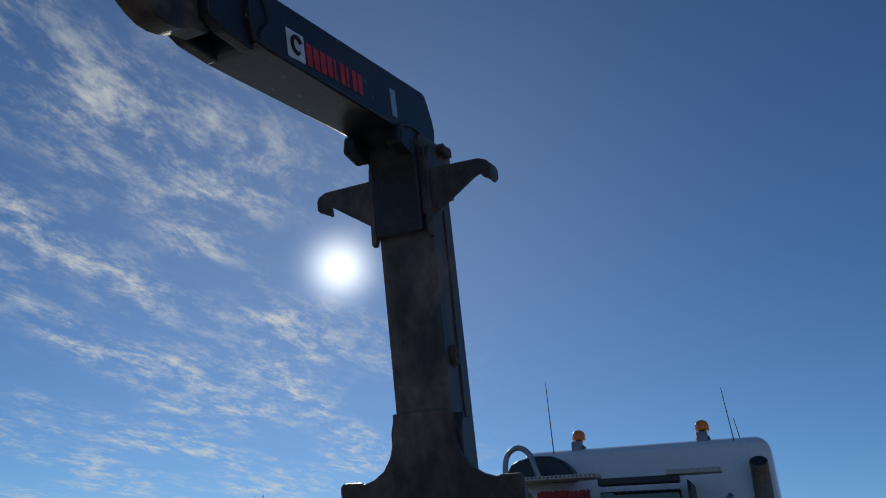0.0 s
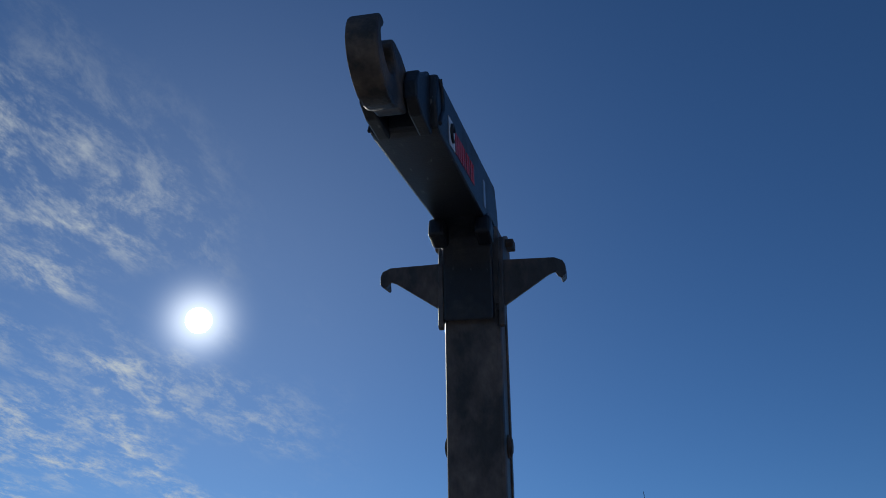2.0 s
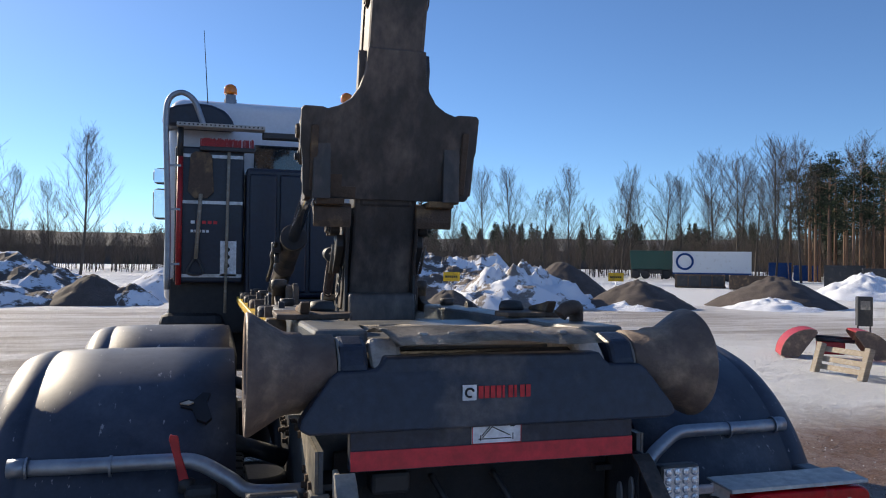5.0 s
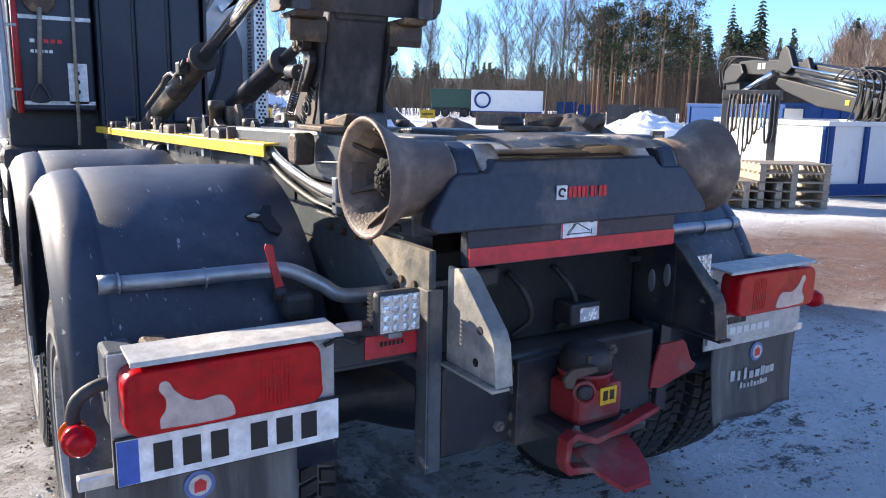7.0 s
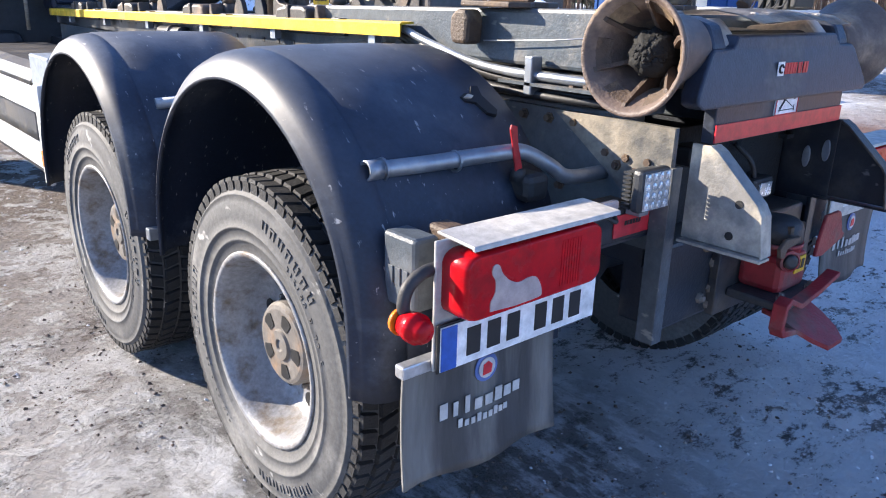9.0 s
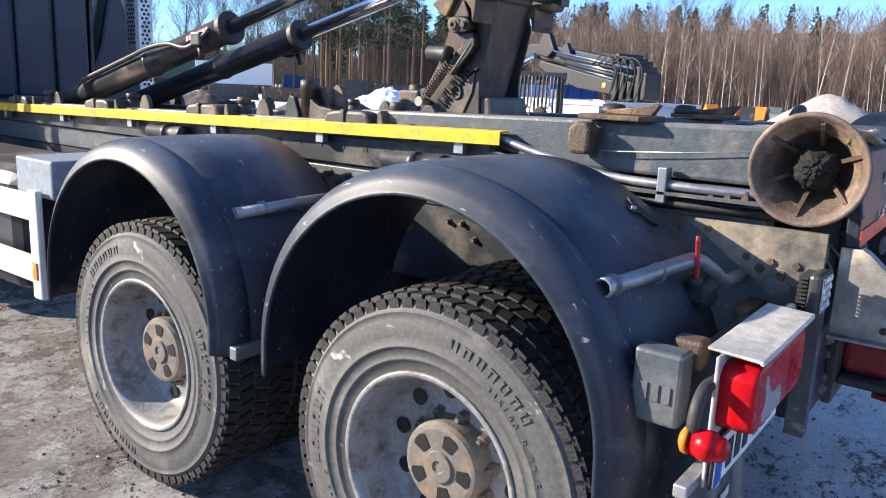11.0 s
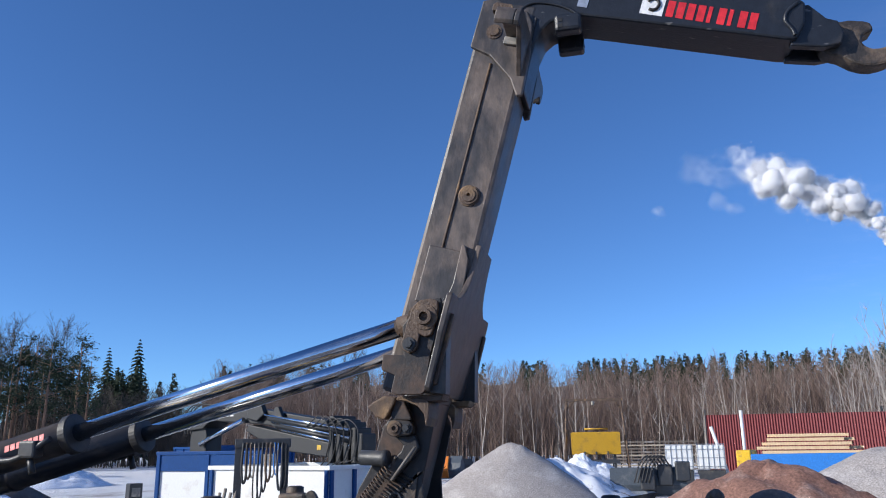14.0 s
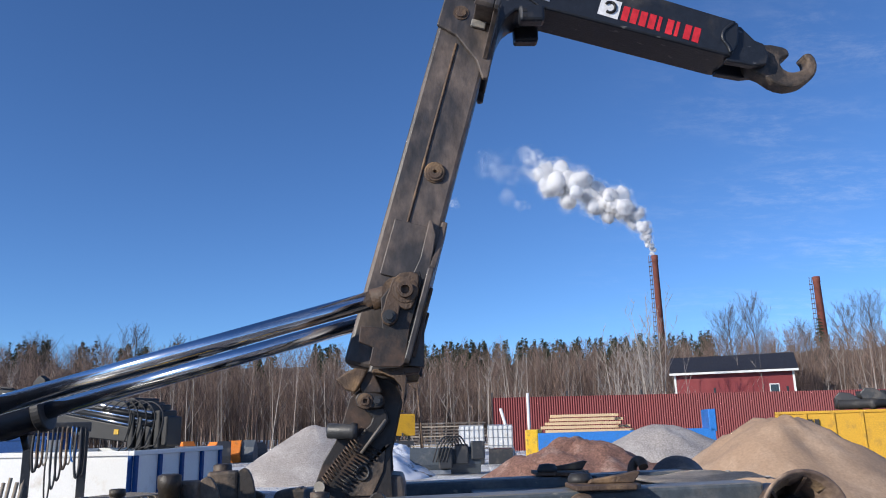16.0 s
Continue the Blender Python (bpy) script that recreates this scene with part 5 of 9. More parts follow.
    for s in (-1, 1):
        bm = B()
        add_tube(bm, bend([(s * 0.105, 1.83, 3.47), (s * 0.105, 1.80, 3.56), (s * 0.105, 1.73, 3.60), (s * 0.105, 1.62, 3.57), (s * 0.105, 1.55, 3.52), (s * 0.105, 1.535, 3.47)]), 0.008, 6)
        part("weld_seam", bm, M["boom"], boom)
        bm = B()
        add_tube(bm, bend([(s * 0.105, 0.675, 3.435), (s * 0.105, 0.72, 3.40), (s * 0.105, 0.733, 3.36), (s * 0.105, 0.712, 3.32), (s * 0.105, 0.704, 3.29)]), 0.008, 6)
        part("weld_seam", bm, M["boom"], boom)
        # tapering cheeks to the hook
        bm = B()
        add_prism(bm, [(0.690, 3.435), (0.632, 3.432), (0.575, 3.362), (0.535, 3.345), (0.52, 3.29), (0.535, 3.245), (0.60, 3.238), (0.72, 3.262)], "x", *sorted((s * 0.043, s * 0.082)), bevel=0.006, m=None)
        part("cheek", bm, M["boom"], boom)
        # type plate
        bm = B()
        add_box(bm, *sorted((s * 0.1042, s * 0.1062)), -0.022, 0.022, -0.055, 0.055, 0, Matrix.Translation((0, 1.508, 3.600)) @ Matrix.Rotation(math.atan(0.337), 4, "X"))
        part("type_plate", bm, M["alu"], boom, "bare aluminium type plate")
        # knee block
        bm = B()
        add_box(bm, *sorted((s * 0.06, s * 0.126)), 1.530, 1.645, 3.440, 3.520, 0.014)
        blk = part("knee_block", bm, M["boom"], boom)
        for z in (3.462, 3.488):
            bm = B()
            add_box(bm, *sorted((s * 0.126, s * 0.1275)), 1.61, 1.63, z - 0.008, z + 0.008)
            part("hole", bm, M["ink"], blk)
    side_logo(boom, -1)
    side_logo(boom, 1)
    # the open hook, a thick C in the arm's plane, open at the top
    bm = B()
    loop = [(0.60, 3.25), (0.583, 3.222), (0.531, 3.198), (0.487, 3.160), (0.45, 3.142), (0.412, 3.134), (0.375, 3.139), (0.34, 3.150), (0.305, 3.172), (0.282, 3.198), (0.266, 3.228), (0.261, 3.262), (0.266, 3.292),
            (0.278, 3.315), (0.295, 3.324), (0.315, 3.320), (0.323, 3.308), (0.308, 3.288), (0.305, 3.264), (0.318, 3.242), (0.347, 3.225), (0.378, 3.217), (0.408, 3.220), (0.432, 3.237), (0.442, 3.260),
            (0.437, 3.282), (0.425, 3.294), (0.396, 3.304), (0.390, 3.318), (0.398, 3.345), (0.42, 3.358), (0.478, 3.372), (0.55, 3.368), (0.61, 3.36)]
    add_prism(bm, [(0.60 + (a - 0.60) * 0.95, 3.30 + (c - 3.30) * 0.89) for a, c in loop], "x", -0.042, 0.042, bevel=0.010)
    part("hook", bm, M["ironpad"], boom, "heavy worn steel hook, open at the top")


def side_logo(boom, s):
    """The marks on the boom's flank follow its slope."""
    tilt = math.atan(0.337)
    m = Matrix.Translation((0, 1.235, 3.500)) @ Matrix.Rotation(tilt, 4, "X")
    flip = 1 if s < 0 else -1     # reads from the elbow on the left flank, from the hook on the right one
    def flat(name, mat, a, b, c, d, lift=0.0, label=""):
        bm = B()
        lo, hi = sorted((a, b))
        add_box(bm, *sorted((s * (0.1042 + lift), s * (0.1058 + lift))), lo, hi, c, d, 0, m)
        return part(name, bm, mat, boom, label)
    if s < 0:
        x0, x1, xe = 0.048, -0.046, -0.425
        dirn = -1
    else:
        x0, x1, xe = -0.425, -0.331, 0.048
        dirn = 1
    flat("emblem", M["platewhite"], x0, x1, -0.035, 0.055, 0, "white square emblem")
    cxx = (x0 + x1) / 2
    bm = B()
    ringpts = [m @ Vector((s * 0.1075, cxx + 0.024 * math.cos(a), 0.012 + 0.026 * math.sin(a))) for a in (0.4 + 4.8 * k / 14 for k in range(15))]
    add_tube(bm, ringpts, 0.007, 6)
    part("ring", bm, M["ink"], boom)
    w = (xe - x1) / 9.2
    for k in range(9):
        a = x1 + w * (0.3 + k)
        flat("red_bar", M["print_red"], a, a + w * (0.74 if k not in (4, 6) else 0.38), -0.032, 0.042)


arm_and_boom()


def cylinders():
    for s in (-1, 1):
        p0, p1, p2 = Vector((s * 0.235, 2.20, 2.205)), Vector((s * 0.235, 3.70, 1.802)), Vector((s * 0.235, 5.65, 1.278))
        w = (p1 - p0).normalized()
        bm = B()
        add_rod(bm, p0 + w * 0.05, p1 + w * 0.02, 0.036, seg=28)
        rod = part("piston_rod", bm, M["chrome"], truck, "polished chrome piston rod")
        bm = B()
        add_lathe(bm, p0 + Vector((-s * 0.05, 0, 0)), (s, 0, 0), [(0, 0.055), (0.10, 0.055)], 24)
        add_rod(bm, p0, p0 + w * 0.10, 0.042, seg=20)
        part("rod_eye", bm, M["rust"], rod)
        bm = B()
        L = (p2 - p1).length
        add_lathe(bm, p1, w, [(0.02, 0.045), (0.03, 0.068), (L * 0.35, 0.068), (L * 0.352, 0.074), (L * 0.365, 0.074), (L * 0.367, 0.068), (L - 0.02, 0.068), (L, 0.06)], 32)
        cyl = part("cylinder_barrel", bm, M["barrel"], truck, "black hydraulic cylinder with a dusty sheen")
        bm = B()
        add_lathe(bm, p1, w, [(0, 0.040), (0.001, 0.079), (0.005, 0.083), (0.036, 0.083), (0.040, 0.079), (0.041, 0.060)], 32, smooth=False)
        part("gland_collar", bm, M["black"], cyl, "flat black gland collar")
        bm = B()
        for k in range(7):
            q = p1 + w * (0.12 + 0.028 * k)
            u = w.cross(Vector((s, 0, 0)))
            if u.z < 0:
                u = -u
            nrm = (Vector((s, 0, 0)) * 0.98 + u * 0.2).normalized()
            add_box(bm, -0.011, 0.011, -0.013, 0.013, 0, 0.002, 0, Matrix.Translation(q + nrm * 0.0682) @ Matrix((*zip(w, nrm.cross(w), nrm),)).to_4x4())
        part("red_marks", bm, M["print_red"], cyl)
        # feed pipes along the barrel
        bm = B()
        off = Vector((s * 0.075, 0, 0.06))
        pts = [p1 + w * 0.05 + Vector((s * 0.10, 0, -0.01)), p1 + w * 0.22 + Vector((s * 0.115, 0, -0.05)), p1 + w * 0.42 + Vector((s * 0.10, 0, 0.02)), p1 + w * 0.62 + Vector((s * 0.095, 0, 0.05)), p1 + w * 0.85 + off, p1 + w * 1.4 + off]
        add_tube(bm, bend(pts, 5), 0.013)
        part("feed_pipe", bm, M["darkmetal"], cyl)
        bm = B()
        add_box(bm, *sorted((s * 0.30, s * 0.36)), p1.y + 0.10, p1.y + 0.18, p1.z - 0.10, p1.z - 0.03, 0.01)
        add_rod(bm, (s * 0.33, p1.y + 0.14, p1.z - 0.10), (s * 0.33, p1.y + 0.12, p1.z - 0.16), 0.014)
        part("valve", bm, M["darkmetal"], cyl)


cylinders()


# ---- wheels and fenders ----
def tyre_mesh():
    bm = B()
    prof = [(-0.155, 0.30), (-0.158, 0.335), (-0.164, 0.338), (-0.165, 0.344), (-0.162, 0.347), (-0.166, 0.36), (-0.169, 0.374), (-0.174, 0.377), (-0.174, 0.382), (-0.1705, 0.385), (-0.172, 0.41), (-0.168, 0.455), (-0.162, 0.470), (-0.165, 0.473), (-0.164, 0.477), (-0.158, 0.480), (-0.155, 0.485), (-0.148, 0.500), (-0.138, 0.509), (-0.07, 0.516), (0.0, 0.518),
            (0.07, 0.516), (0.138, 0.509), (0.148, 0.500), (0.155, 0.485), (0.168, 0.455), (0.172, 0.41), (0.166, 0.36), (0.158, 0.335), (0.155, 0.30)]
    add_lathe(bm, (0, 0, 0), (1, 0, 0), prof, 64, caps=False)
    return mesh_of("tyre", bm, M["tyre"])


def letters_mesh():
    """Raised size marking and mould blocks on the side wall."""
    bm = B()
    def block(a, r, wid, hei, deep=0.003):
        m = Matrix.Rotation(a, 4, "X") @ Matrix.Translation((-0.171, 0, r))
        add_box(bm, -deep, deep, -wid / 2, wid / 2, -hei / 2, hei / 2, 0, m)
    for a0, n in ((0.0, 7), (2.2, 8), (4.3, 6)):
        for k in range(n):
            a = a0 + 0.105 * k
            block(a, 0.425, 0.006, 0.030)
            block(a + 0.045, 0.425, 0.006, 0.030)
            block(a + 0.022, 0.425 + (0.012 if k % 2 else -0.012), 0.02, 0.005)
    return mesh_of("mould_marks", bm, M["tyre"])


def size_marking():
    """The tyre's size, raised on its side wall, set round the circle."""
    bm = B()
    text = "315/80 R 22.5"
    for a0 in (0.35, math.pi + 0.35):
        for k, ch in enumerate(text):
            cu = bpy.data.curves.new("ch", "FONT")
            cu.body, cu.size, cu.extrude, cu.resolution_u = ch, 0.032, 0.003, 2
            ob = bpy.data.objects.new("ch", cu)
            scene.collection.objects.link(ob)
            bpy.context.view_layer.update()
            me = bpy.data.meshes.new_from_object(ob.evaluated_get(bpy.context.evaluated_depsgraph_get()))
            n0 = len(bm.verts)
            bm.from_mesh(me)
            bm.verts.ensure_lookup_table()
            # text x to -y, text y to z, facing -x; then turned about the axle
            m = Matrix.Rotation(a0 + 0.058 * k, 4, "X") @ Matrix.Translation((-0.1705, 0, 0.375)) @ Matrix(((0, 0, -1, 0), (-1, 0, 0, 0), (0, 1, 0, 0), (0, 0, 0, 1)))
            bmesh.ops.transform(bm, matrix=m, verts=bm.verts[n0:])
            bpy.data.objects.remove(ob)
            bpy.data.curves.remove(cu)
            bpy.data.meshes.remove(me)
    return mesh_of("size_marking", bm, M["tyre"])


def tread_mesh():
    bm = B()
    rng = random.Random(4)
    rows = [(-0.126, 0.052), (-0.065, 0.056), (0.0, 0.056), (0.065, 0.056), (0.126, 0.052)]
    n = 64
    for j, (x, w) in enumerate(rows):
        for k in range(n):
            a = 2 * math.pi * (k + (0.5 if j % 2 else 0.0)) / n
            r = 0.512 if j in (0, 4) else 0.518
            half = 0.0212
            m = Matrix.Rotation(a, 4, "X") @ Matrix.Translation((x, 0, r))
            sk = 0.007 * (-1) ** j
            z1 = 0.010 if j not in (0, 4) else 0.012
            vs = [bm.verts.new(m @ Vector(c)) for c in ((-w / 2, -half + sk, -0.004), (w / 2, -half - sk, -0.004), (w / 2, half - sk, -0.004), (-w / 2, half + sk, -0.004),
                                                        (-w / 2 + 0.003, -half + sk + 0.003, z1), (w / 2 - 0.003, -half - sk + 0.003, z1), (w / 2 - 0.003, half - sk - 0.003, z1), (-w / 2 + 0.003, half + sk - 0.003, z1))]
            for q in ((4, 5, 6, 7), (0, 1, 5, 4), (1, 2, 6, 5), (2, 3, 7, 6), (3, 0, 4, 7)):
                bm.faces.new([vs[i] for i in q])
    # shoulder lugs running down the edge
    for s in (-1, 1):
        for k in range(n):
            m = Matrix.Rotation(2 * math.pi * (k + 0.25) / n, 4, "X") @ Matrix.Translation((s * 0.150, 0, 0.497))
            add_box(bm, -0.006, 0.006, -0.018, 0.018, -0.012, 0.016, 0, m)
    return mesh_of("tread", bm, M["tread"])


def rim_mesh():
    bm = B()
    prof = [(-0.150, 0.300), (-0.158, 0.306), (-0.163, 0.300), (-0.158, 0.286), (-0.13, 0.279), (-0.09, 0.268), (-0.035, 0.255), (-0.005, 0.235), (0.002, 0.20), (0.0, 0.17), (-0.01, 0.145), (-0.01, 0.115), (0.0, 0.11)]
    add_lathe(bm, (0, 0, 0), (1, 0, 0), prof, 56, caps=False)
    return mesh_of("rim", bm, M["rim"])


def hub_mesh():
    bm = B()
    add_lathe(bm, (0.015, 0, 0), (-1, 0, 0), [(0, 0.175), (0.014, 0.175), (0.016, 0.140), (0.03, 0.137), (0.085, 0.132), (0.097, 0.124), (0.100, 0.112), (0.100, 0.050), (0.108, 0.046), (0.108, 0.020), (0.102, 0.016), (0.102, 0.001)], 40, smooth=False)
    return mesh_of("hub", bm, M["hub"])


def nut_mesh():
    bm = B()
    add_lathe(bm, (-0.005, 0, 0), (-1, 0, 0), [(0, 0.022), (0.006, 0.022), (0.006, 0.017), (0.03, 0.016), (0.03, 0.009), (0.045, 0.008)], 6, smooth=False)
    return mesh_of("wheel_nut", bm, M["hub"])


def slot_mesh():
    bm = B()
    add_lathe(bm, (-0.0045, 0, 0.208), (-1, 0, 0), [(0, 0.026), (0.0035, 0.026)], 18)
    return mesh_of("hand_hole", bm, M["ink"])


def hub_slot_mesh():
    bm = B()
    add_prism(bm, [(-0.016, 0.062), (0.016, 0.062), (0.026, 0.100), (0.012, 0.108), (-0.012, 0.108), (-0.026, 0.100)], "x", -0.0875, -0.0862)
    return mesh_of("hub_slot", bm, M["ink"])


HUBSLOT = hub_slot_mesh()
TYRE, MARKS, SIZE, TREAD, RIM, HUB, NUT, SLOT = tyre_mesh(), letters_mesh(), size_marking(), tread_mesh(), rim_mesh(), hub_mesh(), nut_mesh(), slot_mesh()


def child(name, mesh, parent, m=None, label=""):
    ob = new(name, mesh)
    ob.parent = parent
    if m is not None:
        ob.matrix_basis = m
    return tagged(ob, label) if label else ob


def wheel(x, y, side, turn, outer=True, z=0.513):
    w = new("wheel")
    w.parent = truck
    w.matrix_basis = Matrix.Translation((x, y, z)) @ Matrix.Scale(0.968, 4) @ (Matrix.Identity(4) if side < 0 else Matrix.Rotation(math.pi, 4, "Z")) @ Matrix.Rotation(turn, 4, "X")
    w["label"] = "winter truck wheel with a deep grey steel rim"
    child("tyre", TYRE, w, None, "black studless winter tyre, dusty side wall")
    child("tread", TREAD, w)
    if outer:
        child("mould_marks", MARKS, w)
        child("size_marking", SIZE, w)
        child("rim", RIM, w, None, "dull grey steel rim with rust at the edge")
        child("hub", HUB, w, None, "dusty steel hub")
        for k in range(10):
            a = 2 * math.pi * k / 10
            child("wheel_nut", NUT, w, Matrix.Translation((0, 0.1425 * math.sin(a), 0.1425 * math.cos(a))))
            child("hand_hole", SLOT, w, Matrix.Rotation(a + 0.3, 4, "X"))
        for k in range(5):
            child("hub_slot", HUBSLOT, w, Matrix.Rotation(2 * math.pi * k / 5 + 0.2, 4, "X"))


for s in (-1, 1):
    for y, t in ((1.60, 0.2), (2.96, 1.1)):
        wheel(s * 1.085, y, s, t)
        wheel(s * 0.735, y, s, t, outer=False)
    wheel(s * 1.07, 7.35, s, 0.6)
for y in (1.60, 2.96):
    bm = B()
    add_lathe(bm, (-0.6, y, 0.53), (1, 0, 0), [(0, 0.11), (0.3, 0.10), (0.45, 0.16), (0.6, 0.21), (0.75, 0.16), (0.9, 0.10), (1.2, 0.11)], 24)
    part("axle", bm, M["chassis"], truck)
    for s in (-1, 1):
        bm = B()
        add_lathe(bm, (s * 0.53, y + 0.28, 0.62), (0, 0, 1), [(0, 0.12), (0.05, 0.14), (0.2, 0.145), (0.24, 0.12), (0.26, 0.1)], 20)
        part("air_spring", bm, M["black"], truck)


def fender(s, y0, radius, z0, tail):
    """A half-round shell with a rolled outer lip and a short straight tail."""
    bm = B()
    prof = [(0.62, 0.0), (0.80, 0.006), (1.0, 0.006), (1.148, 0.003), (1.152, -0.002), (1.160, -0.002), (1.164, 0.001), (1.19, -0.002), (1.212, -0.006), (1.240, -0.020), (1.257, -0.042), (1.264, -0.060), (1.272, -0.068), (1.275, -0.077), (1.265, -0.079), (1.256, -0.071), (1.250, -0.052), (1.234, -0.034), (1.208, -0.02), (1.165, -0.013), (0.62, -0.012)]
    rows = []
    steps = 40
    angs = [("t", t) for t in tail[0]] + [("a", math.pi * k / steps) for k in range(steps + 1)] + [("b", t) for t in tail[1]]
    for kind, v in angs:
        ring = []
        for x, d in prof:
            if kind == "a":
                yy, zz = y0 - (radius + d) * math.cos(v), z0 + (radius + d) * math.sin(v)
            elif kind == "t":
                yy, zz = y0 - (radius + d) + 0.12 * v * -0.4, z0 - v
            else:
                yy, zz = y0 + (radius + d), z0 - v
            ring.append(bm.verts.new((s * x, yy, zz)))
        rows.append(ring)
    n = len(prof)
    for r0, r1 in zip(rows, rows[1:]):
        for i in range(n):
            bm.faces.new([r0[i], r0[(i + 1) % n], r1[(i + 1) % n], r1[i]]).smooth = True
    bm.faces.new(rows[0]), bm.faces.new(rows[-1][::-1])
    bmesh.ops.recalc_face_normals(bm, faces=bm.faces[:])
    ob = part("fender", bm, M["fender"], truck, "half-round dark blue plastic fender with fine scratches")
    return ob


def rear_fenders():
    for s in (-1, 1):
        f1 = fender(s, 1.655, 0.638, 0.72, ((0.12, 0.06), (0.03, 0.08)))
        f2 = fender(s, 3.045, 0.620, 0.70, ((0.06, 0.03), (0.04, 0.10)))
        # stay tubes through the fenders
        bm = B()
        add_tube(bm, bend([(s * 1.135, 1.149, 1.122), (s * 1.0, 1.130, 1.124), (s * 0.80, 1.105, 1.130), (s * 0.72, 1.092, 1.126), (s * 0.64, 1.07, 1.085), (s * 0.58, 1.055, 1.05), (s * 0.43, 1.05, 1.045)]), 0.0205, 16)
        tube = part("stay_tube", bm, M["galv"], f1, "galvanised stay tube")
        bm = B()
        add_lathe(bm, (s * 1.178, 1.154, 1.122), (-s, 0, 0), [(0.06, 0.001), (0.06, 0.0185), (0, 0.0185), (0.0, 0.0245), (0.045, 0.0245), (0.046, 0.019)], 24, caps=False)
        part("tube_end", bm, M["galv"], f1)
        for x in (1.13, 0.93):
            bm = B()
            yc = 1.152 - 0.14 * (1.145 - x)
            add_lathe(bm, (s * x, yc, 1.122), (s, 0, 0), [(0, 0.021), (0, 0.0275), (0.006, 0.0275), (0.006, 0.021)], 20, caps=False, smooth=False)
            add_box(bm, *sorted((s * x, s * (x + 0.006))), yc + 0.015, yc + 0.075, 1.094, 1.110, 0.002)
            part("clamp", bm, M["galv"], f1)
        bm = B()
        add_rod(bm, (s * 1.115, 2.56, 1.098), (s * 0.72, 2.50, 1.125), 0.021, seg=16)
        part("stay_tube", bm, M["galv"], f2, "galvanised stay tube")
        for x in (1.0, 0.82):
            bm = B()
            add_lathe(bm, (s * x, 2.548, 1.108), (s, 0, 0), [(0, 0.026), (0.014, 0.026)], 16)
            part("clamp", bm, M["galv"], f2)
        bm = B()
        add_prism(bm, [(2.40, 0.68), (2.435, 0.68), (2.435, 0.635), (2.40, 0.635)], "x", *sorted((s * 1.02, s * 1.24)), bevel=0.004)
        part("stay", bm, M["galv"], f2)
        # long support behind the shells
        for y in (1.655, 3.045):
            bm = B()
            add_rod(bm, (s * 0.44, y, 0.98), (s * 0.64, y, 1.05), 0.03)
            part("fender_arm", bm, M["chassis"], truck)
    # torn hole in the left rear shell, with bare metal showing
    bm = B()
    a = 0.94
    pts = [(-0.775, 0.012), (-0.755, 0.022), (-0.735, 0.020), (-0.712, 0.048), (-0.69, 0.045), (-0.70, 0.01), (-0.685, -0.05), (-0.70, -0.068), (-0.725, -0.055), (-0.738, -0.015), (-0.77, -0.005)]
    m = Matrix.Translation((0, 1.655 - 0.645 * math.cos(a), 0.72 + 0.645 * math.sin(a))) @ Matrix.Rotation(math.pi / 2 - a, 4, "X")
    add_prism(bm, pts, "z", -0.006, 0.004, m=m)
    part("torn_hole", bm, M["ink"], truck, "torn hole in the plastic")
    bm = B()
    add_prism(bm, [(-0.772, 0.004), (-0.75, 0.014), (-0.735, 0.006), (-0.75, -0.002)], "z", 0.002, 0.009, m=m)
    part("torn_shred", bm, M["pale"], truck)


rear_fenders()


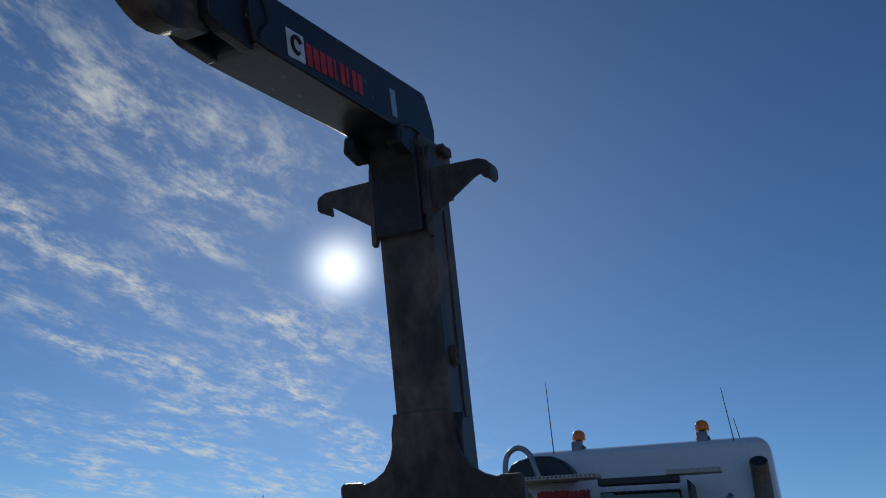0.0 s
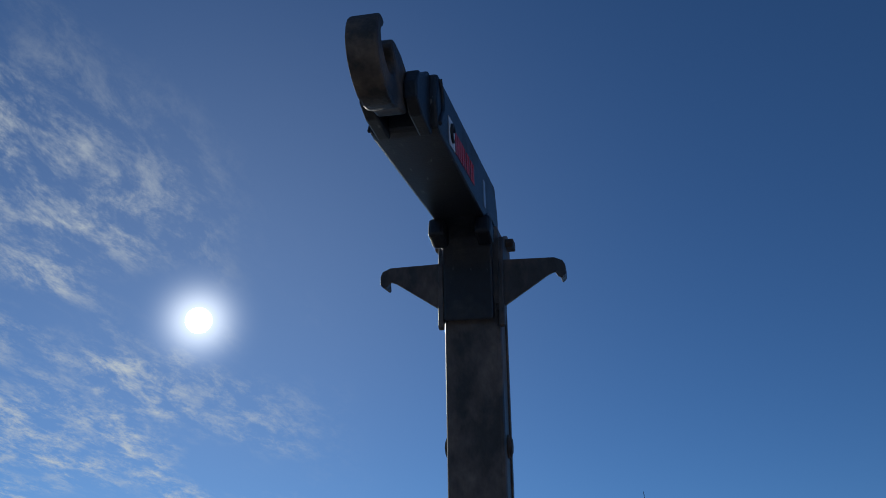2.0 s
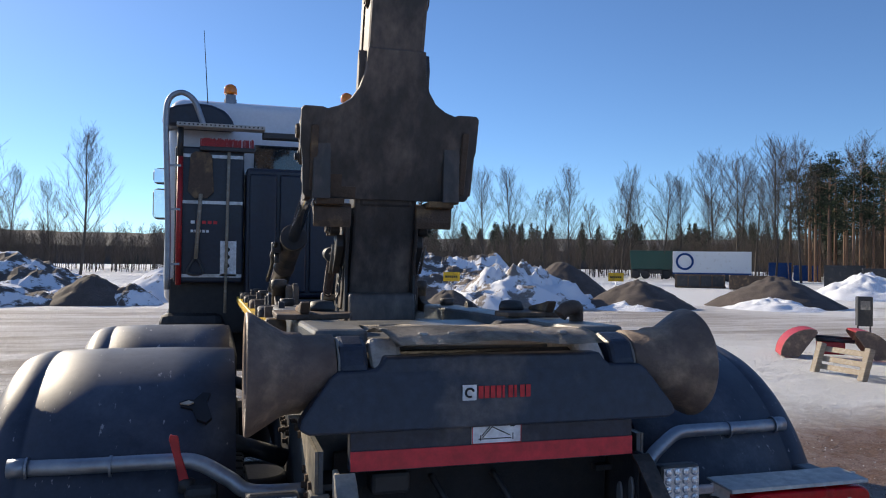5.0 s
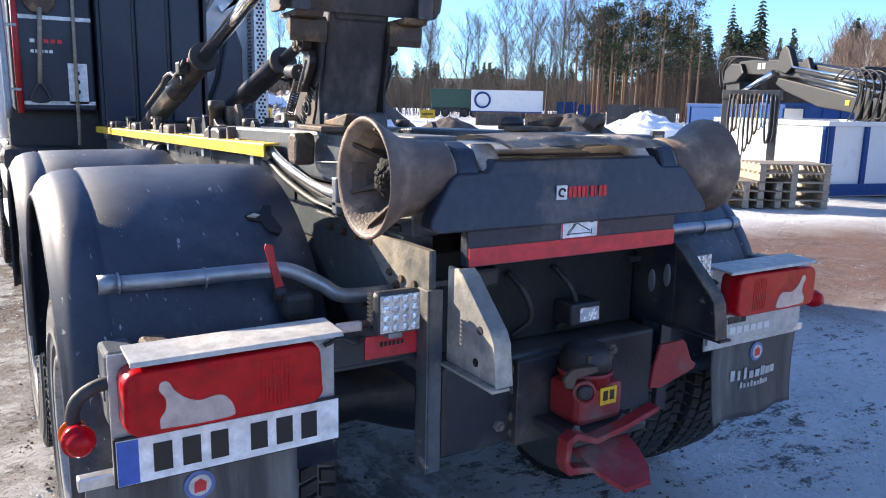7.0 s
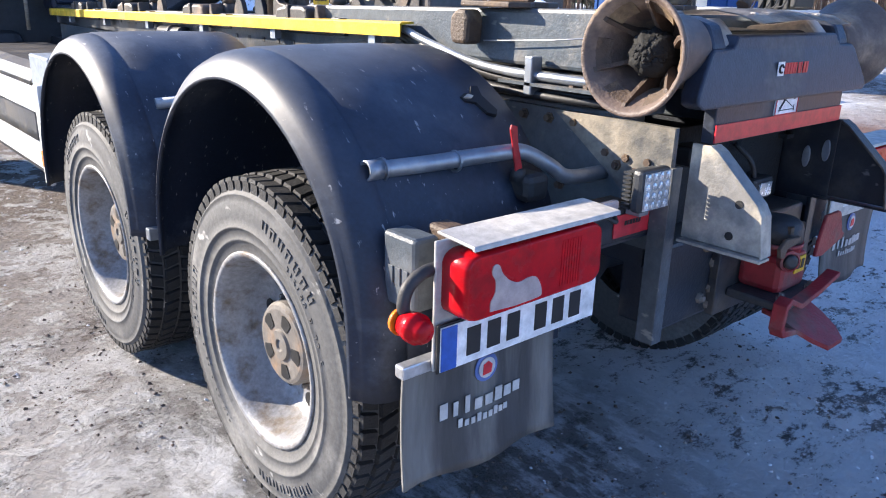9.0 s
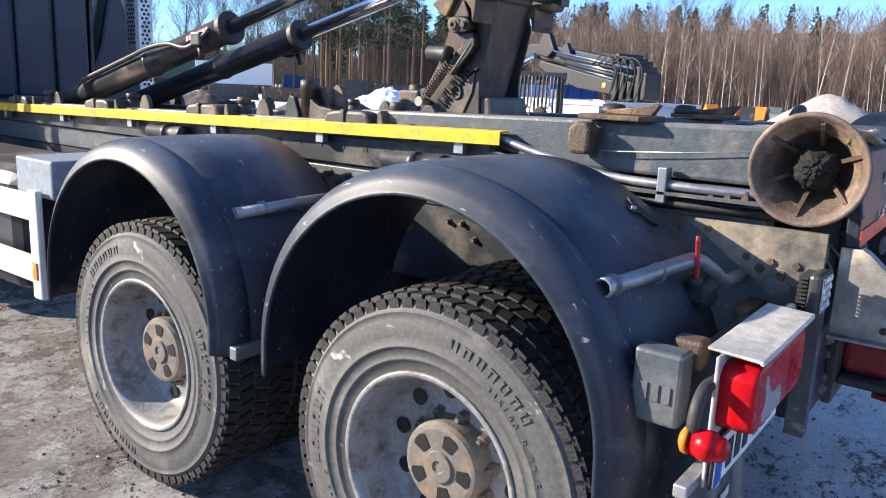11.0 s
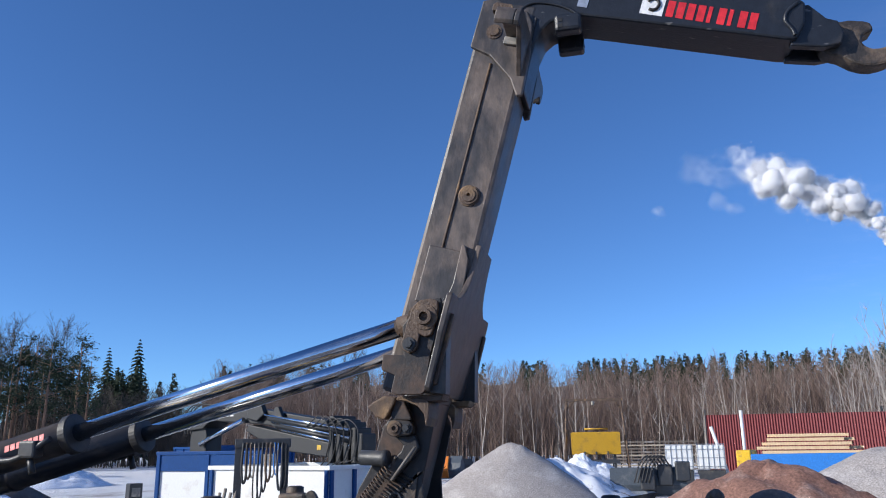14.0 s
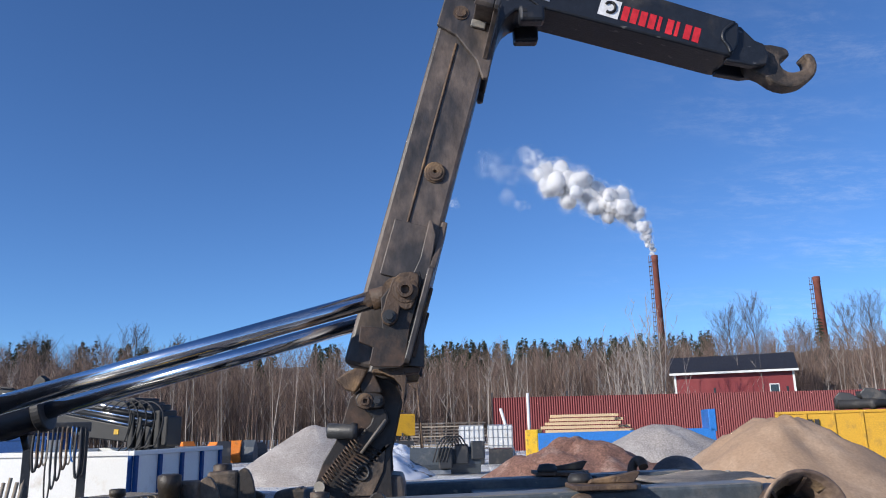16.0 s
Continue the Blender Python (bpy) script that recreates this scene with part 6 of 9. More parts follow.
# ---- tail lamps, plates and flaps ----
def tail(s):
    left = s < 0
    X = lambda a, b: sorted((s * a, s * b))
    bm = B()
    add_box(bm, *X(0.42, 0.74), 0.875, 0.885, 0.915, 1.005, 0.002)
    add_box(bm, *X(0.42, 0.74), 0.875, 0.94, 0.905, 0.915, 0.002)
    arm = part("lamp_bracket", bm, M["chassis"], truck, "dark steel lamp bracket")
    bm = B()
    add_box(bm, *X(0.455, 0.605), 0.871, 0.8745, 0.925, 0.985)
    part("reflector", bm, M["stripe"], arm, "red reflector plate")
    bm = B()
    for k in range(6):
        add_box(bm, *X(0.495 + 0.012 * k, 0.503 + 0.012 * k), 0.8690, 0.8705, 0.955, 0.967)
    part("dark_bars", bm, M["ink"], arm)
    bm = B()
    add_box(bm, *X(0.69, 1.205), 0.868, 0.876, 0.74, 1.035, 0.003)
    sheet = part("lamp_sheet", bm, M["dullsteel"], truck, "dusty bare sheet metal lamp holder")
    bm = B()
    add_prism(bm, [(0.788, 1.026), (0.790, 1.037), (0.905, 1.043), (0.905, 1.036), (0.798, 1.030), (0.795, 1.026)], "x", *X(0.70, 1.172), bevel=0.002)
    part("hood", bm, M["dullsteel"], sheet, "worn sheet metal hood over the lamp")
    # lens: bulging red body with a clear wave and a ribbed field
    bm = B()
    outline = []
    for cx, cz, a0 in ((1.150, 0.985, 0.0), (0.790, 0.990, 90.0), (0.785, 0.900, 180.0), (1.150, 0.898, 270.0)):
        outline += [(cx + 0.038 * math.cos(radians(a0 + 15 * q)), cz + 0.030 * math.sin(radians(a0 + 15 * q))) for q in range(7)]
    layers = [(0.868, 1.0), (0.826, 1.0), (0.806, 0.985), (0.7965, 0.955), (0.7935, 0.90)]
    mx, mz = 0.97, 0.944
    rings = [[bm.verts.new((s * (mx + (a - mx) * (1 - (1 - k) * 0.42)), yy, mz + (c - mz) * k)) for a, c in outline] for yy, k in layers]
    for r0, r1 in zip(rings, rings[1:]):
        for q in range(len(outline)):
            bm.faces.new([r0[q], r0[(q + 1) % len(outline)], r1[(q + 1) % len(outline)], r1[q]]).smooth = True
    bm.faces.new(rings[0]), bm.faces.new(rings[-1])
    bmesh.ops.recalc_face_normals(bm, faces=bm.faces[:])
    lens = part("tail_lamp", bm, M["redlens"], truck, "red tail lamp with a pale lower wave")
    bm = B()
    out = [(1.118, 0.884), (1.118, 0.905), (1.106, 0.925), (1.106, 0.950), (1.118, 0.970), (1.112, 0.986), (1.098, 0.984), (1.085, 0.962), (1.062, 0.942), (1.035, 0.932), (1.008, 0.936), (0.985, 0.934), (0.968, 0.916), (0.960, 0.890), (0.972, 0.882), (1.04, 0.880)]
    out = [(p.x, p.y) for p in bend([(a, c, 0) for a, c in out], 4)]
    add_prism(bm, [(s * a, b) for a, b in out], "y", 0.7915, 0.7936)
    part("clear_field", bm, M["clearlens"], lens, "clear pinkish lens field")
    for k in range(8):
        bm = B()
        add_box(bm, *X(0.83 + 0.009 * k, 0.836 + 0.009 * k), 0.7922, 0.7936, 0.890, 0.998)
        part("lens_rib", bm, M["redlens"], lens)
    for x in (0.78, 0.99, 1.165):
        bm = B()
        add_lathe(bm, (s * x, 0.8000, 0.995 if x != 0.99 else 0.886), (0, -1, 0), [(0, 0.006), (0.003, 0.005)], 8)
        part("screw", bm, M["ink"], lens)
    # LED work lamp with cooling fins
    bm = B()
    add_box(bm, *X(0.482, 0.607), 0.80, 0.835, 1.005, 1.115, 0.012)
    led = part("work_lamp", bm, M["darkmetal"], truck, "square LED work lamp")
    for k in range(9):
        bm = B()
        add_box(bm, *X(0.484, 0.605), 0.835, 0.86, 1.012 + 0.011 * k, 1.017 + 0.011 * k)
        part("fin", bm, M["darkmetal"], led)
    bm = B()
    add_box(bm, *X(0.490, 0.599), 0.7975, 0.7995, 1.013, 1.107, 0.0)
    part("glass", bm, M["alu"], led)
    for i in range(4):
        for j in range(4):
            bm = B()
            bmesh.ops.create_uvsphere(bm, u_segments=8, v_segments=5, radius=0.0115, matrix=Matrix.Translation((s * (0.504 + 0.027 * i), 0.7965, 1.024 + 0.024 * j)) @ Matrix.Diagonal((1, 0.35, 1, 1)))
            part("led", bm, M["ledlens"], led)
    bm = B()
    add_box(bm, *X(0.52, 0.56), 0.83, 0.875, 0.985, 1.01, 0.003)
    part("foot", bm, M["galv"], led)
    bm = B()
    add_box(bm, *X(0.62, 0.69), 0.85, 0.872, 1.01, 1.035, 0.006)
    part("marker_lamp", bm, M["clearlens"], sheet)
    bm = B()
    add_tube(bm, bend([(s * 0.61, 0.868, 0.985), (s * 0.645, 0.84, 0.985), (s * 0.68, 0.85, 1.0), (s * 0.72, 0.86, 0.985)]), 0.006, 6)
    part("cable", bm, M["black"], sheet)
    # round side marker on its rubber arm
    bm = B()
    add_tube(bm, bend([(s * 1.16, 0.88, 0.97), (s * 1.22, 0.885, 0.968), (s * 1.262, 0.885, 0.945), (s * 1.275, 0.885, 0.91), (s * 1.27, 0.885, 0.88)]), 0.0145, 10)
    ra = part("rubber_arm", bm, M["black"], sheet)
    bm = B()
    add_lathe(bm, (s * 1.27, 0.885, 0.868), (0, -1, 0), [(0, 0.028), (0.03, 0.033), (0.045, 0.033), (0.046, 0.028), (0.062, 0.026), (0.072, 0.017), (0.075, 0.001)], 24)
    part("marker_lamp", bm, M["redlens"], sheet, "round red side marker lamp")
    bm = B()
    add_lathe(bm, (s * 1.275, 0.888, 0.87), (0, 1, 0), [(0, 0.030), (0.012, 0.028), (0.02, 0.015)], 20)
    part("amber_back", bm, M["amber"], sheet)
    # grey plastic box behind the lamp
    bm = B()
    add_box(bm, *X(1.13, 1.20), 0.942, 1.055, 0.845, 1.015, 0.01)
    part("plastic_box", bm, M["ploughsteel"], truck, "grey plastic relay box")
    for k in range(3):
        bm = B()
        add_box(bm, *X(1.2002, 1.204), 0.963 + 0.026 * k, 0.981 + 0.026 * k, 0.90, 0.94, 0.001)
        part("raised_bar", bm, M["ploughsteel"], truck)
    # aluminium rail and mud flap
    bm = B()
    add_box(bm, *X(0.76, 1.275), 0.882, 0.912, 0.735, 0.765, 0.004)
    part("flap_rail", bm, M["alu"], truck, "aluminium flap rail")
    bm = B()
    n = 14
    rows = []
    for j in range(n + 1):
        z = 0.755 - 0.31 * j / n
        rows.append([bm.verts.new((s * (0.78 + 0.48 * i / 10), 0.905 - 0.03 * (j / n) ** 2 + 0.012 * math.sin(i * 0.9) * (j / n) + 0.02 * (j / n) * (i / 10), z + 0.006 * noise.noise(Vector((i * 0.3, s, 0))) * (j == n))) for i in range(11)])
    for j in range(n):
        for i in range(10):
            bm.faces.new([rows[j][i], rows[j][i + 1], rows[j + 1][i + 1], rows[j + 1][i]]).smooth = True
    bmesh.ops.recalc_face_normals(bm, faces=bm.faces[:])
    bmesh.ops.solidify(bm, geom=bm.faces[:], thickness=0.008)
    flap = part("mud_flap", bm, M["flap"], truck, "stiff black rubber mud flap with pale print")
    # dealer's print: emblem and two rows of pale bars
    def on_flap(a, z):
        j = (0.755 - z) / 0.31
        return 0.905 - 0.03 * j * j + 0.012 * math.sin((a - 0.78) / 0.048 * 0.9) * j + 0.02 * j * (a - 0.78) / 0.48 - 0.011
    bm = B()
    add_lathe(bm, (s * 1.02, on_flap(1.02, 0.685) + 0.002, 0.685), (0, -1, 0), [(0, 0.036), (0.003, 0.036)], 24)
    part("emblem", bm, M["emblem_blue"], flap, "round blue emblem")
    bm = B()
    add_lathe(bm, (s * 1.02, on_flap(1.02, 0.685) - 0.002, 0.685), (0, -1, 0), [(0, 0.026), (0.002, 0.026)], 20)
    part("emblem_field", bm, M["print_grey"], flap)
    bm = B()
    add_prism(bm, [(s * 1.02 + a, 0.685 + b) for a, b in ((-0.014, -0.016), (0.012, -0.014), (0.015, 0.006), (0.002, 0.017), (-0.013, 0.01))], "y", on_flap(1.02, 0.685) - 0.006, on_flap(1.02, 0.685) - 0.0045)
    part("emblem_mark", bm, M["print_red"], flap)
    for k in range(8):
        a = (1.145 - 0.033 * k) if left else (0.895 + 0.033 * k)
        bm = B()
        hgt = (0.040, 0.036, 0.044, 0.028, 0.028, 0.036, 0.028, 0.028)[k]
        yy = on_flap(a, 0.60)
        wd = 0.007 if k in (1, 2) else 0.0115
        add_box(bm, s * a - wd, s * a + wd, yy - 0.002, yy, 0.588, 0.588 + hgt, 0)
        part("pale_bar", bm, M["print_grey"], flap)
    for k in range(9):
        a = (1.10 - 0.018 * k) if left else (0.94 + 0.018 * k)
        bm = B()
        yy = on_flap(a, 0.56)
        add_box(bm, s * a - 0.006, s * a + 0.006, yy - 0.002, yy, 0.556, 0.572 + (0.006 if k % 3 == 0 else 0), 0)
        part("pale_bar", bm, M["print_grey"], flap)
    if left:
        bm = B()
        add_box(bm, -1.205, -0.682, 0.855, 0.862, 0.738, 0.852, 0.003)
        frame_ = part("plate_holder", bm, M["ink"], sheet)
        bm = B()
        add_box(bm, -1.200, -0.687, 0.8515, 0.8545, 0.743, 0.847, 0.001)
        pl = part("number_plate", bm, M["platewhite"], sheet, "white number plate with a blue end field")
        bm = B()
        add_box(bm, -1.199, -1.155, 0.8495, 0.8512, 0.745, 0.845)
        part("blue_field", bm, M["plateblue"], sheet)
        for k in range(6):
            x = -1.125 + 0.062 * k + (0.03 if k > 2 else 0)
            bm = B()
            add_box(bm, x, x + 0.04, 0.8495, 0.8512, 0.762, 0.828)
            part("dark_bar", bm, M["ink"], sheet)
    else:
        bm = B()
        add_box(bm, 0.69, 1.205, 0.855, 0.862, 0.765, 0.865, 0.002)
        part("name_panel", bm, M["dullsteel"], sheet)
        for k in range(5):
            bm = B()
            add_box(bm, 0.72 + 0.034 * k, 0.748 + 0.034 * k, 0.8525, 0.8545, 0.83, 0.855)
            part("dark_bar", bm, M["ink"], sheet)
        for k in range(6):
            bm = B()
            add_box(bm, 0.80 + 0.038 * k, 0.83 + 0.038 * k, 0.8525, 0.8545, 0.79, 0.815)
            part("pale_bar", bm, M["containerwhite"], sheet)


tail(-1)
tail(1)


def valve():
    bm = B()
    add_box(bm, -0.705, -0.62, 0.965, 1.06, 1.035, 1.11, 0.02)
    add_lathe(bm, (-0.70, 1.01, 1.09), (0, 0, 1), [(0, 0.022), (0.03, 0.02), (0.034, 0.012)], 14)
    add_rod(bm, (-0.70, 1.01, 1.02), (-0.70, 1.02, 0.86), 0.018)
    v = part("drain_valve", bm, M["black"], truck, "black valve with a red lever")
    v.matrix_basis = Matrix.Translation((-0.045, 0.075, -0.035))
    bm = B()
    add_prism(bm, [(-0.715, 1.105), (-0.69, 1.11), (-0.715, 1.19), (-0.722, 1.235), (-0.742, 1.24), (-0.745, 1.228), (-0.732, 1.18)], "y", 1.0, 1.007, bevel=0.002)
    bmesh.ops.translate(bm, vec=(-0.045, 0.075, -0.035), verts=bm.verts[:])
    part("lever", bm, M["red"], v, "red lever")
    bm = B()
    add_box(bm, -0.60, -0.42, 0.97, 1.02, 0.95, 0.985, 0.004)
    add_box(bm, -1.15, -0.42, 0.955, 0.985, 0.945, 0.975, 0.004)
    part("cross_tube", bm, M["rust"], truck, "rusty square cross tube")
    bm = B()
    add_box(bm, -1.12, -1.06, 0.93, 1.0, 0.96, 1.03, 0.01)
    part("tube_clamp", bm, M["rust"], truck)


valve()


# ---- cab ----
def cab():
    bm = B()
    prof = [(6.68, 1.48), (6.68, 3.10), (6.71, 3.17), (6.84, 3.225), (7.2, 3.27), (7.7, 3.24), (8.15, 3.06), (8.32, 2.75), (8.45, 2.0), (8.48, 1.0), (6.9, 1.20)]
    add_prism(bm, prof, "x", -1.19, 1.19, bevel=0.0)
    sel = [e for e in bm.edges if abs(e.verts[0].co.x) > 1.1 and abs(e.verts[1].co.x) > 1.1 and e.verts[0].co.x * e.verts[1].co.x > 0]
    bmesh.ops.bevel(bm, geom=sel, offset=0.13, segments=6, profile=0.5, affect="EDGES")
    for v in bm.verts:
        v.co.x *= 1 - 0.03 * max(0, v.co.z - 1.9) / 1.3
    for f in bm.faces:
        f.smooth = True
    body = part("cab_body", bm, M["white"], truck, "white sleeper cab with a rounded roof")
    # dark back wall pieces
    bm = B()
    add_box(bm, -1.075, -0.46, 6.36, 6.675, 1.44, 2.70, 0.02)
    lock = part("storage_locker", bm, M["navy"], truck, "dark blue locker on the cab's back")
    for z in (1.49, 2.17, 2.60):
        bm = B()
        add_box(bm, -1.04, -0.47, 6.352, 6.3585, z, z + 0.03)
        part("bright_strip", bm, M["alu"], lock)
    for k in range(5):
        bm = B()
        add_box(bm, -0.93 + 0.05 * k, -0.895 + 0.05 * k, 6.353, 6.3585, 1.985, 2.015)
        part("dark_bar" if k == 0 else "red_bar", bm, M["platewhite"] if k == 0 else M["print_red"], lock)
    for k in range(5):
        bm = B()
        add_box(bm, -0.93 + 0.034 * k, -0.905 + 0.034 * k, 6.353, 6.3585, 1.905, 1.93)
        part("pale_bar", bm, M["platewhite"], lock)
    bm = B()
    add_box(bm, -0.665, -0.52, 6.352, 6.3585, 1.50, 1.83, 0)
    sheet = part("white_sheet", bm, M["platewhite"], lock, "white plastic sheet with dark spots")
    for z in (1.60, 1.75, 1.68):
        bm = B()
        add_lathe(bm, (-0.60, 6.351, z), (0, -1, 0), [(0, 0.022), (0.002, 0.022)], 12)
        part("dark_spot", bm, M["ink"], sheet)
    bm = B()
    add_box(bm, -0.44, 0.42, 6.30, 6.675, 1.30, 2.52, 0.03)
    tank_body = part("hydraulic_tank", bm, M["navy"], truck, "dark blue tank wall with pressed ribs")
    for a, c in ((-0.41, -0.16), (-0.13, 0.12), (0.15, 0.40)):
        bm = B()
        add_box(bm, a, c, 6.272, 6.301, 1.35, 2.46, 0.018)
        part("rib", bm, M["navy"], tank_body)
    bm = B()
    add_rod(bm, (0.50, 6.60, 2.30), (0.78, 6.65, 2.72), 0.022, seg=10)
    part("gas_strut", bm, M["galv"], truck)
    bm = B()
    add_prism(bm, [(0.44, 1.30), (0.47, 1.30), (0.49, 2.8), (0.46, 2.82)], "y", 6.33, 6.67, bevel=0.006)
    part("frame_tube", bm, M["chassis"], truck)
    bm = B()
    add_prism(bm, [(0.50, 1.25), (0.86, 1.25), (0.86, 2.05), (0.80, 2.22), (0.72, 2.22), (0.62, 1.75), (0.50, 1.45)], "y", 6.50, 6.675, bevel=0.03)
    part("air_duct", bm, M["navy"], truck, "dark blue air duct")
    bm = B()
    add_box(bm, -0.36, 0.36, 6.655, 6.682, 2.545, 2.79, 0.012)
    part("rear_window", bm, M["glass"], truck, "dark rear window of the cab")
    bm = B()
    add_box(bm, -1.12, 1.12, 6.52, 6.74, 0.95, 1.475, 0.02)
    part("rear_wall_base", bm, M["black"], truck, "black underside of the cab's back")
    # roof: side deflector, beacons, antennas
    bm = B()
    add_prism(bm, [(-1.20, 2.90), (-1.20, 2.99), (-1.16, 3.06), (-1.08, 3.10), (-0.92, 3.13), (-0.76, 3.12), (-0.64, 3.07), (-0.565, 2.98), (-0.55, 2.90)], "y", 6.46, 7.05, bevel=0.03)
    part("deflector", bm, M["navy"], truck, "dark rounded roof deflector")
    bm = B()
    add_box(bm, -1.06, -0.28, 6.22, 6.40, 2.865, 2.90, 0.004)
    shelf = part("step_grating", bm, M["dullsteel"], truck, "perforated grating step")
    for k in range(20):
        bm = B()
        add_lathe(bm, (-1.03 + 0.038 * k, 6.2195, 2.883), (0, -1, 0), [(0, 0.008), (0.0015, 0.008)], 8)
        part("hole", bm, M["ink"], shelf)
    bm = B()
    add_box(bm, -0.30, 0.40, 6.30, 6.40, 2.80, 2.86, 0.01)
    part("grating_rail", bm, M["darkmetal"], truck)
    bm = B()
    add_box(bm, 0.30, 0.75, 6.28, 6.40, 2.86, 2.90, 0.004)
    part("step_grating", bm, M["dullsteel"], truck, "perforated grating step")
    for x in (-0.59, 0.59):
        bm = B()
        add_box(bm, x - 0.06, x + 0.06, 6.86, 6.98, 3.22, 3.27, 0.01)
        add_rod(bm, (x, 6.93, 3.26), (x, 6.93, 3.33), 0.035)
        bc = part("beacon_base", bm, M["darkmetal"], truck, "beacon on a grey foot")
        bm = B()
        add_lathe(bm, (x, 6.93, 3.325), (0, 0, 1), [(0, 0.062), (0.012, 0.066), (0.055, 0.064), (0.085, 0.05), (0.10, 0.025), (0.104, 0.001)], 20)
        part("lens", bm, M["amber"], bc, "amber beacon lens")
        bm = B()
        add_box(bm, x - 0.05, x + 0.05, 6.80, 6.85, 3.20, 3.30, 0.01)
        part("rear_lamp", bm, M["containergrey"], bc)
    for x, y, h in ((-0.80, 6.75, 0.78), (0.87, 6.75, 0.55), (0.93, 6.9, 0.3)):
        bm = B()
        add_rod(bm, (x, y, 3.12), (x - 0.05, y, 3.12 + h), 0.006, 0.003, 6)
        part("antenna", bm, M["ink"], truck)
    # ladder rail with its arch, red and white pole
    bm = B()
    add_tube(bm, bend([(-1.12, 6.30, 1.38), (-1.125, 6.30, 2.0), (-1.15, 6.30, 2.7), (-1.155, 6.30, 3.0), (-1.12, 6.30, 3.13), (-1.02, 6.30, 3.18), (-0.92, 6.30, 3.12), (-0.86, 6.30, 2.98), (-0.83, 6.30, 2.89)]), 0.026, 12)
    rail = part("ladder_rail", bm, M["galv"], truck, "arched grey tube rail")
    bm = B()
    add_rod(bm, (-1.03, 6.33, 1.42), (-1.03, 6.33, 2.60), 0.026)
    pole = part("marker_pole", bm, M["red"], truck, "red marker pole")
    bm = B()
    add_rod(bm, (-1.03, 6.33, 2.60), (-1.03, 6.33, 2.88), 0.027)
    part("pole_top", bm, M["darkmetal"], pole)
    for z in (1.6, 2.1, 2.5):
        bm = B()
        add_box(bm, -1.14, -1.02, 6.29, 6.31, z, z + 0.02)
        part("rung", bm, M["galv"], rail)
    # exhaust stack with perforated heat shield
    bm = B()
    add_tube(bm, [(1.045, 6.615, 1.3), (1.045, 6.615, 2.55)] + bend([(1.045, 6.615, 2.60), (1.045, 6.615, 2.74), (1.045, 6.605, 2.83), (1.045, 6.575, 2.90), (1.045, 6.52, 2.96)], 5), 0.075, 20)
    st = part("exhaust_stack", bm, M["hub"], truck, "brown-grey exhaust stack with a curved tip")
    bm = B()
    add_lathe(bm, (1.045, 6.521, 2.959), (0, -0.68, 0.73), [(0, 0.066), (0.006, 0.066)], 20)
    part("mouth", bm, M["ink"], st)
    bm = B()
    add_prism(bm, [(0.955, 6.79), (0.955, 6.535), (0.975, 6.512), (1.075, 6.498), (1.098, 6.51), (1.105, 6.54), (1.105, 6.67), (1.098, 6.67), (1.098, 6.545), (1.072, 6.506), (0.978, 6.52), (0.962, 6.54), (0.962, 6.79)], "z", 1.20, 2.62, bevel=0.0)
    sh = part("heat_shield", bm, M["alu"], truck, "perforated aluminium heat shield")
    bm = B()
    add_prism(bm, [(0.66, 2.42), (0.70, 2.36), (0.80, 2.40), (0.955, 2.62), (0.955, 2.52)], "y", 6.60, 6.615, bevel=0.003)
    part("bracket", bm, M["alu"], sh)
    hole = B()
    add_lathe(hole, (-0.0008, 0, 0), (1, 0, 0), [(0, 0.0135), (0.0016, 0.0135)], 6)
    hm = mesh_of("hole", hole, M["ink"])
    for k in range(40):
        if 13 < k < 16 or k > 37:
            continue
        z = 1.26 + 0.034 * k
        for q in range(3):
            o = new("hole", hm)
            o.parent = sh
            o.matrix_basis = Matrix.Translation((0.9545, 6.548 + 0.036 * q + 0.018 * (k % 2), z))
        for q in range(2):
            o = new("hole", hm)
            o.parent = sh
            o.matrix_basis = Matrix.Translation((1.006 + 0.036 * q + 0.018 * (k % 2), 6.5062 - 0.0050 * q - 0.0025 * (k % 2), z)) @ Matrix.Rotation(math.pi / 2 - 0.139, 4, "Z")
    # mirrors
    for s in (-1, 1):
        bm = B()
        add_box(bm, *sorted((s * 1.20, s * 1.40)), 8.05, 8.20, 2.10, 2.45, 0.05)
        add_box(bm, *sorted((s * 1.20, s * 1.40)), 8.05, 8.20, 2.50, 2.68, 0.05)
        mh = part("mirror_housing", bm, M["darkmetal"], truck, "black door mirror")
        bm = B()
        add_box(bm, *sorted((s * 1.215, s * 1.385)), 8.045, 8.0485, 2.12, 2.43)
        add_box(bm, *sorted((s * 1.215, s * 1.385)), 8.045, 8.0485, 2.515, 2.665)
        part("mirror_glass", bm, M["mirror"], mh)
    # lower cab, step boxes, rear mud wings of the front axle, side guards
    bm = B()
    add_box(bm, -1.16, 1.16, 6.75, 8.35, 0.55, 1.2, 0.08)
    part("cab_skirt", bm, M["navy"], truck, "dark lower cab")
    for s in (-1, 1):
        bm = B()
        add_box(bm, *sorted((s * 0.62, s * 1.20)), 6.42, 6.75, 0.45, 1.15, 0.08)
        part("wheel_guard", bm, M["black"], truck, "black rear guard of the front wheel")
        bm = B()
        add_box(bm, *sorted((s * 0.55, s * 1.15)), 4.1, 5.9, 0.50, 1.10, 0.08)
        part("fuel_tank", bm, M["chassis"], truck, "dark fuel tank")
        bm = B()
        for z in (0.62, 0.90):
            add_box(bm, *sorted((s * 1.185, s * 1.215)), 3.80, 6.3, z, z + 0.12, 0.008)
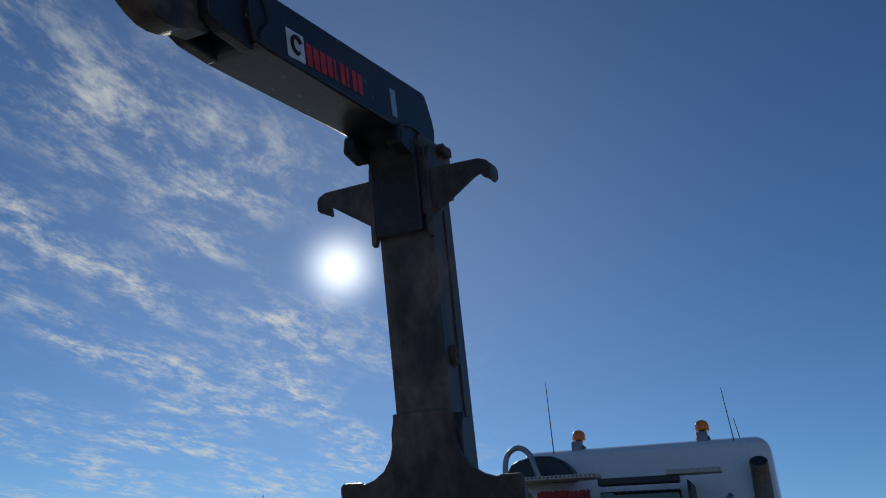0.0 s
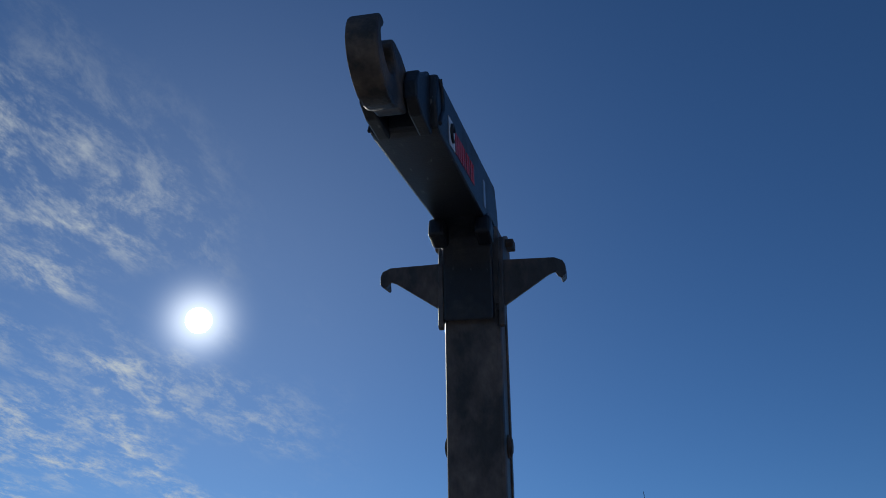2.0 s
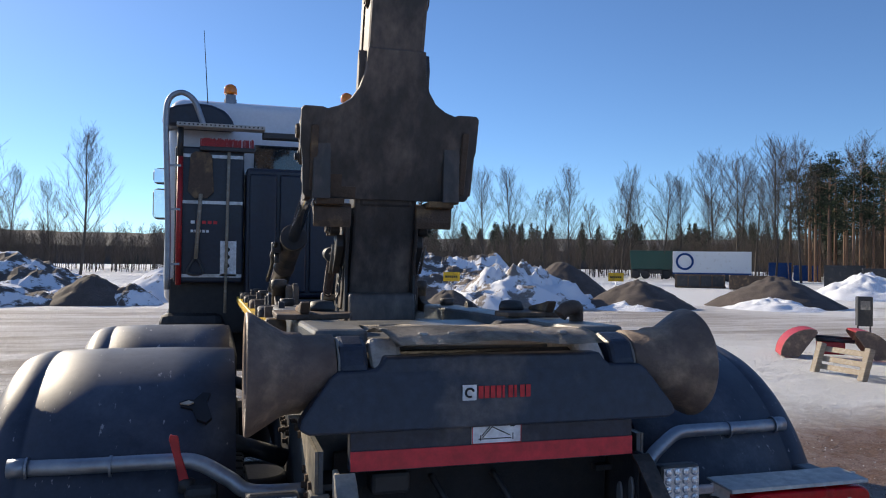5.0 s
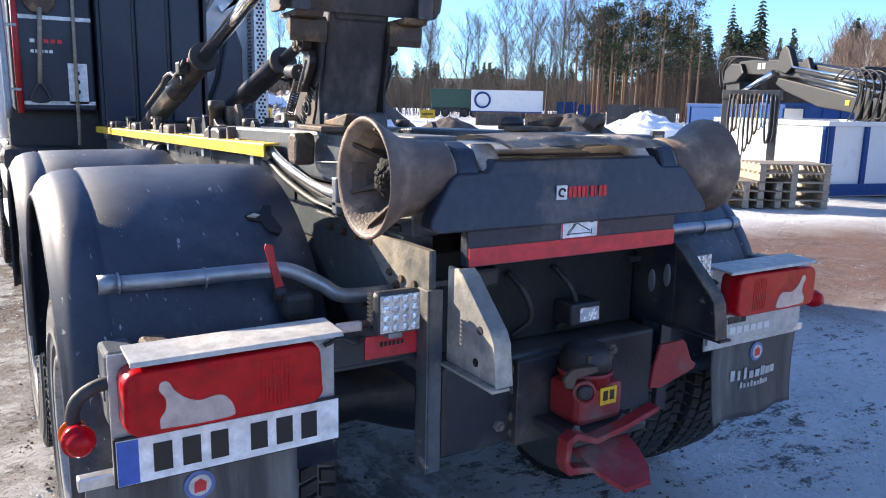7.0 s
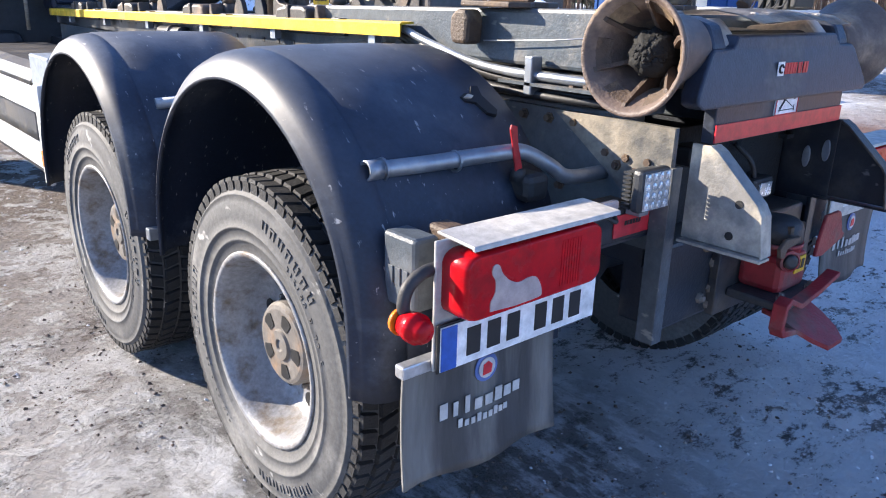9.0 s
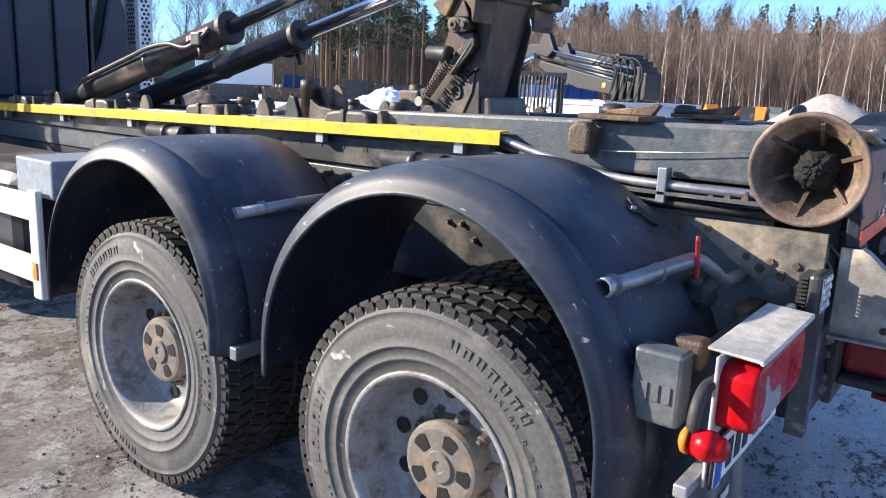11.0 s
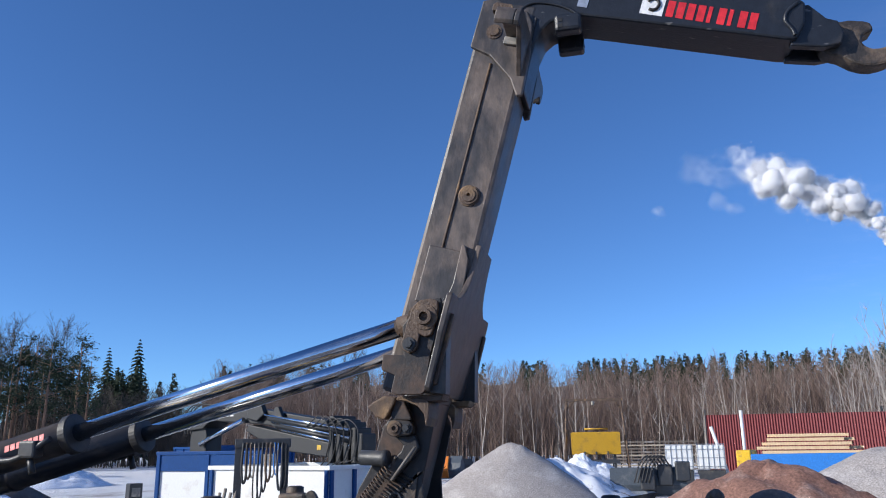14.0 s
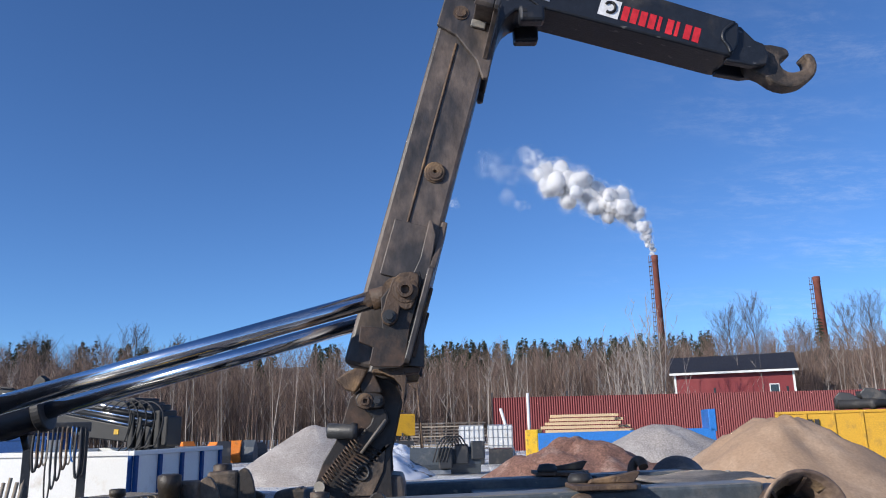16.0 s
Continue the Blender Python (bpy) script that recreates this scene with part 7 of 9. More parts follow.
        add_box(bm, *sorted((s * 1.186, s * 1.217)), 3.78, 3.86, 0.55, 1.04, 0.008)
        part("side_guard", bm, M["containerwhite"], truck, "white side guard rails")
        bm = B()
        add_box(bm, *sorted((s * 0.80, s * 1.17)), 3.72, 4.05, 1.0, 1.17, 0.01)
        part("valve_box", bm, M["containergrey"], truck)
        bm = B()
        add_box(bm, *sorted((s * 1.216, s * 1.224)), 3.80, 3.84, 0.64, 0.72, 0.004)
        part("amber_reflector", bm, M["amber"], truck)


cab()

# tools that hang on the cab's back
bm = B()
add_rod(bm, (-0.615, 6.325, 1.16), (-0.60, 6.325, 2.66), 0.014)
broom = thing("broom", (-0.61, 6.325, 1.16), "red-bristled yard broom hung head up on the locker", "broom")
part("handle", bm, M["wood"], broom, "thin pale wooden handle")
bm = B()
add_box(bm, -0.86, -0.37, 6.29, 6.35, 2.66, 2.70, 0.006)
part("head", bm, M["darkmetal"], broom)
bm = B()
rng = random.Random(7)
for k in range(160):
    x = -0.855 + 0.48 * rng.random()
    add_box(bm, x - 0.004, x + 0.004, 6.29 + 0.05 * rng.random(), 6.30 + 0.05 * rng.random(), 2.70, 2.76 + 0.02 * rng.random())
part("bristles", bm, M["red"], broom, "red bristles")

shovel = thing("shovel", (-0.86, 6.33, 1.5), "dirty steel shovel hung blade up on the locker", "shovel")
bm = B()
add_prism(bm, [(-0.96, 2.28), (-0.94, 2.62), (-0.90, 2.65), (-0.79, 2.65), (-0.75, 2.62), (-0.73, 2.28), (-0.79, 2.22), (-0.90, 2.22)], "y", 6.325, 6.338, bevel=0.003)
part("blade", bm, M["rust"], shovel, "rusty blade")
bm = B()
add_rod(bm, (-0.845, 6.325, 2.26), (-0.88, 6.325, 1.66), 0.018)
part("shaft", bm, M["wood"], shovel)
bm = B()
add_tube(bm, bend([(-0.88, 6.325, 1.68), (-0.94, 6.325, 1.58), (-0.95, 6.325, 1.53), (-0.88, 6.325, 1.515), (-0.82, 6.325, 1.53), (-0.825, 6.325, 1.58), (-0.88, 6.325, 1.68)]), 0.012, 8)
part("grip", bm, M["darkmetal"], shovel)


# ---- ground ----
def build_ground():
    rings = [0.0]
    r = 0.0
    while r < 900:
        r += 0.11 if r < 7 else (0.28 if r < 11 else (0.6 if r < 20 else (2.0 if r < 50 else (8.0 if r < 140 else 60.0))))
        rings.append(r)
    seg = 320
    bm = B()
    centre = Vector((0, 2, 0))
    c = bm.verts.new(centre)
    prev = None
    for r in rings[1:]:
        cur = []
        for k in range(seg):
            a = 2 * math.pi * k / seg
            p = centre + Vector((math.cos(a) * r, math.sin(a) * r, 0))
            h = 0.0
            if r < 60:
                h = 0.020 * noise.noise(p * 0.9) + 0.012 * noise.noise(p * 2.6)
                if r < 11:
                    h += 0.010 * noise.noise(p * 6.0)
            p.z = h - 0.02
            cur.append(bm.verts.new(p))
        for k in range(seg):
            q = [cur[k], cur[(k + 1) % seg]]
            f = bm.faces.new([c] + q if prev is None else [prev[k], cur[k], cur[(k + 1) % seg], prev[(k + 1) % seg]])
            f.smooth = True
        prev = cur
    bmesh.ops.recalc_face_normals(bm, faces=bm.faces[:])
    solid("ground", bm, M["ground"], "packed ice, snow and gravel of a winter yard", "ground", kind="structure")


build_ground()



def scatter(name, count, seed, size, mat, label, zone):
    """Loose bits on the ground round the truck, one joined mesh of small angular lumps."""
    rng = random.Random(seed)
    v, f = [], []
    while count:
        x, y = rng.uniform(*zone[0]), rng.uniform(*zone[1])
        p = Vector((x, y, 0))
        if noise.noise(p * 0.8 + Vector((seed, 0, 0))) + 0.5 * noise.noise(p * 2.7) < rng.uniform(-0.25, 0.5):
            continue
        count -= 1
        h = 0.020 * noise.noise(p * 0.9) + 0.012 * noise.noise(p * 2.6) + 0.010 * noise.noise(p * 6.0) - 0.02
        s = size * (0.45 + rng.random() ** 3 * 1.6)
        a = rng.uniform(0, 6.28)
        n = len(v)
        for k in range(4):
            r = s * rng.uniform(0.6, 1.2)
            v.append((x + r * math.cos(a + k * 1.57), y + r * math.sin(a + k * 1.57), h + s * rng.uniform(-0.2, 0.25)))
        v.append((x + s * rng.uniform(-0.3, 0.3), y + s * rng.uniform(-0.3, 0.3), h + s * rng.uniform(0.5, 0.9)))
        f.extend((n + k, n + (k + 1) % 4, n + 4) for k in range(4))
    me = bpy.data.meshes.new(name)
    me.from_pydata(v, [], f)
    me.materials.append(mat)
    return tagged(new(name, me), label, "gravel", kind="stuff")


scatter("loose_grit", 26000, 3, 0.0062, M["grit"], "loose brown grit on the packed ice", ((-4.2, 5.5), (-2.2, 7.0)))
scatter("ice_crumbs", 8000, 5, 0.0055, M["crumb"], "crumbs of broken ice and snow", ((-4.2, 6.5), (-2.2, 7.0)))

FRONT, SIDE, LAST = (-0.4, -1.0), (-3.1, 1.5), (-3.14, 2.14)


def spot(az, d, eye=FRONT, z=0.0):
    a = radians(az)
    return Vector((eye[0] + math.sin(a) * d, eye[1] + math.cos(a) * d, z))


def heap(name, at, r, h, mat, label, seed, rough=0.12, stretch=1.0, turn=0.0, power=1.15, sunk=0.05):
    """A tipped heap: a cone with a blunt top, an uneven foot and a lumpy skin."""
    bm = B()
    nr, ns = 26, 72
    off = Vector((seed * 7.3, seed * 3.1, 0))
    top = None
    rows = []
    for j in range(nr + 1):
        t = j / nr
        ring = []
        for k in range(ns):
            a = 2 * math.pi * k / ns
            edge = 1 + 0.16 * noise.noise(Vector((math.cos(a) * 1.4, math.sin(a) * 1.4, seed)))
            x, y = math.cos(a) * r * t * edge * stretch, math.sin(a) * r * t * edge
            z = h * (1 - t ** power) if t > 0.12 else h * (1 - 0.12 ** power) + h * 0.03 * (1 - t / 0.12)
            p = Vector((x, y, 0)) + off
            lump = noise.noise(p * 1.6) + 0.5 * noise.noise(p * 4.0) + 0.3 * noise.noise(p * 9.0)
            z += rough * lump * (1 - 0.5 * t) * min(1, 4 * (1 - t) + 0.15)
            ring.append(bm.verts.new((x, y, z - sunk - (0.06 if j == nr else 0))))
            if j == 0:
                break
        rows.append(ring)
    for k in range(ns):
        bm.faces.new([rows[0][0], rows[1][k], rows[1][(k + 1) % ns]]).smooth = True
    for r0, r1 in zip(rows[1:], rows[2:]):
        for k in range(ns):
            bm.faces.new([r0[k], r1[k], r1[(k + 1) % ns], r0[(k + 1) % ns]]).smooth = True
    bmesh.ops.recalc_face_normals(bm, faces=bm.faces[:])
    ob = solid(name, bm, mat, label, name.split("_")[-1])
    ob.matrix_basis = Matrix.Translation(at) @ Matrix.Rotation(turn, 4, "Z")
    return ob


def bank(name, az0, az1, d0, d1, h, mat, label, seed):
    """A long ploughed-up bank, seen from the front view."""
    bm = B()
    na, nd = 110, 22
    rows = []
    for i in range(na + 1):
        t = i / na
        az = az0 + (az1 - az0) * t
        ends = min(1, 6 * t, 6 * (1 - t))
        row = []
        for j in range(nd + 1):
            s = j / nd
            p = spot(az, d0 + (d1 - d0) * s)
            prof = math.sin(math.pi * min(1, s * 1.02)) ** 0.8
            q = p * 0.35 + Vector((seed, 0, 0))
            z = h * prof * ends * (0.82 + 0.3 * noise.noise(q)) + 0.34 * prof * (noise.noise(p * 0.9) + 0.6 * noise.noise(p * 2.2) + 0.4 * noise.noise(p * 4.5))
            row.append(bm.verts.new((p.x, p.y, max(-0.06, z) - 0.05)))
        rows.append(row)
    for r0, r1 in zip(rows, rows[1:]):
        for j in range(nd):
            bm.faces.new([r0[j], r0[j + 1], r1[j + 1], r1[j]])
    bmesh.ops.recalc_face_normals(bm, faces=bm.faces[:])
    return solid(name, bm, mat, label, "snow bank")


bank("snow_bank", -48, -6.5, 29.5, 41, 2.15, M["soilsnow"], "long bank of dark soil patched with snow", 1)
bank("snow_bank", 5, 23, 30, 41, 2.45, M["soilsnow"], "bank of snow and broken soil", 5)
heap("soil_heap", spot(-18.3, 28), 1.5, 0.75, M["darksoil"], "small dark heap of soil at the bank's foot", 1)
heap("soil_heap", spot(-8.9, 30.5), 1.7, 1.15, M["darksoil"], "dark heap of soil with snow round it", 2)
heap("soil_heap", spot(-6.3, 30), 1.1, 0.85, M["soilsnow"], "small dark heap of soil dusted with snow", 15)
heap("snow_heap", spot(-3.9, 33), 2.5, 1.45, M["snowheap"], "cone of clean snow beside the soil", 16, rough=0.12)
heap("snow_drift", spot(30.0, 28.9), 1.5, 0.35, M["snow"], "low drift at a gravel heap's foot", 17, rough=0.12)
heap("snow_drift", spot(39.6, 32.0), 2.0, 0.5, M["snow"], "low drift at a gravel heap's foot", 18, rough=0.14)
heap("soil_heap", spot(16.4, 27.5), 1.2, 0.75, M["darksoil"], "small dark heap of soil in the snow", 3)
heap("snow_heap", spot(21.5, 30), 3.2, 1.55, M["lumpsnow"], "heap of dirty lumpy snow", 4, rough=0.55, power=1.5)
heap("soil_heap", spot(25.0, 36), 2.6, 1.9, M["darksoil"], "brown heap of soil behind the snow", 5)
heap("gravel_heap", spot(30.4, 30.5), 2.3, 1.15, M["darksoil"], "low brown gravel heap with snow at its foot", 6)
heap("gravel_heap", spot(39.8, 34), 2.7, 1.35, M["darksoil"], "brown gravel heap with a snowy skirt", 7)
heap("gravel_heap", Vector((24.55, 5.55, 0)), 3.15, 2.03, M["gravel"], "pale grey gravel heap with snow on its shaded side", 8, rough=0.06, power=1.05)
heap("snow_drift", Vector((25.5, 4.35, 0)), 3.0, 1.42, M["snowheap"], "drift of dirty snow on the gravel heap's shaded side", 19, rough=0.2)
heap("gravel_heap", Vector((9.3, -0.50, 0)), 3.2, 1.56, M["redsoil"], "reddish gravel heap beside the truck", 9, rough=0.20)
heap("gravel_heap", spot(107.9, 21, LAST), 3.4, 1.78, M["gravel"], "pale grey gravel heap by the fence", 10, rough=0.06)
heap("sand_heap", spot(115.5, 12.5, LAST), 3.1, 1.98, M["sand"], "tall brown sand heap with damp streaks", 11, rough=0.12, power=1.0)
heap("snow_heap", spot(86.5, 37, SIDE), 2.4, 1.4, M["snow"], "heap of clean snow", 12, rough=0.25)
heap("snow_heap", spot(72, 38, SIDE), 2.6, 1.0, M["snow"], "low heap of clean snow", 13, rough=0.25)
heap("snow_heap", spot(50, 46, SIDE), 3.2, 1.4, M["snow"], "heap of clean snow", 14, rough=0.25)


# ---- trees ----
def limb(bm, p, way, length, r, depth, rng, sides=3):
    """A bent, tapering limb with its branches."""
    steps = 4 if depth > 1 else (3 if depth == 1 else 2)
    pts, rad = [p], [r]
    w = way.normalized()
    for i in range(steps):
        wob = 0.035 if depth == 3 else 0.10
        w = (w + Vector((rng.gauss(0, wob), rng.gauss(0, wob), 0.12 + rng.gauss(0, 0.05)))).normalized()
        pts.append(pts[-1] + w * length / steps)
        rad.append(r * (1 - 0.85 * (i + 1) / steps))
    prev = None
    for q, rr in zip(pts, rad):
        a, b, _ = frame_of(w)
        ring = [bm.verts.new(q + (a * math.cos(t) + b * math.sin(t)) * max(rr, 0.0055)) for t in (2 * math.pi * k / sides for k in range(sides))]
        if prev:
            for k in range(sides):
                bm.faces.new([prev[k], prev[(k + 1) % sides], ring[(k + 1) % sides], ring[k]])
        prev = ring
    if depth <= 0:
        return
    n = {3: 30, 2: 9, 1: 6}.get(depth, 4)
    for i in range(n):
        t = (0.22 if depth == 3 else 0.15) + (0.76 if depth == 3 else 0.83) * (i + rng.random()) / n
        k = min(steps - 1, int(t * steps))
        q = pts[k].lerp(pts[k + 1], t * steps - k)
        a = rng.uniform(0, 2 * math.pi)
        up = rng.uniform(0.75, 1.35) + 0.9 * t * t if depth == 3 else rng.uniform(0.35, 1.0)
        side = Vector((math.cos(a), math.sin(a), up))
        ln = length * (0.36 * math.sin(math.pi * min(1.0, 0.16 + 0.80 * t)) ** 0.8 + 0.03) * rng.uniform(0.75, 1.1) if depth == 3 else length * rng.uniform(0.28, 0.48)
        limb(bm, q, (side + way.normalized() * (0.7 if depth < 3 else 0.0)), ln, r * (0.26 if depth == 3 else 0.42) * (1.15 - 0.7 * t), depth - 1, rng)


def bare_tree_mesh(seed, h):
    rng = random.Random(seed)
    bm = B()
    limb(bm, Vector((0, 0, -0.2)), Vector((rng.gauss(0, 0.04), rng.gauss(0, 0.04), 1)), h, h * 0.013, 3, rng, 3)
    return mesh_of("bare_tree", bm, M["twig"])


BARE = [bare_tree_mesh(s, 10.0) for s in (1, 2, 3, 4, 5)]


def bare_tree(at, h, k, label="tall bare birch with a fine twiggy crown"):
    ob = new("bare_tree", BARE[k % len(BARE)])
    s = h / 10.0
    ob.matrix_basis = Matrix.Translation(at) @ Matrix.Rotation(k * 2.1, 4, "Z") @ Matrix.Diagonal((s * (0.85 + 0.08 * (k % 4)), s * (0.85 + 0.08 * (k % 4)), s, 1))
    return tagged(ob, label, "tree", "bare trees round the yard")


# heading from the front view, distance, height of the top above the eye in degrees
FRONT_TREES = [(-27.5, 88, 5.0), (-22.1, 90, 5.2), (-20.5, 94, 3.5), (-15.5, 84, 6.0), (-13.7, 86, 4.5), (-11.2, 92, 3.8), (-9.3, 80, 6.9), (-24.8, 95, 4.0), (-31, 92, 4.6), (-35, 90, 5.2),
               (13.1, 80, 7.1), (14.8, 80, 7.2), (11.8, 95, 3.6), (19.3, 86, 5.4), (21.6, 88, 5.6), (23.8, 92, 4.1), (25.8, 84, 5.5), (29.5, 90, 5.6), (30.3, 92, 4.4), (32.4, 90, 5.1),
               (33.6, 91, 4.7), (35.4, 95, 3.5), (37.5, 85, 6.0), (38.7, 90, 4.8), (40.0, 85, 6.3), (41.6, 82, 7.0), (17.2, 96, 2.9), (27.6, 96, 3.2)]
for i, (az, d, el) in enumerate(FRONT_TREES):
    bare_tree(spot(az, d), 1.7 + d * math.tan(radians(el + 0.95)), i)
SIDE_TREES = [(38.0, 88, 7.3), (39.6, 90, 7.0), (41.9, 88, 8.1), (46.4, 92, 6.9), (47.4, 86, 7.7), (48.8, 88, 6.9), (50.1, 86, 7.9), (64.8, 80, 6.0), (66.8, 82, 5.2), (69.0, 80, 5.8), (70.4, 78, 6.6), (74.0, 80, 6.0),
              (113.5, 110, 7.2), (115.2, 110, 7.6), (120.8, 110, 6.9), (122.4, 105, 7.2), (118.4, 112, 6.0)]
for i, (az, d, el) in enumerate(SIDE_TREES):
    d *= 1.5
    bare_tree(spot(az - 0.4, d, SIDE), 1.7 + d * math.tan(radians(el + 0.1)), i + 3)


def spruce_mesh(seed):
    rng = random.Random(seed)
    bm = B()
    add_lathe(bm, (0, 0, -0.2), (0, 0, 1), [(0, 0.16), (4, 0.11), (10.0, 0.01)], 6)
    for lvl in range(34):
        t = lvl / 33
        z = 1.0 + 8.9 * t
        reach = 2.9 * (1 - t) ** 0.8 * rng.uniform(0.85, 1.15) + 0.12
        n = 11 if t < 0.7 else 7
        for k in range(n):
            a = 2 * math.pi * (k + rng.random()) / n
            ln = reach * rng.uniform(0.7, 1.1)
            d = Vector((math.cos(a), math.sin(a), 0))
            sd = Vector((-d.y, d.x, 0))
            for q in range(4):
                f0 = 0.12 + 0.24 * q
                c = d * ln * f0 + Vector((0, 0, z - 0.34 * ln * f0 + 0.10 * ln * f0 * f0))
                w = 0.30 * ln * (1.15 - f0) + 0.08
                tip = d * ln * min(1.05, f0 + 0.42) + Vector((0, 0, z - 0.34 * ln * (f0 + 0.35)))
                for sgn in (-1, 1):
                    v = [bm.verts.new(c), bm.verts.new(c + sd * sgn * w + d * w * 0.5 - Vector((0, 0, 0.10 + 0.08 * rng.random()))), bm.verts.new(tip)]
                    bm.faces.new(v)
    return mesh_of("spruce", bm, M["needles"])


def pine_mesh(seed):
    rng = random.Random(seed)
    bm = B()
    # crown of many small needle clumps on the upper half
    for c in range(34):
        z = 4.6 + 5.2 * rng.random()
        a, r = rng.uniform(0, 6.28), rng.uniform(0.1, 1.5) * (1.15 - (z - 5.0) / 6)
        cc = Vector((math.cos(a) * r, math.sin(a) * r, z))
        for k in range(44):
            p = cc + Vector((rng.gauss(0, 0.26), rng.gauss(0, 0.26), rng.gauss(0, 0.14)))
            q = [p + Vector((rng.uniform(-0.12, 0.12), rng.uniform(-0.12, 0.12), rng.uniform(-0.07, 0.12))) for _ in range(3)]
            bm.faces.new([bm.verts.new(v) for v in q])
    return mesh_of("pine_crown", bm, M["needles"])


def pine_trunk_mesh(seed):
    rng = random.Random(seed)
    bm = B()
    add_lathe(bm, (0, 0, -0.2), (0, 0, 1), [(0, 0.14), (5, 0.10), (9.6, 0.02)], 6)
    for k in range(14):
        z = 4.0 + 5 * rng.random()
        a = rng.uniform(0, 6.28)
        add_rod(bm, (0, 0, z), (math.cos(a) * 1.0, math.sin(a) * 1.0, z + 0.3), 0.03, 0.01, 3)
    return mesh_of("pine_trunk", bm, M["pine_bark"])


SPRUCE = [spruce_mesh(1), spruce_mesh(2)]
PINE, PTRUNK = [pine_mesh(s) for s in (1, 2, 3)], [pine_trunk_mesh(s) for s in (1, 2, 3)]


def spruce(at, h, k):
    ob = new("spruce", SPRUCE[k % 2])
    ob.matrix_basis = Matrix.Translation(at) @ Matrix.Rotation(k * 1.3, 4, "Z") @ Matrix.Diagonal((h * 0.062, h * 0.062, h / 10, 1))
    tagged(ob, "dark green spruce with drooping boughs", "tree", "spruces")


def pine(at, h, k):
    ob = thing("pine", at, "tall pine with a bare reddish trunk and dark crown", "tree", "pines")
    m = Matrix.Rotation(k * 1.7, 4, "Z") @ Matrix.Scale(h / 10, 4)
    child("trunk", PTRUNK[k % 3], ob, m)
    child("crown", PINE[k % 3], ob, m)


spruce(spot(-19.5, 82), 1.7 + 82 * math.tan(radians(5.95)), 0)
spruce(spot(54.8, 140, SIDE), 1.7 + 140 * math.tan(radians(7.65)), 1)
spruce(spot(52.9, 150, SIDE), 1.7 + 150 * math.tan(radians(7.0)), 0)
spruce(spot(51.5, 156, SIDE), 1.7 + 156 * math.tan(radians(5.6)), 1)
spruce(spot(118.6, 115, SIDE), 2.2 + 115 * math.tan(radians(6.6)), 1)
rng = random.Random(11)
for k in range(22):
    az = 42.0 + 7.4 * (k + rng.random()) / 22
    d = rng.uniform(80, 100)
    pine(spot(az, d, FRONT), 2.2 + d * math.tan(radians(rng.uniform(5.6, 7.7))), k)
for k in range(13):
    az = (42.9 + 0.33 * k) if k < 8 else (46.8 + 0.95 * (k - 8))
    d = rng.uniform(118, 140)
    pine(spot(az + rng.uniform(-0.2, 0.2), d, SIDE), 2.0 + d * math.tan(radians(rng.uniform(5.4, 7.0) if k < 8 else rng.uniform(3.8, 5.6))), k + 1)


def thicket(name, az0, az1, d0, d1, el0, el1, count, eye, label, seed, mat="wood_mass", twigs=20, girth=1.0):
    """A wood of bare saplings, one mesh: each has a stem and a few rising twigs."""
    rng = random.Random(seed)
    v, f = [], []

    def spike(p, q, r):
        n = len(v)
        w = (q - p).normalized()
        a, b, _ = frame_of(w)
        for t in (0, 2.1, 4.2):
            v.append(p + (a * math.cos(t) + b * math.sin(t)) * r)
        v.append(q)
        f.extend(((n, n + 1, n + 3), (n + 1, n + 2, n + 3), (n + 2, n, n + 3)))
    for i in range(count):
        az, d = rng.uniform(az0, az1), rng.uniform(d0, d1)
        h = 1.9 + d * math.tan(radians(rng.uniform(el0, el1)))
        p = spot(az, d, eye, -0.1)
        lean = Vector((rng.gauss(0, 0.07), rng.gauss(0, 0.07), 1))
        spike(p, p + lean * h, (0.022 + 0.0045 * h) * girth)
        for k in range(twigs):
            t = 0.12 + 0.82 * rng.random()
            q = p + lean * h * t
            a = rng.uniform(0, 6.28)
            ln = h * 0.30 * (1.15 - t) + 0.4
            tip = q + Vector((math.cos(a) * ln * 0.55, math.sin(a) * ln * 0.55, ln))
            spike(q, tip, 0.019)
            for _ in range(3):
                b = rng.uniform(0, 6.28)
                m = q.lerp(tip, rng.uniform(0.3, 0.8))
                spike(m, m + Vector((math.cos(b) * ln * 0.3, math.sin(b) * ln * 0.3, ln * 0.45)), 0.015)
    me = bpy.data.meshes.new(name)
    me.from_pydata([tuple(c) for c in v], [], f)
    me.materials.append(M[mat])
    return tagged(new(name, me), label, "woods", kind="stuff")


thicket("birch_wood", 60, 130, 76, 112, 2.4, 6.1, 2500, SIDE, "dense leafless young wood, brown stems", 21)
thicket("birch_group", 103.6, 107.8, 58, 66, 5.5, 9.6, 15, SIDE, "slender pale birches behind the fence", 26, "birch", 12, 1.15)
thicket("birch_stems", 62, 132, 70, 92, 4.0, 6.4, 260, SIDE, "slender pale birches standing in the young wood", 25, "birch", 4, 0.85)
thicket("birch_wood", -50, 45, 95, 135, 1.0, 2.5, 1900, FRONT, "low leafless thicket beyond the yard", 22, "wood_far")
thicket("birch_wood", 45, 62, 90, 115, 2.0, 4.5, 450, FRONT, "leafless young wood beyond the yard", 23, "wood_far")
thicket("birch_wood", 130, 310, 100, 125, 2.0, 4.5, 700, FRONT, "leafless wood round the yard", 24)


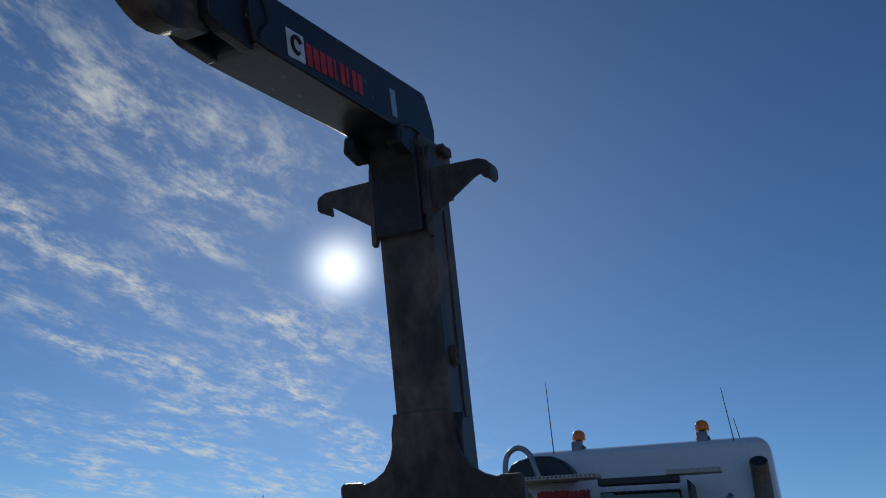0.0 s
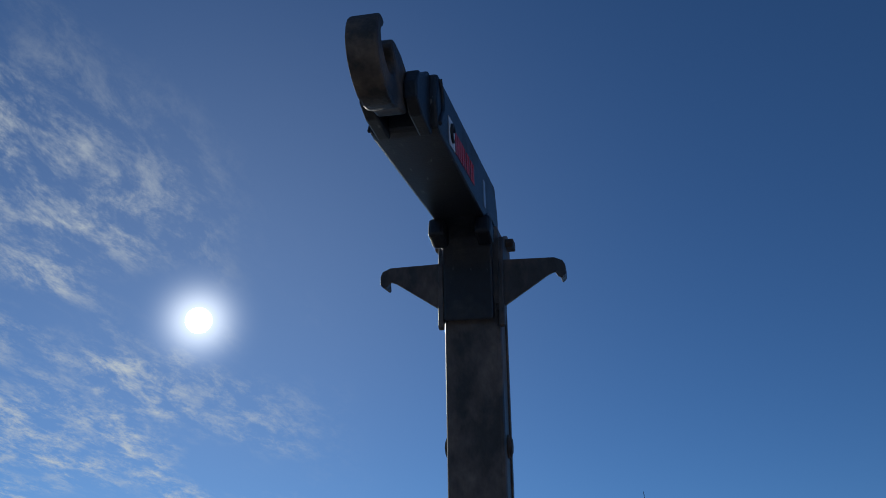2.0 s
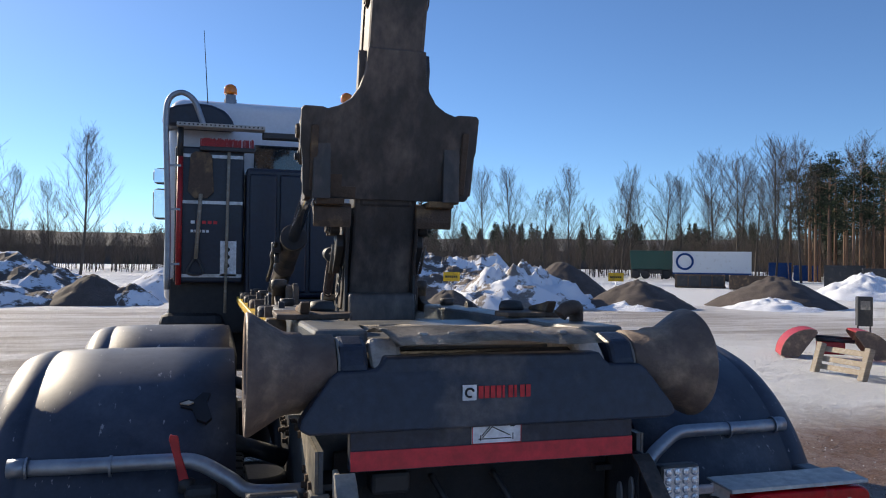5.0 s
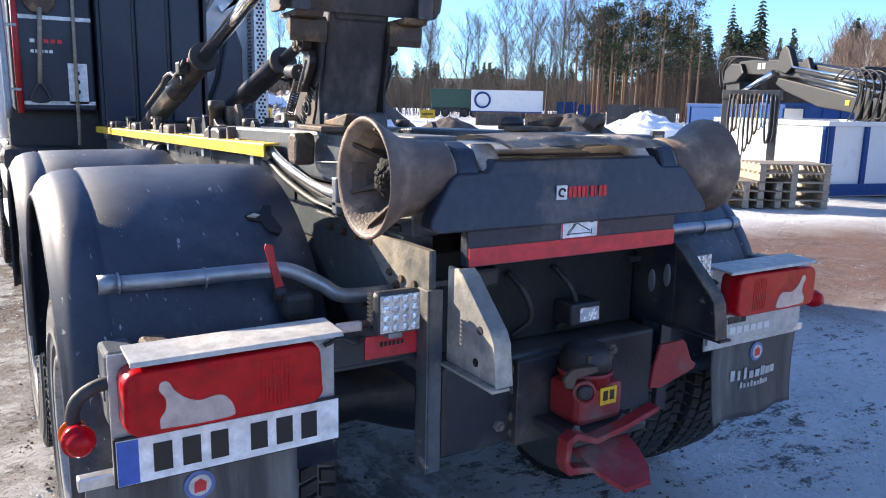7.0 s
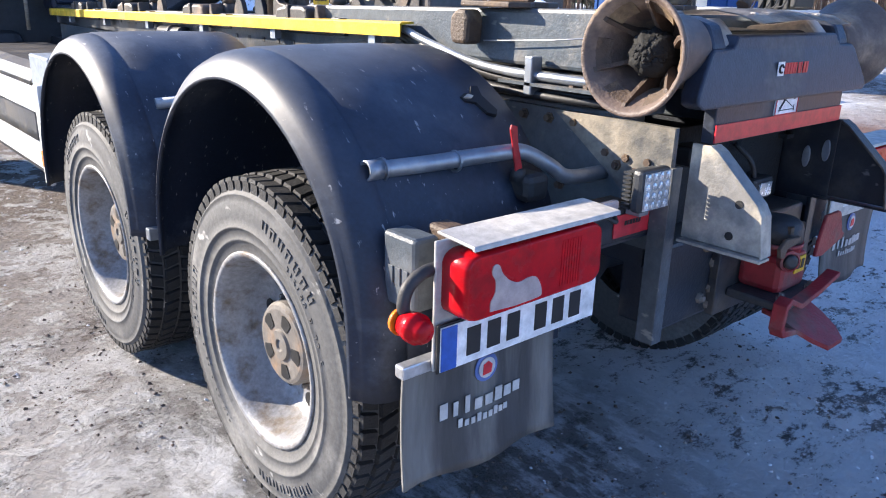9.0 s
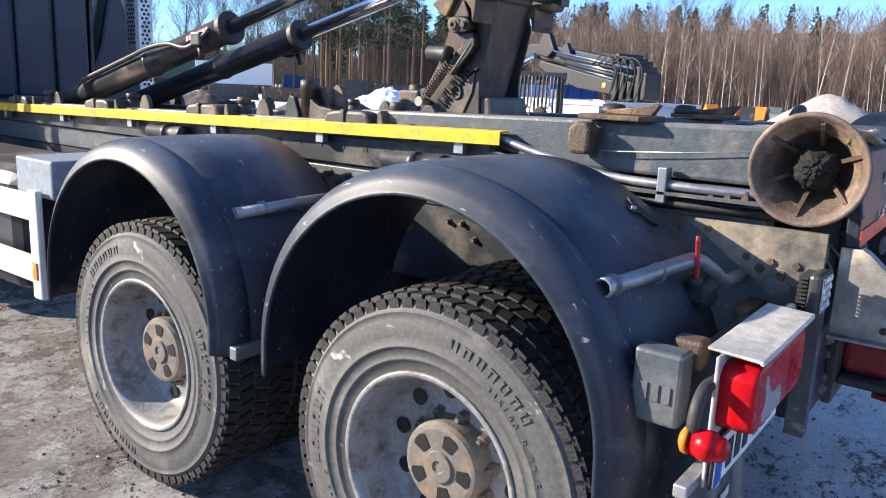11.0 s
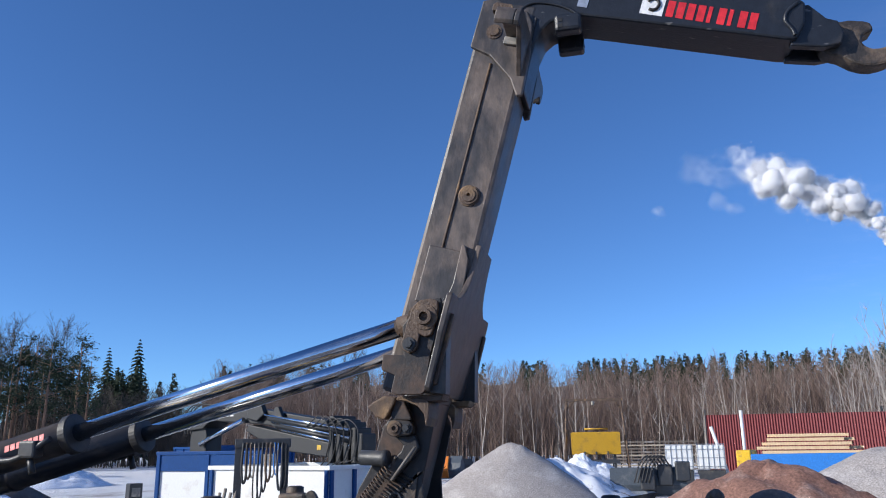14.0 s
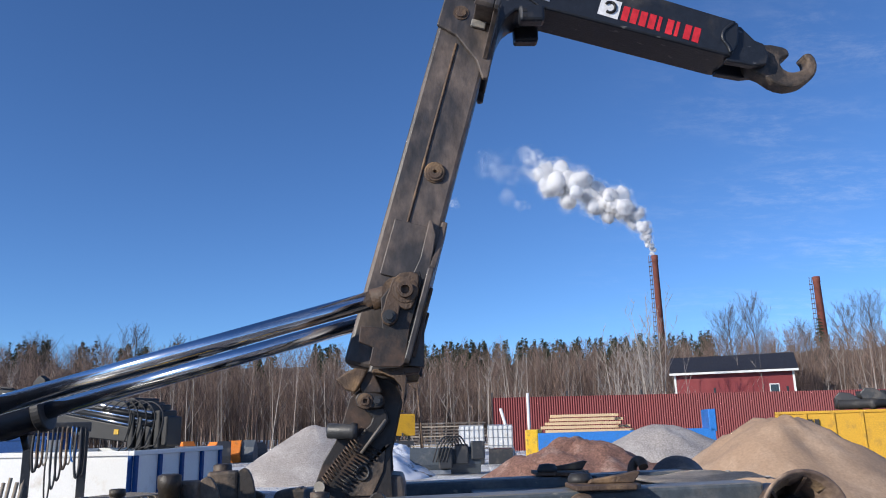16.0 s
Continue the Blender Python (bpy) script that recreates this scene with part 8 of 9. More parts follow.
def pine_belt(name, az0, az1, d0, d1, el0, el1, count, eye, seed):
    """Dark conifers standing behind the bare wood, joined."""
    rng = random.Random(seed)
    v, f = [], []
    for i in range(count):
        az, d = rng.uniform(az0, az1), rng.uniform(d0, d1)
        if noise.noise(Vector((az * 0.45, seed, 0))) + 0.6 * noise.noise(Vector((az * 1.7, seed, 5))) < (0.04 if az < 88 else -0.25):
            continue
        top = 1.9 + d * math.tan(radians(rng.uniform(el0, el1)))
        p = spot(az, d, eye)
        for k in range(380):
            t = rng.random() ** 0.75
            r = (0.06 + 1.9 * t) * rng.uniform(0.3, 1.0)
            a = rng.uniform(0, 6.28)
            c = p + Vector((math.cos(a) * r, math.sin(a) * r, top - 6.5 * t))
            n = len(v)
            for _ in range(3):
                v.append(c + Vector((rng.uniform(-0.30, 0.30), rng.uniform(-0.30, 0.30), rng.uniform(-0.20, 0.24))))
            f.append((n, n + 1, n + 2))
    me = bpy.data.meshes.new(name)
    me.from_pydata([tuple(c) for c in v], [], f)
    me.materials.append(M["needles"])
    tagged(new(name, me), "dark conifer tops behind the bare wood", "woods", kind="stuff")


pine_belt("pine_wood", 60, 112, 118, 140, 4.3, 6.2, 900, SIDE, 31)
pine_belt("pine_wood", 6, 44, 150, 190, 2.0, 3.0, 600, FRONT, 32)
pine_belt("pine_wood", 43, 60, 105, 120, 3.6, 5.6, 160, FRONT, 33)


def ridge(name, az0, az1, d, el, label, seed, mat="ridge"):
    """A far wooded rise that closes the view behind the trees."""
    bm = B()
    prev = None
    n = 120
    for i in range(n + 1):
        az = az0 + (az1 - az0) * i / n
        h = 1.7 + d * math.tan(radians(el)) * (1 + 0.10 * noise.noise(Vector((i * 0.11, seed, 0))) + 0.06 * noise.noise(Vector((i * 0.9, seed, 0))))
        p, q = spot(az, d), spot(az, d + 60)
        cur = [bm.verts.new((p.x, p.y, -1)), bm.verts.new((p.x, p.y, h * 0.6)), bm.verts.new((q.x, q.y, h * (d + 60) / d))]
        if prev:
            for a, b in ((0, 1), (1, 2)):
                bm.faces.new([prev[a], cur[a], cur[b], prev[b]])
        prev = cur
    bmesh.ops.recalc_face_normals(bm, faces=bm.faces[:])
    solid(name, bm, M[mat], label, "woods", kind="structure")


ridge("backdrop", -60, 62, 230, 1.7, "far wooded ridge", 2, "hill")
ridge("backdrop", 58, 135, 150, 4.3, "wooded rise behind the yard", 4)
ridge("backdrop", 135, 300, 170, 2.5, "wooded rise behind the yard", 6)


# ---- yard things ----
def turned(at, deg):
    return Matrix.Translation(at) @ Matrix.Rotation(radians(deg), 4, "Z")


def sign(az, d, eye, turn):
    m = turned(spot(az, d, eye), turn)
    t = thing("heap_sign", m.translation, "yellow sign on a thin post by a heap", "sign", "yellow heap signs")
    bm = B()
    add_rod(bm, m @ Vector((0, 0.02, -0.1)), m @ Vector((0, 0.02, 1.25)), 0.02, seg=6)
    part("post", bm, M["galv"], t)
    bm = B()
    add_box(bm, -0.32, 0.32, -0.012, 0.012, 0.92, 1.28, 0.004, m)
    board = part("board", bm, M["yellow"], t)
    bm = B()
    for k in range(6):
        add_box(bm, -0.24 + 0.08 * k, -0.18 + 0.08 * k, -0.016, -0.0135, 1.06, 1.14, 0, m)
    part("dark_bars", bm, M["ink"], t)


sign(16.6, 29.0, FRONT, -16)
sign(28.9, 33.0, FRONT, -28)
sign(-16.7, 29.5, FRONT, 15)
sign(-23.0, 30.5, FRONT, 18)


def box_trailer():
    m = turned(spot(35.8, 82), -36)
    t = thing("box_trailer", m.translation, "white box trailer with a blue ring mark, parked on snow", "trailer")
    bm = B()
    add_box(bm, -3.8, 3.8, 0, 2.4, 0.75, 3.05, 0.04, m)
    part("body", bm, M["containerwhite"], t)
    bm = B()
    add_box(bm, -3.8, 3.8, -0.02, -0.005, 0.72, 0.86, 0, m)
    part("blue_band", bm, M["containerblue"], t)
    bm = B()
    add_tube(bm, [m @ Vector((-2.6 + 0.78 * math.cos(a), -0.03, 2.0 + 0.78 * math.sin(a))) for a in (2 * math.pi * k / 24 for k in range(25))], 0.11, 6)
    part("blue_ring", bm, M["containerblue"], t)
    for x in (-3.0, 1.6, 2.6):
        bm = B()
        add_lathe(bm, m @ Vector((x, 0.05, 0.5)), m.to_3x3() @ Vector((0, 1, 0)), [(0, 0.3), (0.02, 0.5), (0.25, 0.5), (0.27, 0.3)], 20)
        part("wheel", bm, M["black"], t)
    bm = B()
    add_box(bm, -3.6, 3.6, 0.1, 2.3, 0.45, 0.74, 0.02, m)
    part("underframe", bm, M["darkmetal"], t)


def green_truck():
    m = turned(spot(32.1, 90), -32)
    t = thing("tipper_trailer", m.translation, "dark green tipper trailer parked beyond the heaps", "trailer")
    bm = B()
    add_prism(bm, [(-2.9, 1.1), (2.6, 1.1), (2.9, 3.25), (-3.1, 3.25)], "y", 0, 2.4, bevel=0.03, m=m)
    body = part("body", bm, M["green"], t)
    for k in range(7):
        bm = B()
        add_box(bm, -2.6 + 0.85 * k, -2.48 + 0.85 * k, -0.06, -0.002, 1.15, 3.2, 0, m)
        part("rib", bm, M["green"], body)
    for x in (-2.4, -1.3, 1.0, 2.1):
        bm = B()
        add_lathe(bm, m @ Vector((x, 0.05, 0.52)), m.to_3x3() @ Vector((0, 1, 0)), [(0, 0.3), (0.02, 0.52), (0.25, 0.52), (0.27, 0.3)], 20)
        part("wheel", bm, M["black"], t)
    bm = B()
    add_box(bm, -2.9, 2.7, 0.2, 2.2, 0.6, 1.09, 0.02, m)
    part("underframe", bm, M["darkmetal"], t)


box_trailer()
green_truck()


def skip(at, turn, w, d, h, mat, rib_mat, label, ribs=5, name="skip_container", rim_mat=None, end_ribs=3, band=0.0):
    """An open steel container with a rim and upright ribs."""
    m = turned(at, turn)
    t = thing(name, m.translation, label, "container")
    th = 0.05
    for k, a in enumerate(((0, w, 0, th), (0, w, d - th, d), (0, th, th, d - th), (w - th, w, th, d - th))):
        bm = B()
        add_box(bm, *a, 0.12, h, 0, m)
        side = part("wall", bm, mat, t)
        body = side if k == 0 else body
    bm = B()
    add_box(bm, th, w - th, th, d - th, 0.12, 0.18, 0, m)
    part("floor_plate", bm, mat, t)
    for a in ((-0.05, w + 0.05, -0.05, 0.07), (-0.05, w + 0.05, d - 0.07, d + 0.05), (-0.05, 0.07, 0.072, d - 0.072), (w - 0.07, w + 0.05, 0.072, d - 0.072)):
        bm = B()
        add_box(bm, *a, h - 0.03, h + 0.06, 0.01, m)
        part("rim", bm, rim_mat or rib_mat, t)
    for a in ((-0.05, w + 0.05, -0.05, 0.03), (-0.05, 0.03, 0.032, d + 0.02)):
        bm = B()
        add_box(bm, *a, 0.0, 0.13, 0.01, m)
        part("sill", bm, rim_mat or rib_mat, t)
    if band:
        bm = B()
        add_box(bm, 0.10, w - 0.10, -0.03, -0.004, h - band, h - 0.035, 0, m)
        part("blue_band", bm, rim_mat, body)
    for k in range(ribs + 1):
        x = (w - 0.10) * k / ribs
        bm = B()
        add_box(bm, x, x + 0.10, -0.06, -0.002, 0.13, h - 0.03, 0.006, m)
        part("rib", bm, rib_mat, body)
    if rim_mat is not None and not band:
        bm = B()
        add_box(bm, -0.064, w + 0.05, -0.075, -0.0605, 0.02, 0.24, 0.004, m)
        part("blue_sill", bm, rib_mat, body)
    for k in range(end_ribs + 1):
        y = (d - 0.1) * k / end_ribs
        bm = B()
        add_box(bm, -0.06, -0.002, y, y + 0.08, 0.13, h - 0.03, 0.006, m)
        part("rib", bm, rib_mat, body)
    return t


skip(Vector((12.0, 7.45, 0)), -14, 3.4, 3.2, 1.33, M["containerwhite"], M["containerblue"], "low white open container with upright blue ribs", 4, rim_mat=M["containerwhite"], end_ribs=1)
skip(Vector((15.45, 13.65, 0)), -97, 3.2, 0.62, 1.64, M["containerwhite"], M["containerblue"], "white container with a deep blue top band", 2, rim_mat=M["containerblue"], band=0.44)
skip(spot(59.5, 33, SIDE), -30, 4.5, 2.2, 1.8, M["containerblue"], M["containerblue"], "plain blue steel container", 6)
skip(spot(39.6, 97), -40, 2.4, 2.0, 2.0, M["containerblue"], M["containerblue"], "small blue container far off", 4)
skip(spot(41.2, 95), -40, 2.4, 2.0, 1.7, M["containerblue"], M["containerblue"], "small blue container far off", 4)
skip(spot(43.0, 62), -44, 2.6, 2.0, 1.7, M["darkmetal"], M["darkmetal"], "dark rusty open container", 4)
skip(spot(45.3, 60), -44, 2.6, 2.0, 1.5, M["darkmetal"], M["darkmetal"], "dark rusty open container", 4)
skip(spot(33.3, 58), -34, 3.4, 2.0, 0.9, M["darkmetal"], M["rust"], "low rusty container in the snow", 4)
skip(spot(37.0, 56), -36, 2.8, 2.0, 0.9, M["rust"], M["rust"], "low rusty container in the snow", 4)
skip(spot(60.5, 60, SIDE), -30, 3.2, 2.2, 2.0, M["containerblue"], M["containerblue"], "blue steel container by the trees", 5)
skip(spot(57.5, 62, SIDE), -30, 3.0, 2.0, 1.2, M["yellow"], M["orange"], "yellow steel container by the trees", 5)
yellow_skip = skip(spot(115.5, 30, LAST), -119, 6.2, 2.3, 1.86, M["hopper"], M["hopper"], "yellow open container with dark bars on its flank", 7)
for k in range(5):
    bm = B()
    add_box(bm, 0.40 + 0.20 * k, 0.54 + 0.20 * k, -0.075, -0.062, 1.36, 1.64, 0, turned(spot(115.5, 30, LAST), -119))
    part("dark_bar", bm, M["ink"], yellow_skip)


def loader_crane():
    m = turned(Vector((16.5, 13.3, 0)), -111.4) @ Matrix.Diagonal((1.07, 1.0, 0.92, 1))
    t = thing("loader_crane", m.translation, "black folding loader crane on a parked truck bed", "crane")
    w = m.to_3x3()

    def beam(name, pts, y0, y1, mat="crane", bevel=0.03, label=""):
        bm = B()
        add_prism(bm, pts, "y", y0, y1, bevel=bevel, m=m)
        return part(name, bm, M[mat], t, label)
    beam("truck_bed", [(-1.4, 0.75), (1.8, 0.75), (1.8, 1.0), (-1.4, 1.0)], 0.1, 1.9)
    for x in (-0.9, 1.0):
        bm = B()
        add_lathe(bm, m @ Vector((x, 0.12, 0.5)), w @ Vector((0, 1, 0)), [(0, 0.3), (0.02, 0.5), (0.3, 0.5), (0.32, 0.3)], 20)
        part("wheel", bm, M["black"], t)
    beam("column", [(-0.38, 1.0), (0.30, 1.0), (0.28, 2.3), (0.16, 2.75), (-0.22, 2.75), (-0.38, 2.3)], 0.2, 0.75)
    beam("knuckle", [(-0.42, 2.45), (-0.36, 2.85), (-0.1, 3.05), (0.35, 3.02), (0.5, 2.75), (0.2, 2.5)], 0.12, 0.85)
    beam("main_boom", [(-0.2, 2.80), (0.1, 3.10), (1.0, 3.12), (2.2, 3.02), (4.5, 2.62), (4.55, 2.28), (2.2, 2.58), (0.5, 2.72)], 0.25, 0.70, label="black box boom with white marks")
    beam("link", [(1.85, 2.75), (1.95, 3.25), (2.12, 3.42), (2.28, 3.30), (2.5, 2.85), (2.25, 2.65)], 0.12, 0.30)
    beam("link", [(2.75, 2.55), (2.85, 3.0), (3.0, 3.05), (3.2, 2.65), (3.0, 2.4)], 0.10, 0.24)
    beam("lower_boom", [(1.9, 2.58), (4.9, 1.98), (4.9, 1.62), (3.4, 1.80), (2.2, 2.20), (1.8, 2.40)], 0.18, 0.62)
    for k in range(5):
        z = 2.62 - 0.10 * k
        bm = B()
        add_rod(bm, m @ Vector((2.6 + 0.12 * k, 0.05 + 0.02 * k, z + 0.20)), m @ Vector((5.35, 0.05 + 0.02 * k, z - 0.28)), 0.055 if k % 2 else 0.035, seg=10)
        part("extension" if k % 2 else "piston_rod", bm, M["crane" if k % 2 else "chrome"], t)
    bm = B()
    add_rod(bm, m @ Vector((0.15, 0.12, 2.05)), m @ Vector((1.75, 0.15, 2.72)), 0.07, seg=12)
    part("lift_cylinder", bm, M["chrome"], t)
    for k, (x, z0, z1) in enumerate(((4.75, 1.50, 2.72), (4.95, 1.35, 2.62), (5.15, 1.22, 2.55), (5.35, 1.40, 2.40), (5.52, 1.55, 2.25))):
        bm = B()
        add_box(bm, x, x + 0.15, 0.02 + 0.03 * k, 0.85 - 0.05 * k, z0, z1, 0.03, m)
        part("tool_head", bm, M["crane"], t)
    for k in range(5):
        bm = B()
        x = 4.55 + 0.21 * k
        add_tube(bm, bend([m @ Vector((x - 0.5, 0.0, 2.45)), m @ Vector((x, -0.06, 2.72 - 0.03 * k)), m @ Vector((x + 0.28, -0.02, 2.3)), m @ Vector((x + 0.15, 0.0, 1.65)), m @ Vector((x - 0.1, 0.02, 1.34 + 0.05 * k))]), 0.016, 5)
        part("hose", bm, M["black"], t)
    for k in range(3):
        bm = B()
        add_tube(bm, bend([m @ Vector((-0.45, 0.1 + 0.1 * k, 2.3)), m @ Vector((-0.55, 0.1 + 0.1 * k, 2.85)), m @ Vector((-0.2, 0.1 + 0.1 * k, 3.22)), m @ Vector((0.6, 0.15, 3.20)), m @ Vector((1.3, 0.2, 3.10))]), 0.022, 5)
        part("hose", bm, M["black"], t)
    for x in (0.95, 1.13):
        bm = B()
        add_box(bm, x, x + 0.12, 0.236, 0.246, 2.84, 3.0, 0, m)
        part("white_mark", bm, M["platewhite"], t)
    bm = B()
    add_box(bm, 4.28, 4.40, 0.166, 0.176, 1.85, 1.97, 0, m)
    part("yellow_mark", bm, M["yellow"], t)


def strap_rack():
    """A dark steel rack hung with chains, straps and hoses."""
    m = turned(Vector((11.0, 8.95, 0)), -71) @ Matrix.Scale(0.80, 4) @ Matrix.Diagonal((1, 1, 1.22, 1))
    t = thing("chain_rack", m.translation, "dark steel rack hung with chains and lifting straps", "rack")
    for x in (0.0, 1.12):
        bm = B()
        add_box(bm, x - 0.09, x + 0.09, -0.05, 0.05, -0.05, 1.98 - 0.1 * x, 0.01, m)
        part("post", bm, M["darkmetal"], t)
    bm = B()
    add_box(bm, -0.1, 1.25, -0.08, 0.08, 1.80, 1.98, 0.02, m)
    part("crossbar", bm, M["darkmetal"], t)
    rng = random.Random(8)
    for k in range(11):
        x = 0.12 + 0.095 * k
        drop = rng.uniform(0.6, 1.35)
        bm = B()
        loop = [m @ Vector((x, -0.10, 1.9)), m @ Vector((x - 0.02, -0.12, 1.9 - drop * 0.6)), m @ Vector((x + 0.03, -0.12, 1.9 - drop)), m @ Vector((x + 0.09, -0.12, 1.9 - drop * 0.8)), m @ Vector((x + 0.08, -0.11, 1.88))]
        add_tube(bm, bend(loop), rng.uniform(0.012, 0.026), 5)
        part("strap" if k % 3 else "chain", bm, M[("black", "rust", "wood", "flatblue", "darkmetal")[k % 5] if k != 3 else "black"], t)
    for k in range(4):
        bm = B()
        add_rod(bm, m @ Vector((-0.55 + 0.12 * k, -0.2, -0.05)), m @ Vector((-0.40 + 0.13 * k, 0.0, 0.95 + 0.08 * (k % 2))), 0.035, seg=6)
        part("timber", bm, M["wood"], t)


def switch_box():
    m = turned(spot(55.4, 20.3, SIDE), -33)
    t = thing("power_cabinet", m.translation, "small dark power cabinet on a stand in the yard", "cabinet")
    bm = B()
    add_box(bm, -0.16, 0.16, -0.12, 0.12, 0.30, 0.98, 0.02, m)
    part("box", bm, M["darkmetal"], t)
    for x in (-0.13, 0.13):
        bm = B()
        add_rod(bm, m @ Vector((x, 0, -0.05)), m @ Vector((x, 0, 0.30)), 0.02, seg=6)
        part("leg", bm, M["darkmetal"], t)
    bm = B()
    add_box(bm, -0.10, 0.10, -0.13, -0.121, 0.68, 0.88, 0, m)
    part("panel", bm, M["pale"], t)


strap_rack()
switch_box()
loader_crane()


def clamshell():
    m = turned((10.2, 10.4, 0), -33)
    t = thing("clamshell_bucket", m.translation, "red rusty clamshell bucket standing open on snow", "bucket")
    for s in (-1, 1):
        arc = [(s * (0.42 + 0.50 * math.cos(a)), 0.02 + 0.50 * math.sin(a)) for a in (math.pi * 0.56 * k / 9 for k in range(10))]
        inner = [(s * (0.42 + 0.47 * math.cos(a)), 0.02 + 0.47 * math.sin(a)) for a in (math.pi * 0.56 * k / 9 for k in range(10))]
        bm = B()
        add_prism(bm, arc + inner[::-1], "y", -0.36, 0.36, m=m)
        shell = part("shell", bm, M["red"], t, "red curved shell with rust")
        for y in (-0.39, 0.36):
            bm = B()
            add_prism(bm, [(s * 0.62, 0.0)] + arc + [(s * 0.30, 0.46)], "y", y, y + 0.03, bevel=0.004, m=m)
            part("side_plate", bm, M["conerust"], shell)
    bm = B()
    add_box(bm, -0.26, 0.20, -0.14, 0.10, 0.05, 0.30, 0.03, m)
    part("yoke", bm, M["red"], t)
    for y, z in ((-0.16, 0.33), (0.06, 0.36)):
        bm = B()
        add_rod(bm, m @ Vector((-0.30, y, z)), m @ Vector((0.34, y, z - 0.03)), 0.035, seg=10)
        part("pin", bm, M["darkmetal"], t)


def pallets():
    m = turned(spot(49.6, 12.9), -30)
    for n, dx in enumerate((0.0, 0.77)):
        t = thing("pallet_stack", (m @ Vector((dx, 0, 0))), "weathered wooden pallets stacked on the snow", "pallet", "pallets")
        for lvl in range(5 if n else 3):
            for k in range(5):
                bm = B()
                add_box(bm, -0.6 + dx, 0.6 + dx, -0.4 + 0.17 * k, -0.28 + 0.17 * k, 0.12 + 0.145 * lvl, 0.142 + 0.145 * lvl, 0.003, m)
                part("board", bm, M["wood"], t)
            for x in (-0.58, -0.05, 0.48):
                bm = B()
                add_box(bm, x + dx, x + 0.1 + dx, -0.4, 0.4, 0.0 + 0.145 * lvl, 0.119 + 0.145 * lvl, 0.003, m)
                part("bearer", bm, M["wood"], t)
    # a broken one leaning before the stack
    m = Matrix.Translation((8.5, 8.5, 0)) @ Matrix.Rotation(radians(18), 4, "Y")
    t = thing("leaning_pallet", (8.5, 8.5, 0), "broken weathered pallet leaning over on the snow", "pallet")
    for y in (-0.52, 0.42):
        bm = B()
        add_box(bm, -0.05, 0.05, y, y + 0.10, -0.04, 0.46, 0.004, m)
        part("bearer", bm, M["wood"], t)
    for z in (0.05, 0.18, 0.34):
        bm = B()
        add_box(bm, 0.052, 0.075, -0.50, 0.50, z, z + 0.085, 0.003, m)
        part("board", bm, M["wood"], t)


clamshell()
pallets()


def spreader():
    m = turned(spot(87.3, 44, (-3.06, 1.26)), -88)
    t = thing("salt_spreader", m.translation, "yellow salt spreader hopper on a dark frame", "spreader")
    bm = B()
    add_prism(bm, [(0.0, 1.25), (-0.28, 2.40), (-0.22, 2.44), (0.06, 1.30), (1.2, 1.30), (1.46, 2.44), (1.52, 2.40), (1.26, 1.25)], "x", -1.27, 1.27, bevel=0.0, m=m)
    hop = part("hopper", bm, M["hopper"], t)
    for x in (-1.33, 1.27):
        bm = B()
        add_prism(bm, [(0.0, 1.25), (-0.28, 2.40), (1.52, 2.40), (1.26, 1.25)], "x", x, x + 0.06, bevel=0.01, m=m)
        part("end_plate", bm, M["hopper"], hop)
    for x in (-0.62, 0.0, 0.62):
        bm = B()
        add_box(bm, x - 0.05, x + 0.05, -0.14, -0.02, 1.25, 1.40, 0.01, m)
        part("lug", bm, M["darkmetal"], hop)
    bm = B()
    add_rod(bm, m @ Vector((-0.6, 0.6, 2.62)), m @ Vector((0.7, 0.6, 2.62)), 0.05, seg=6)
    part("cover_bar", bm, M["hopper"], hop)
    for x in (-1.0, -0.35, 0.35, 1.0):
        bm = B()
        add_box(bm, x - 0.07, x + 0.07, 0.1, 1.2, -0.05, 1.24, 0.01, m)
        part("leg", bm, M["darkmetal"], t)
    bm = B()
    add_box(bm, -1.25, 1.25, 0.05, 1.25, 0.75, 0.95, 0.02, m)
    part("frame", bm, M["darkmetal"], t)
    r = thing("lifting_rack", m @ Vector((0, 0.8, 0)), "rusty steel lifting rack over the spreader", "rack")
    for x in (-1, 1):
        for y in (-0.5, 1.7):
            bm = B()
            add_rod(bm, m @ Vector((x * 1.78, y, -0.1)), m @ Vector((x * 1.50, 0.6, 4.25)), 0.055, seg=6)
            part("leg", bm, M["rust"], r)
        bm = B()
        add_rod(bm, m @ Vector((x * 1.50, 0.6, 3.75)), m @ Vector((x * 1.0, 0.6, 4.22)), 0.045, seg=6)
        part("brace", bm, M["rust"], r)
    bm = B()
    add_box(bm, -1.6, 1.6, 0.54, 0.66, 4.16, 4.30, 0.01, m)
    beam = part("beam", bm, M["rust"], r)
    bm = B()
    add_rod(bm, m @ Vector((-0.05, 0.6, 4.16)), m @ Vector((-0.05, 0.6, 3.95)), 0.09, seg=8)
    part("hoist", bm, M["pale"], r)


def timber_rack():
    m = turned(spot(91.6, 50, SIDE), -92)
    t = thing("timber_rack", m.translation, "long dark rack stacked with weathered timber", "rack")
    for x in range(-5, 6):
        bm = B()
        add_box(bm, x * 0.5 - 0.04, x * 0.5 + 0.04, 0, 0.08, -0.1, 2.0, 0, m)
        part("post", bm, M["darkmetal"], t)
    rng = random.Random(2)
    for k in range(9):
        bm = B()
        a = rng.uniform(-0.3, 0.3)
        add_box(bm, -2.6 + a, 2.6 + a, -0.10, -0.01, 0.25 + 0.2 * k, 0.34 + 0.2 * k, 0, m)
        part("timber", bm, M["wood" if k % 3 == 1 else "bark"], t)


timber_rack()


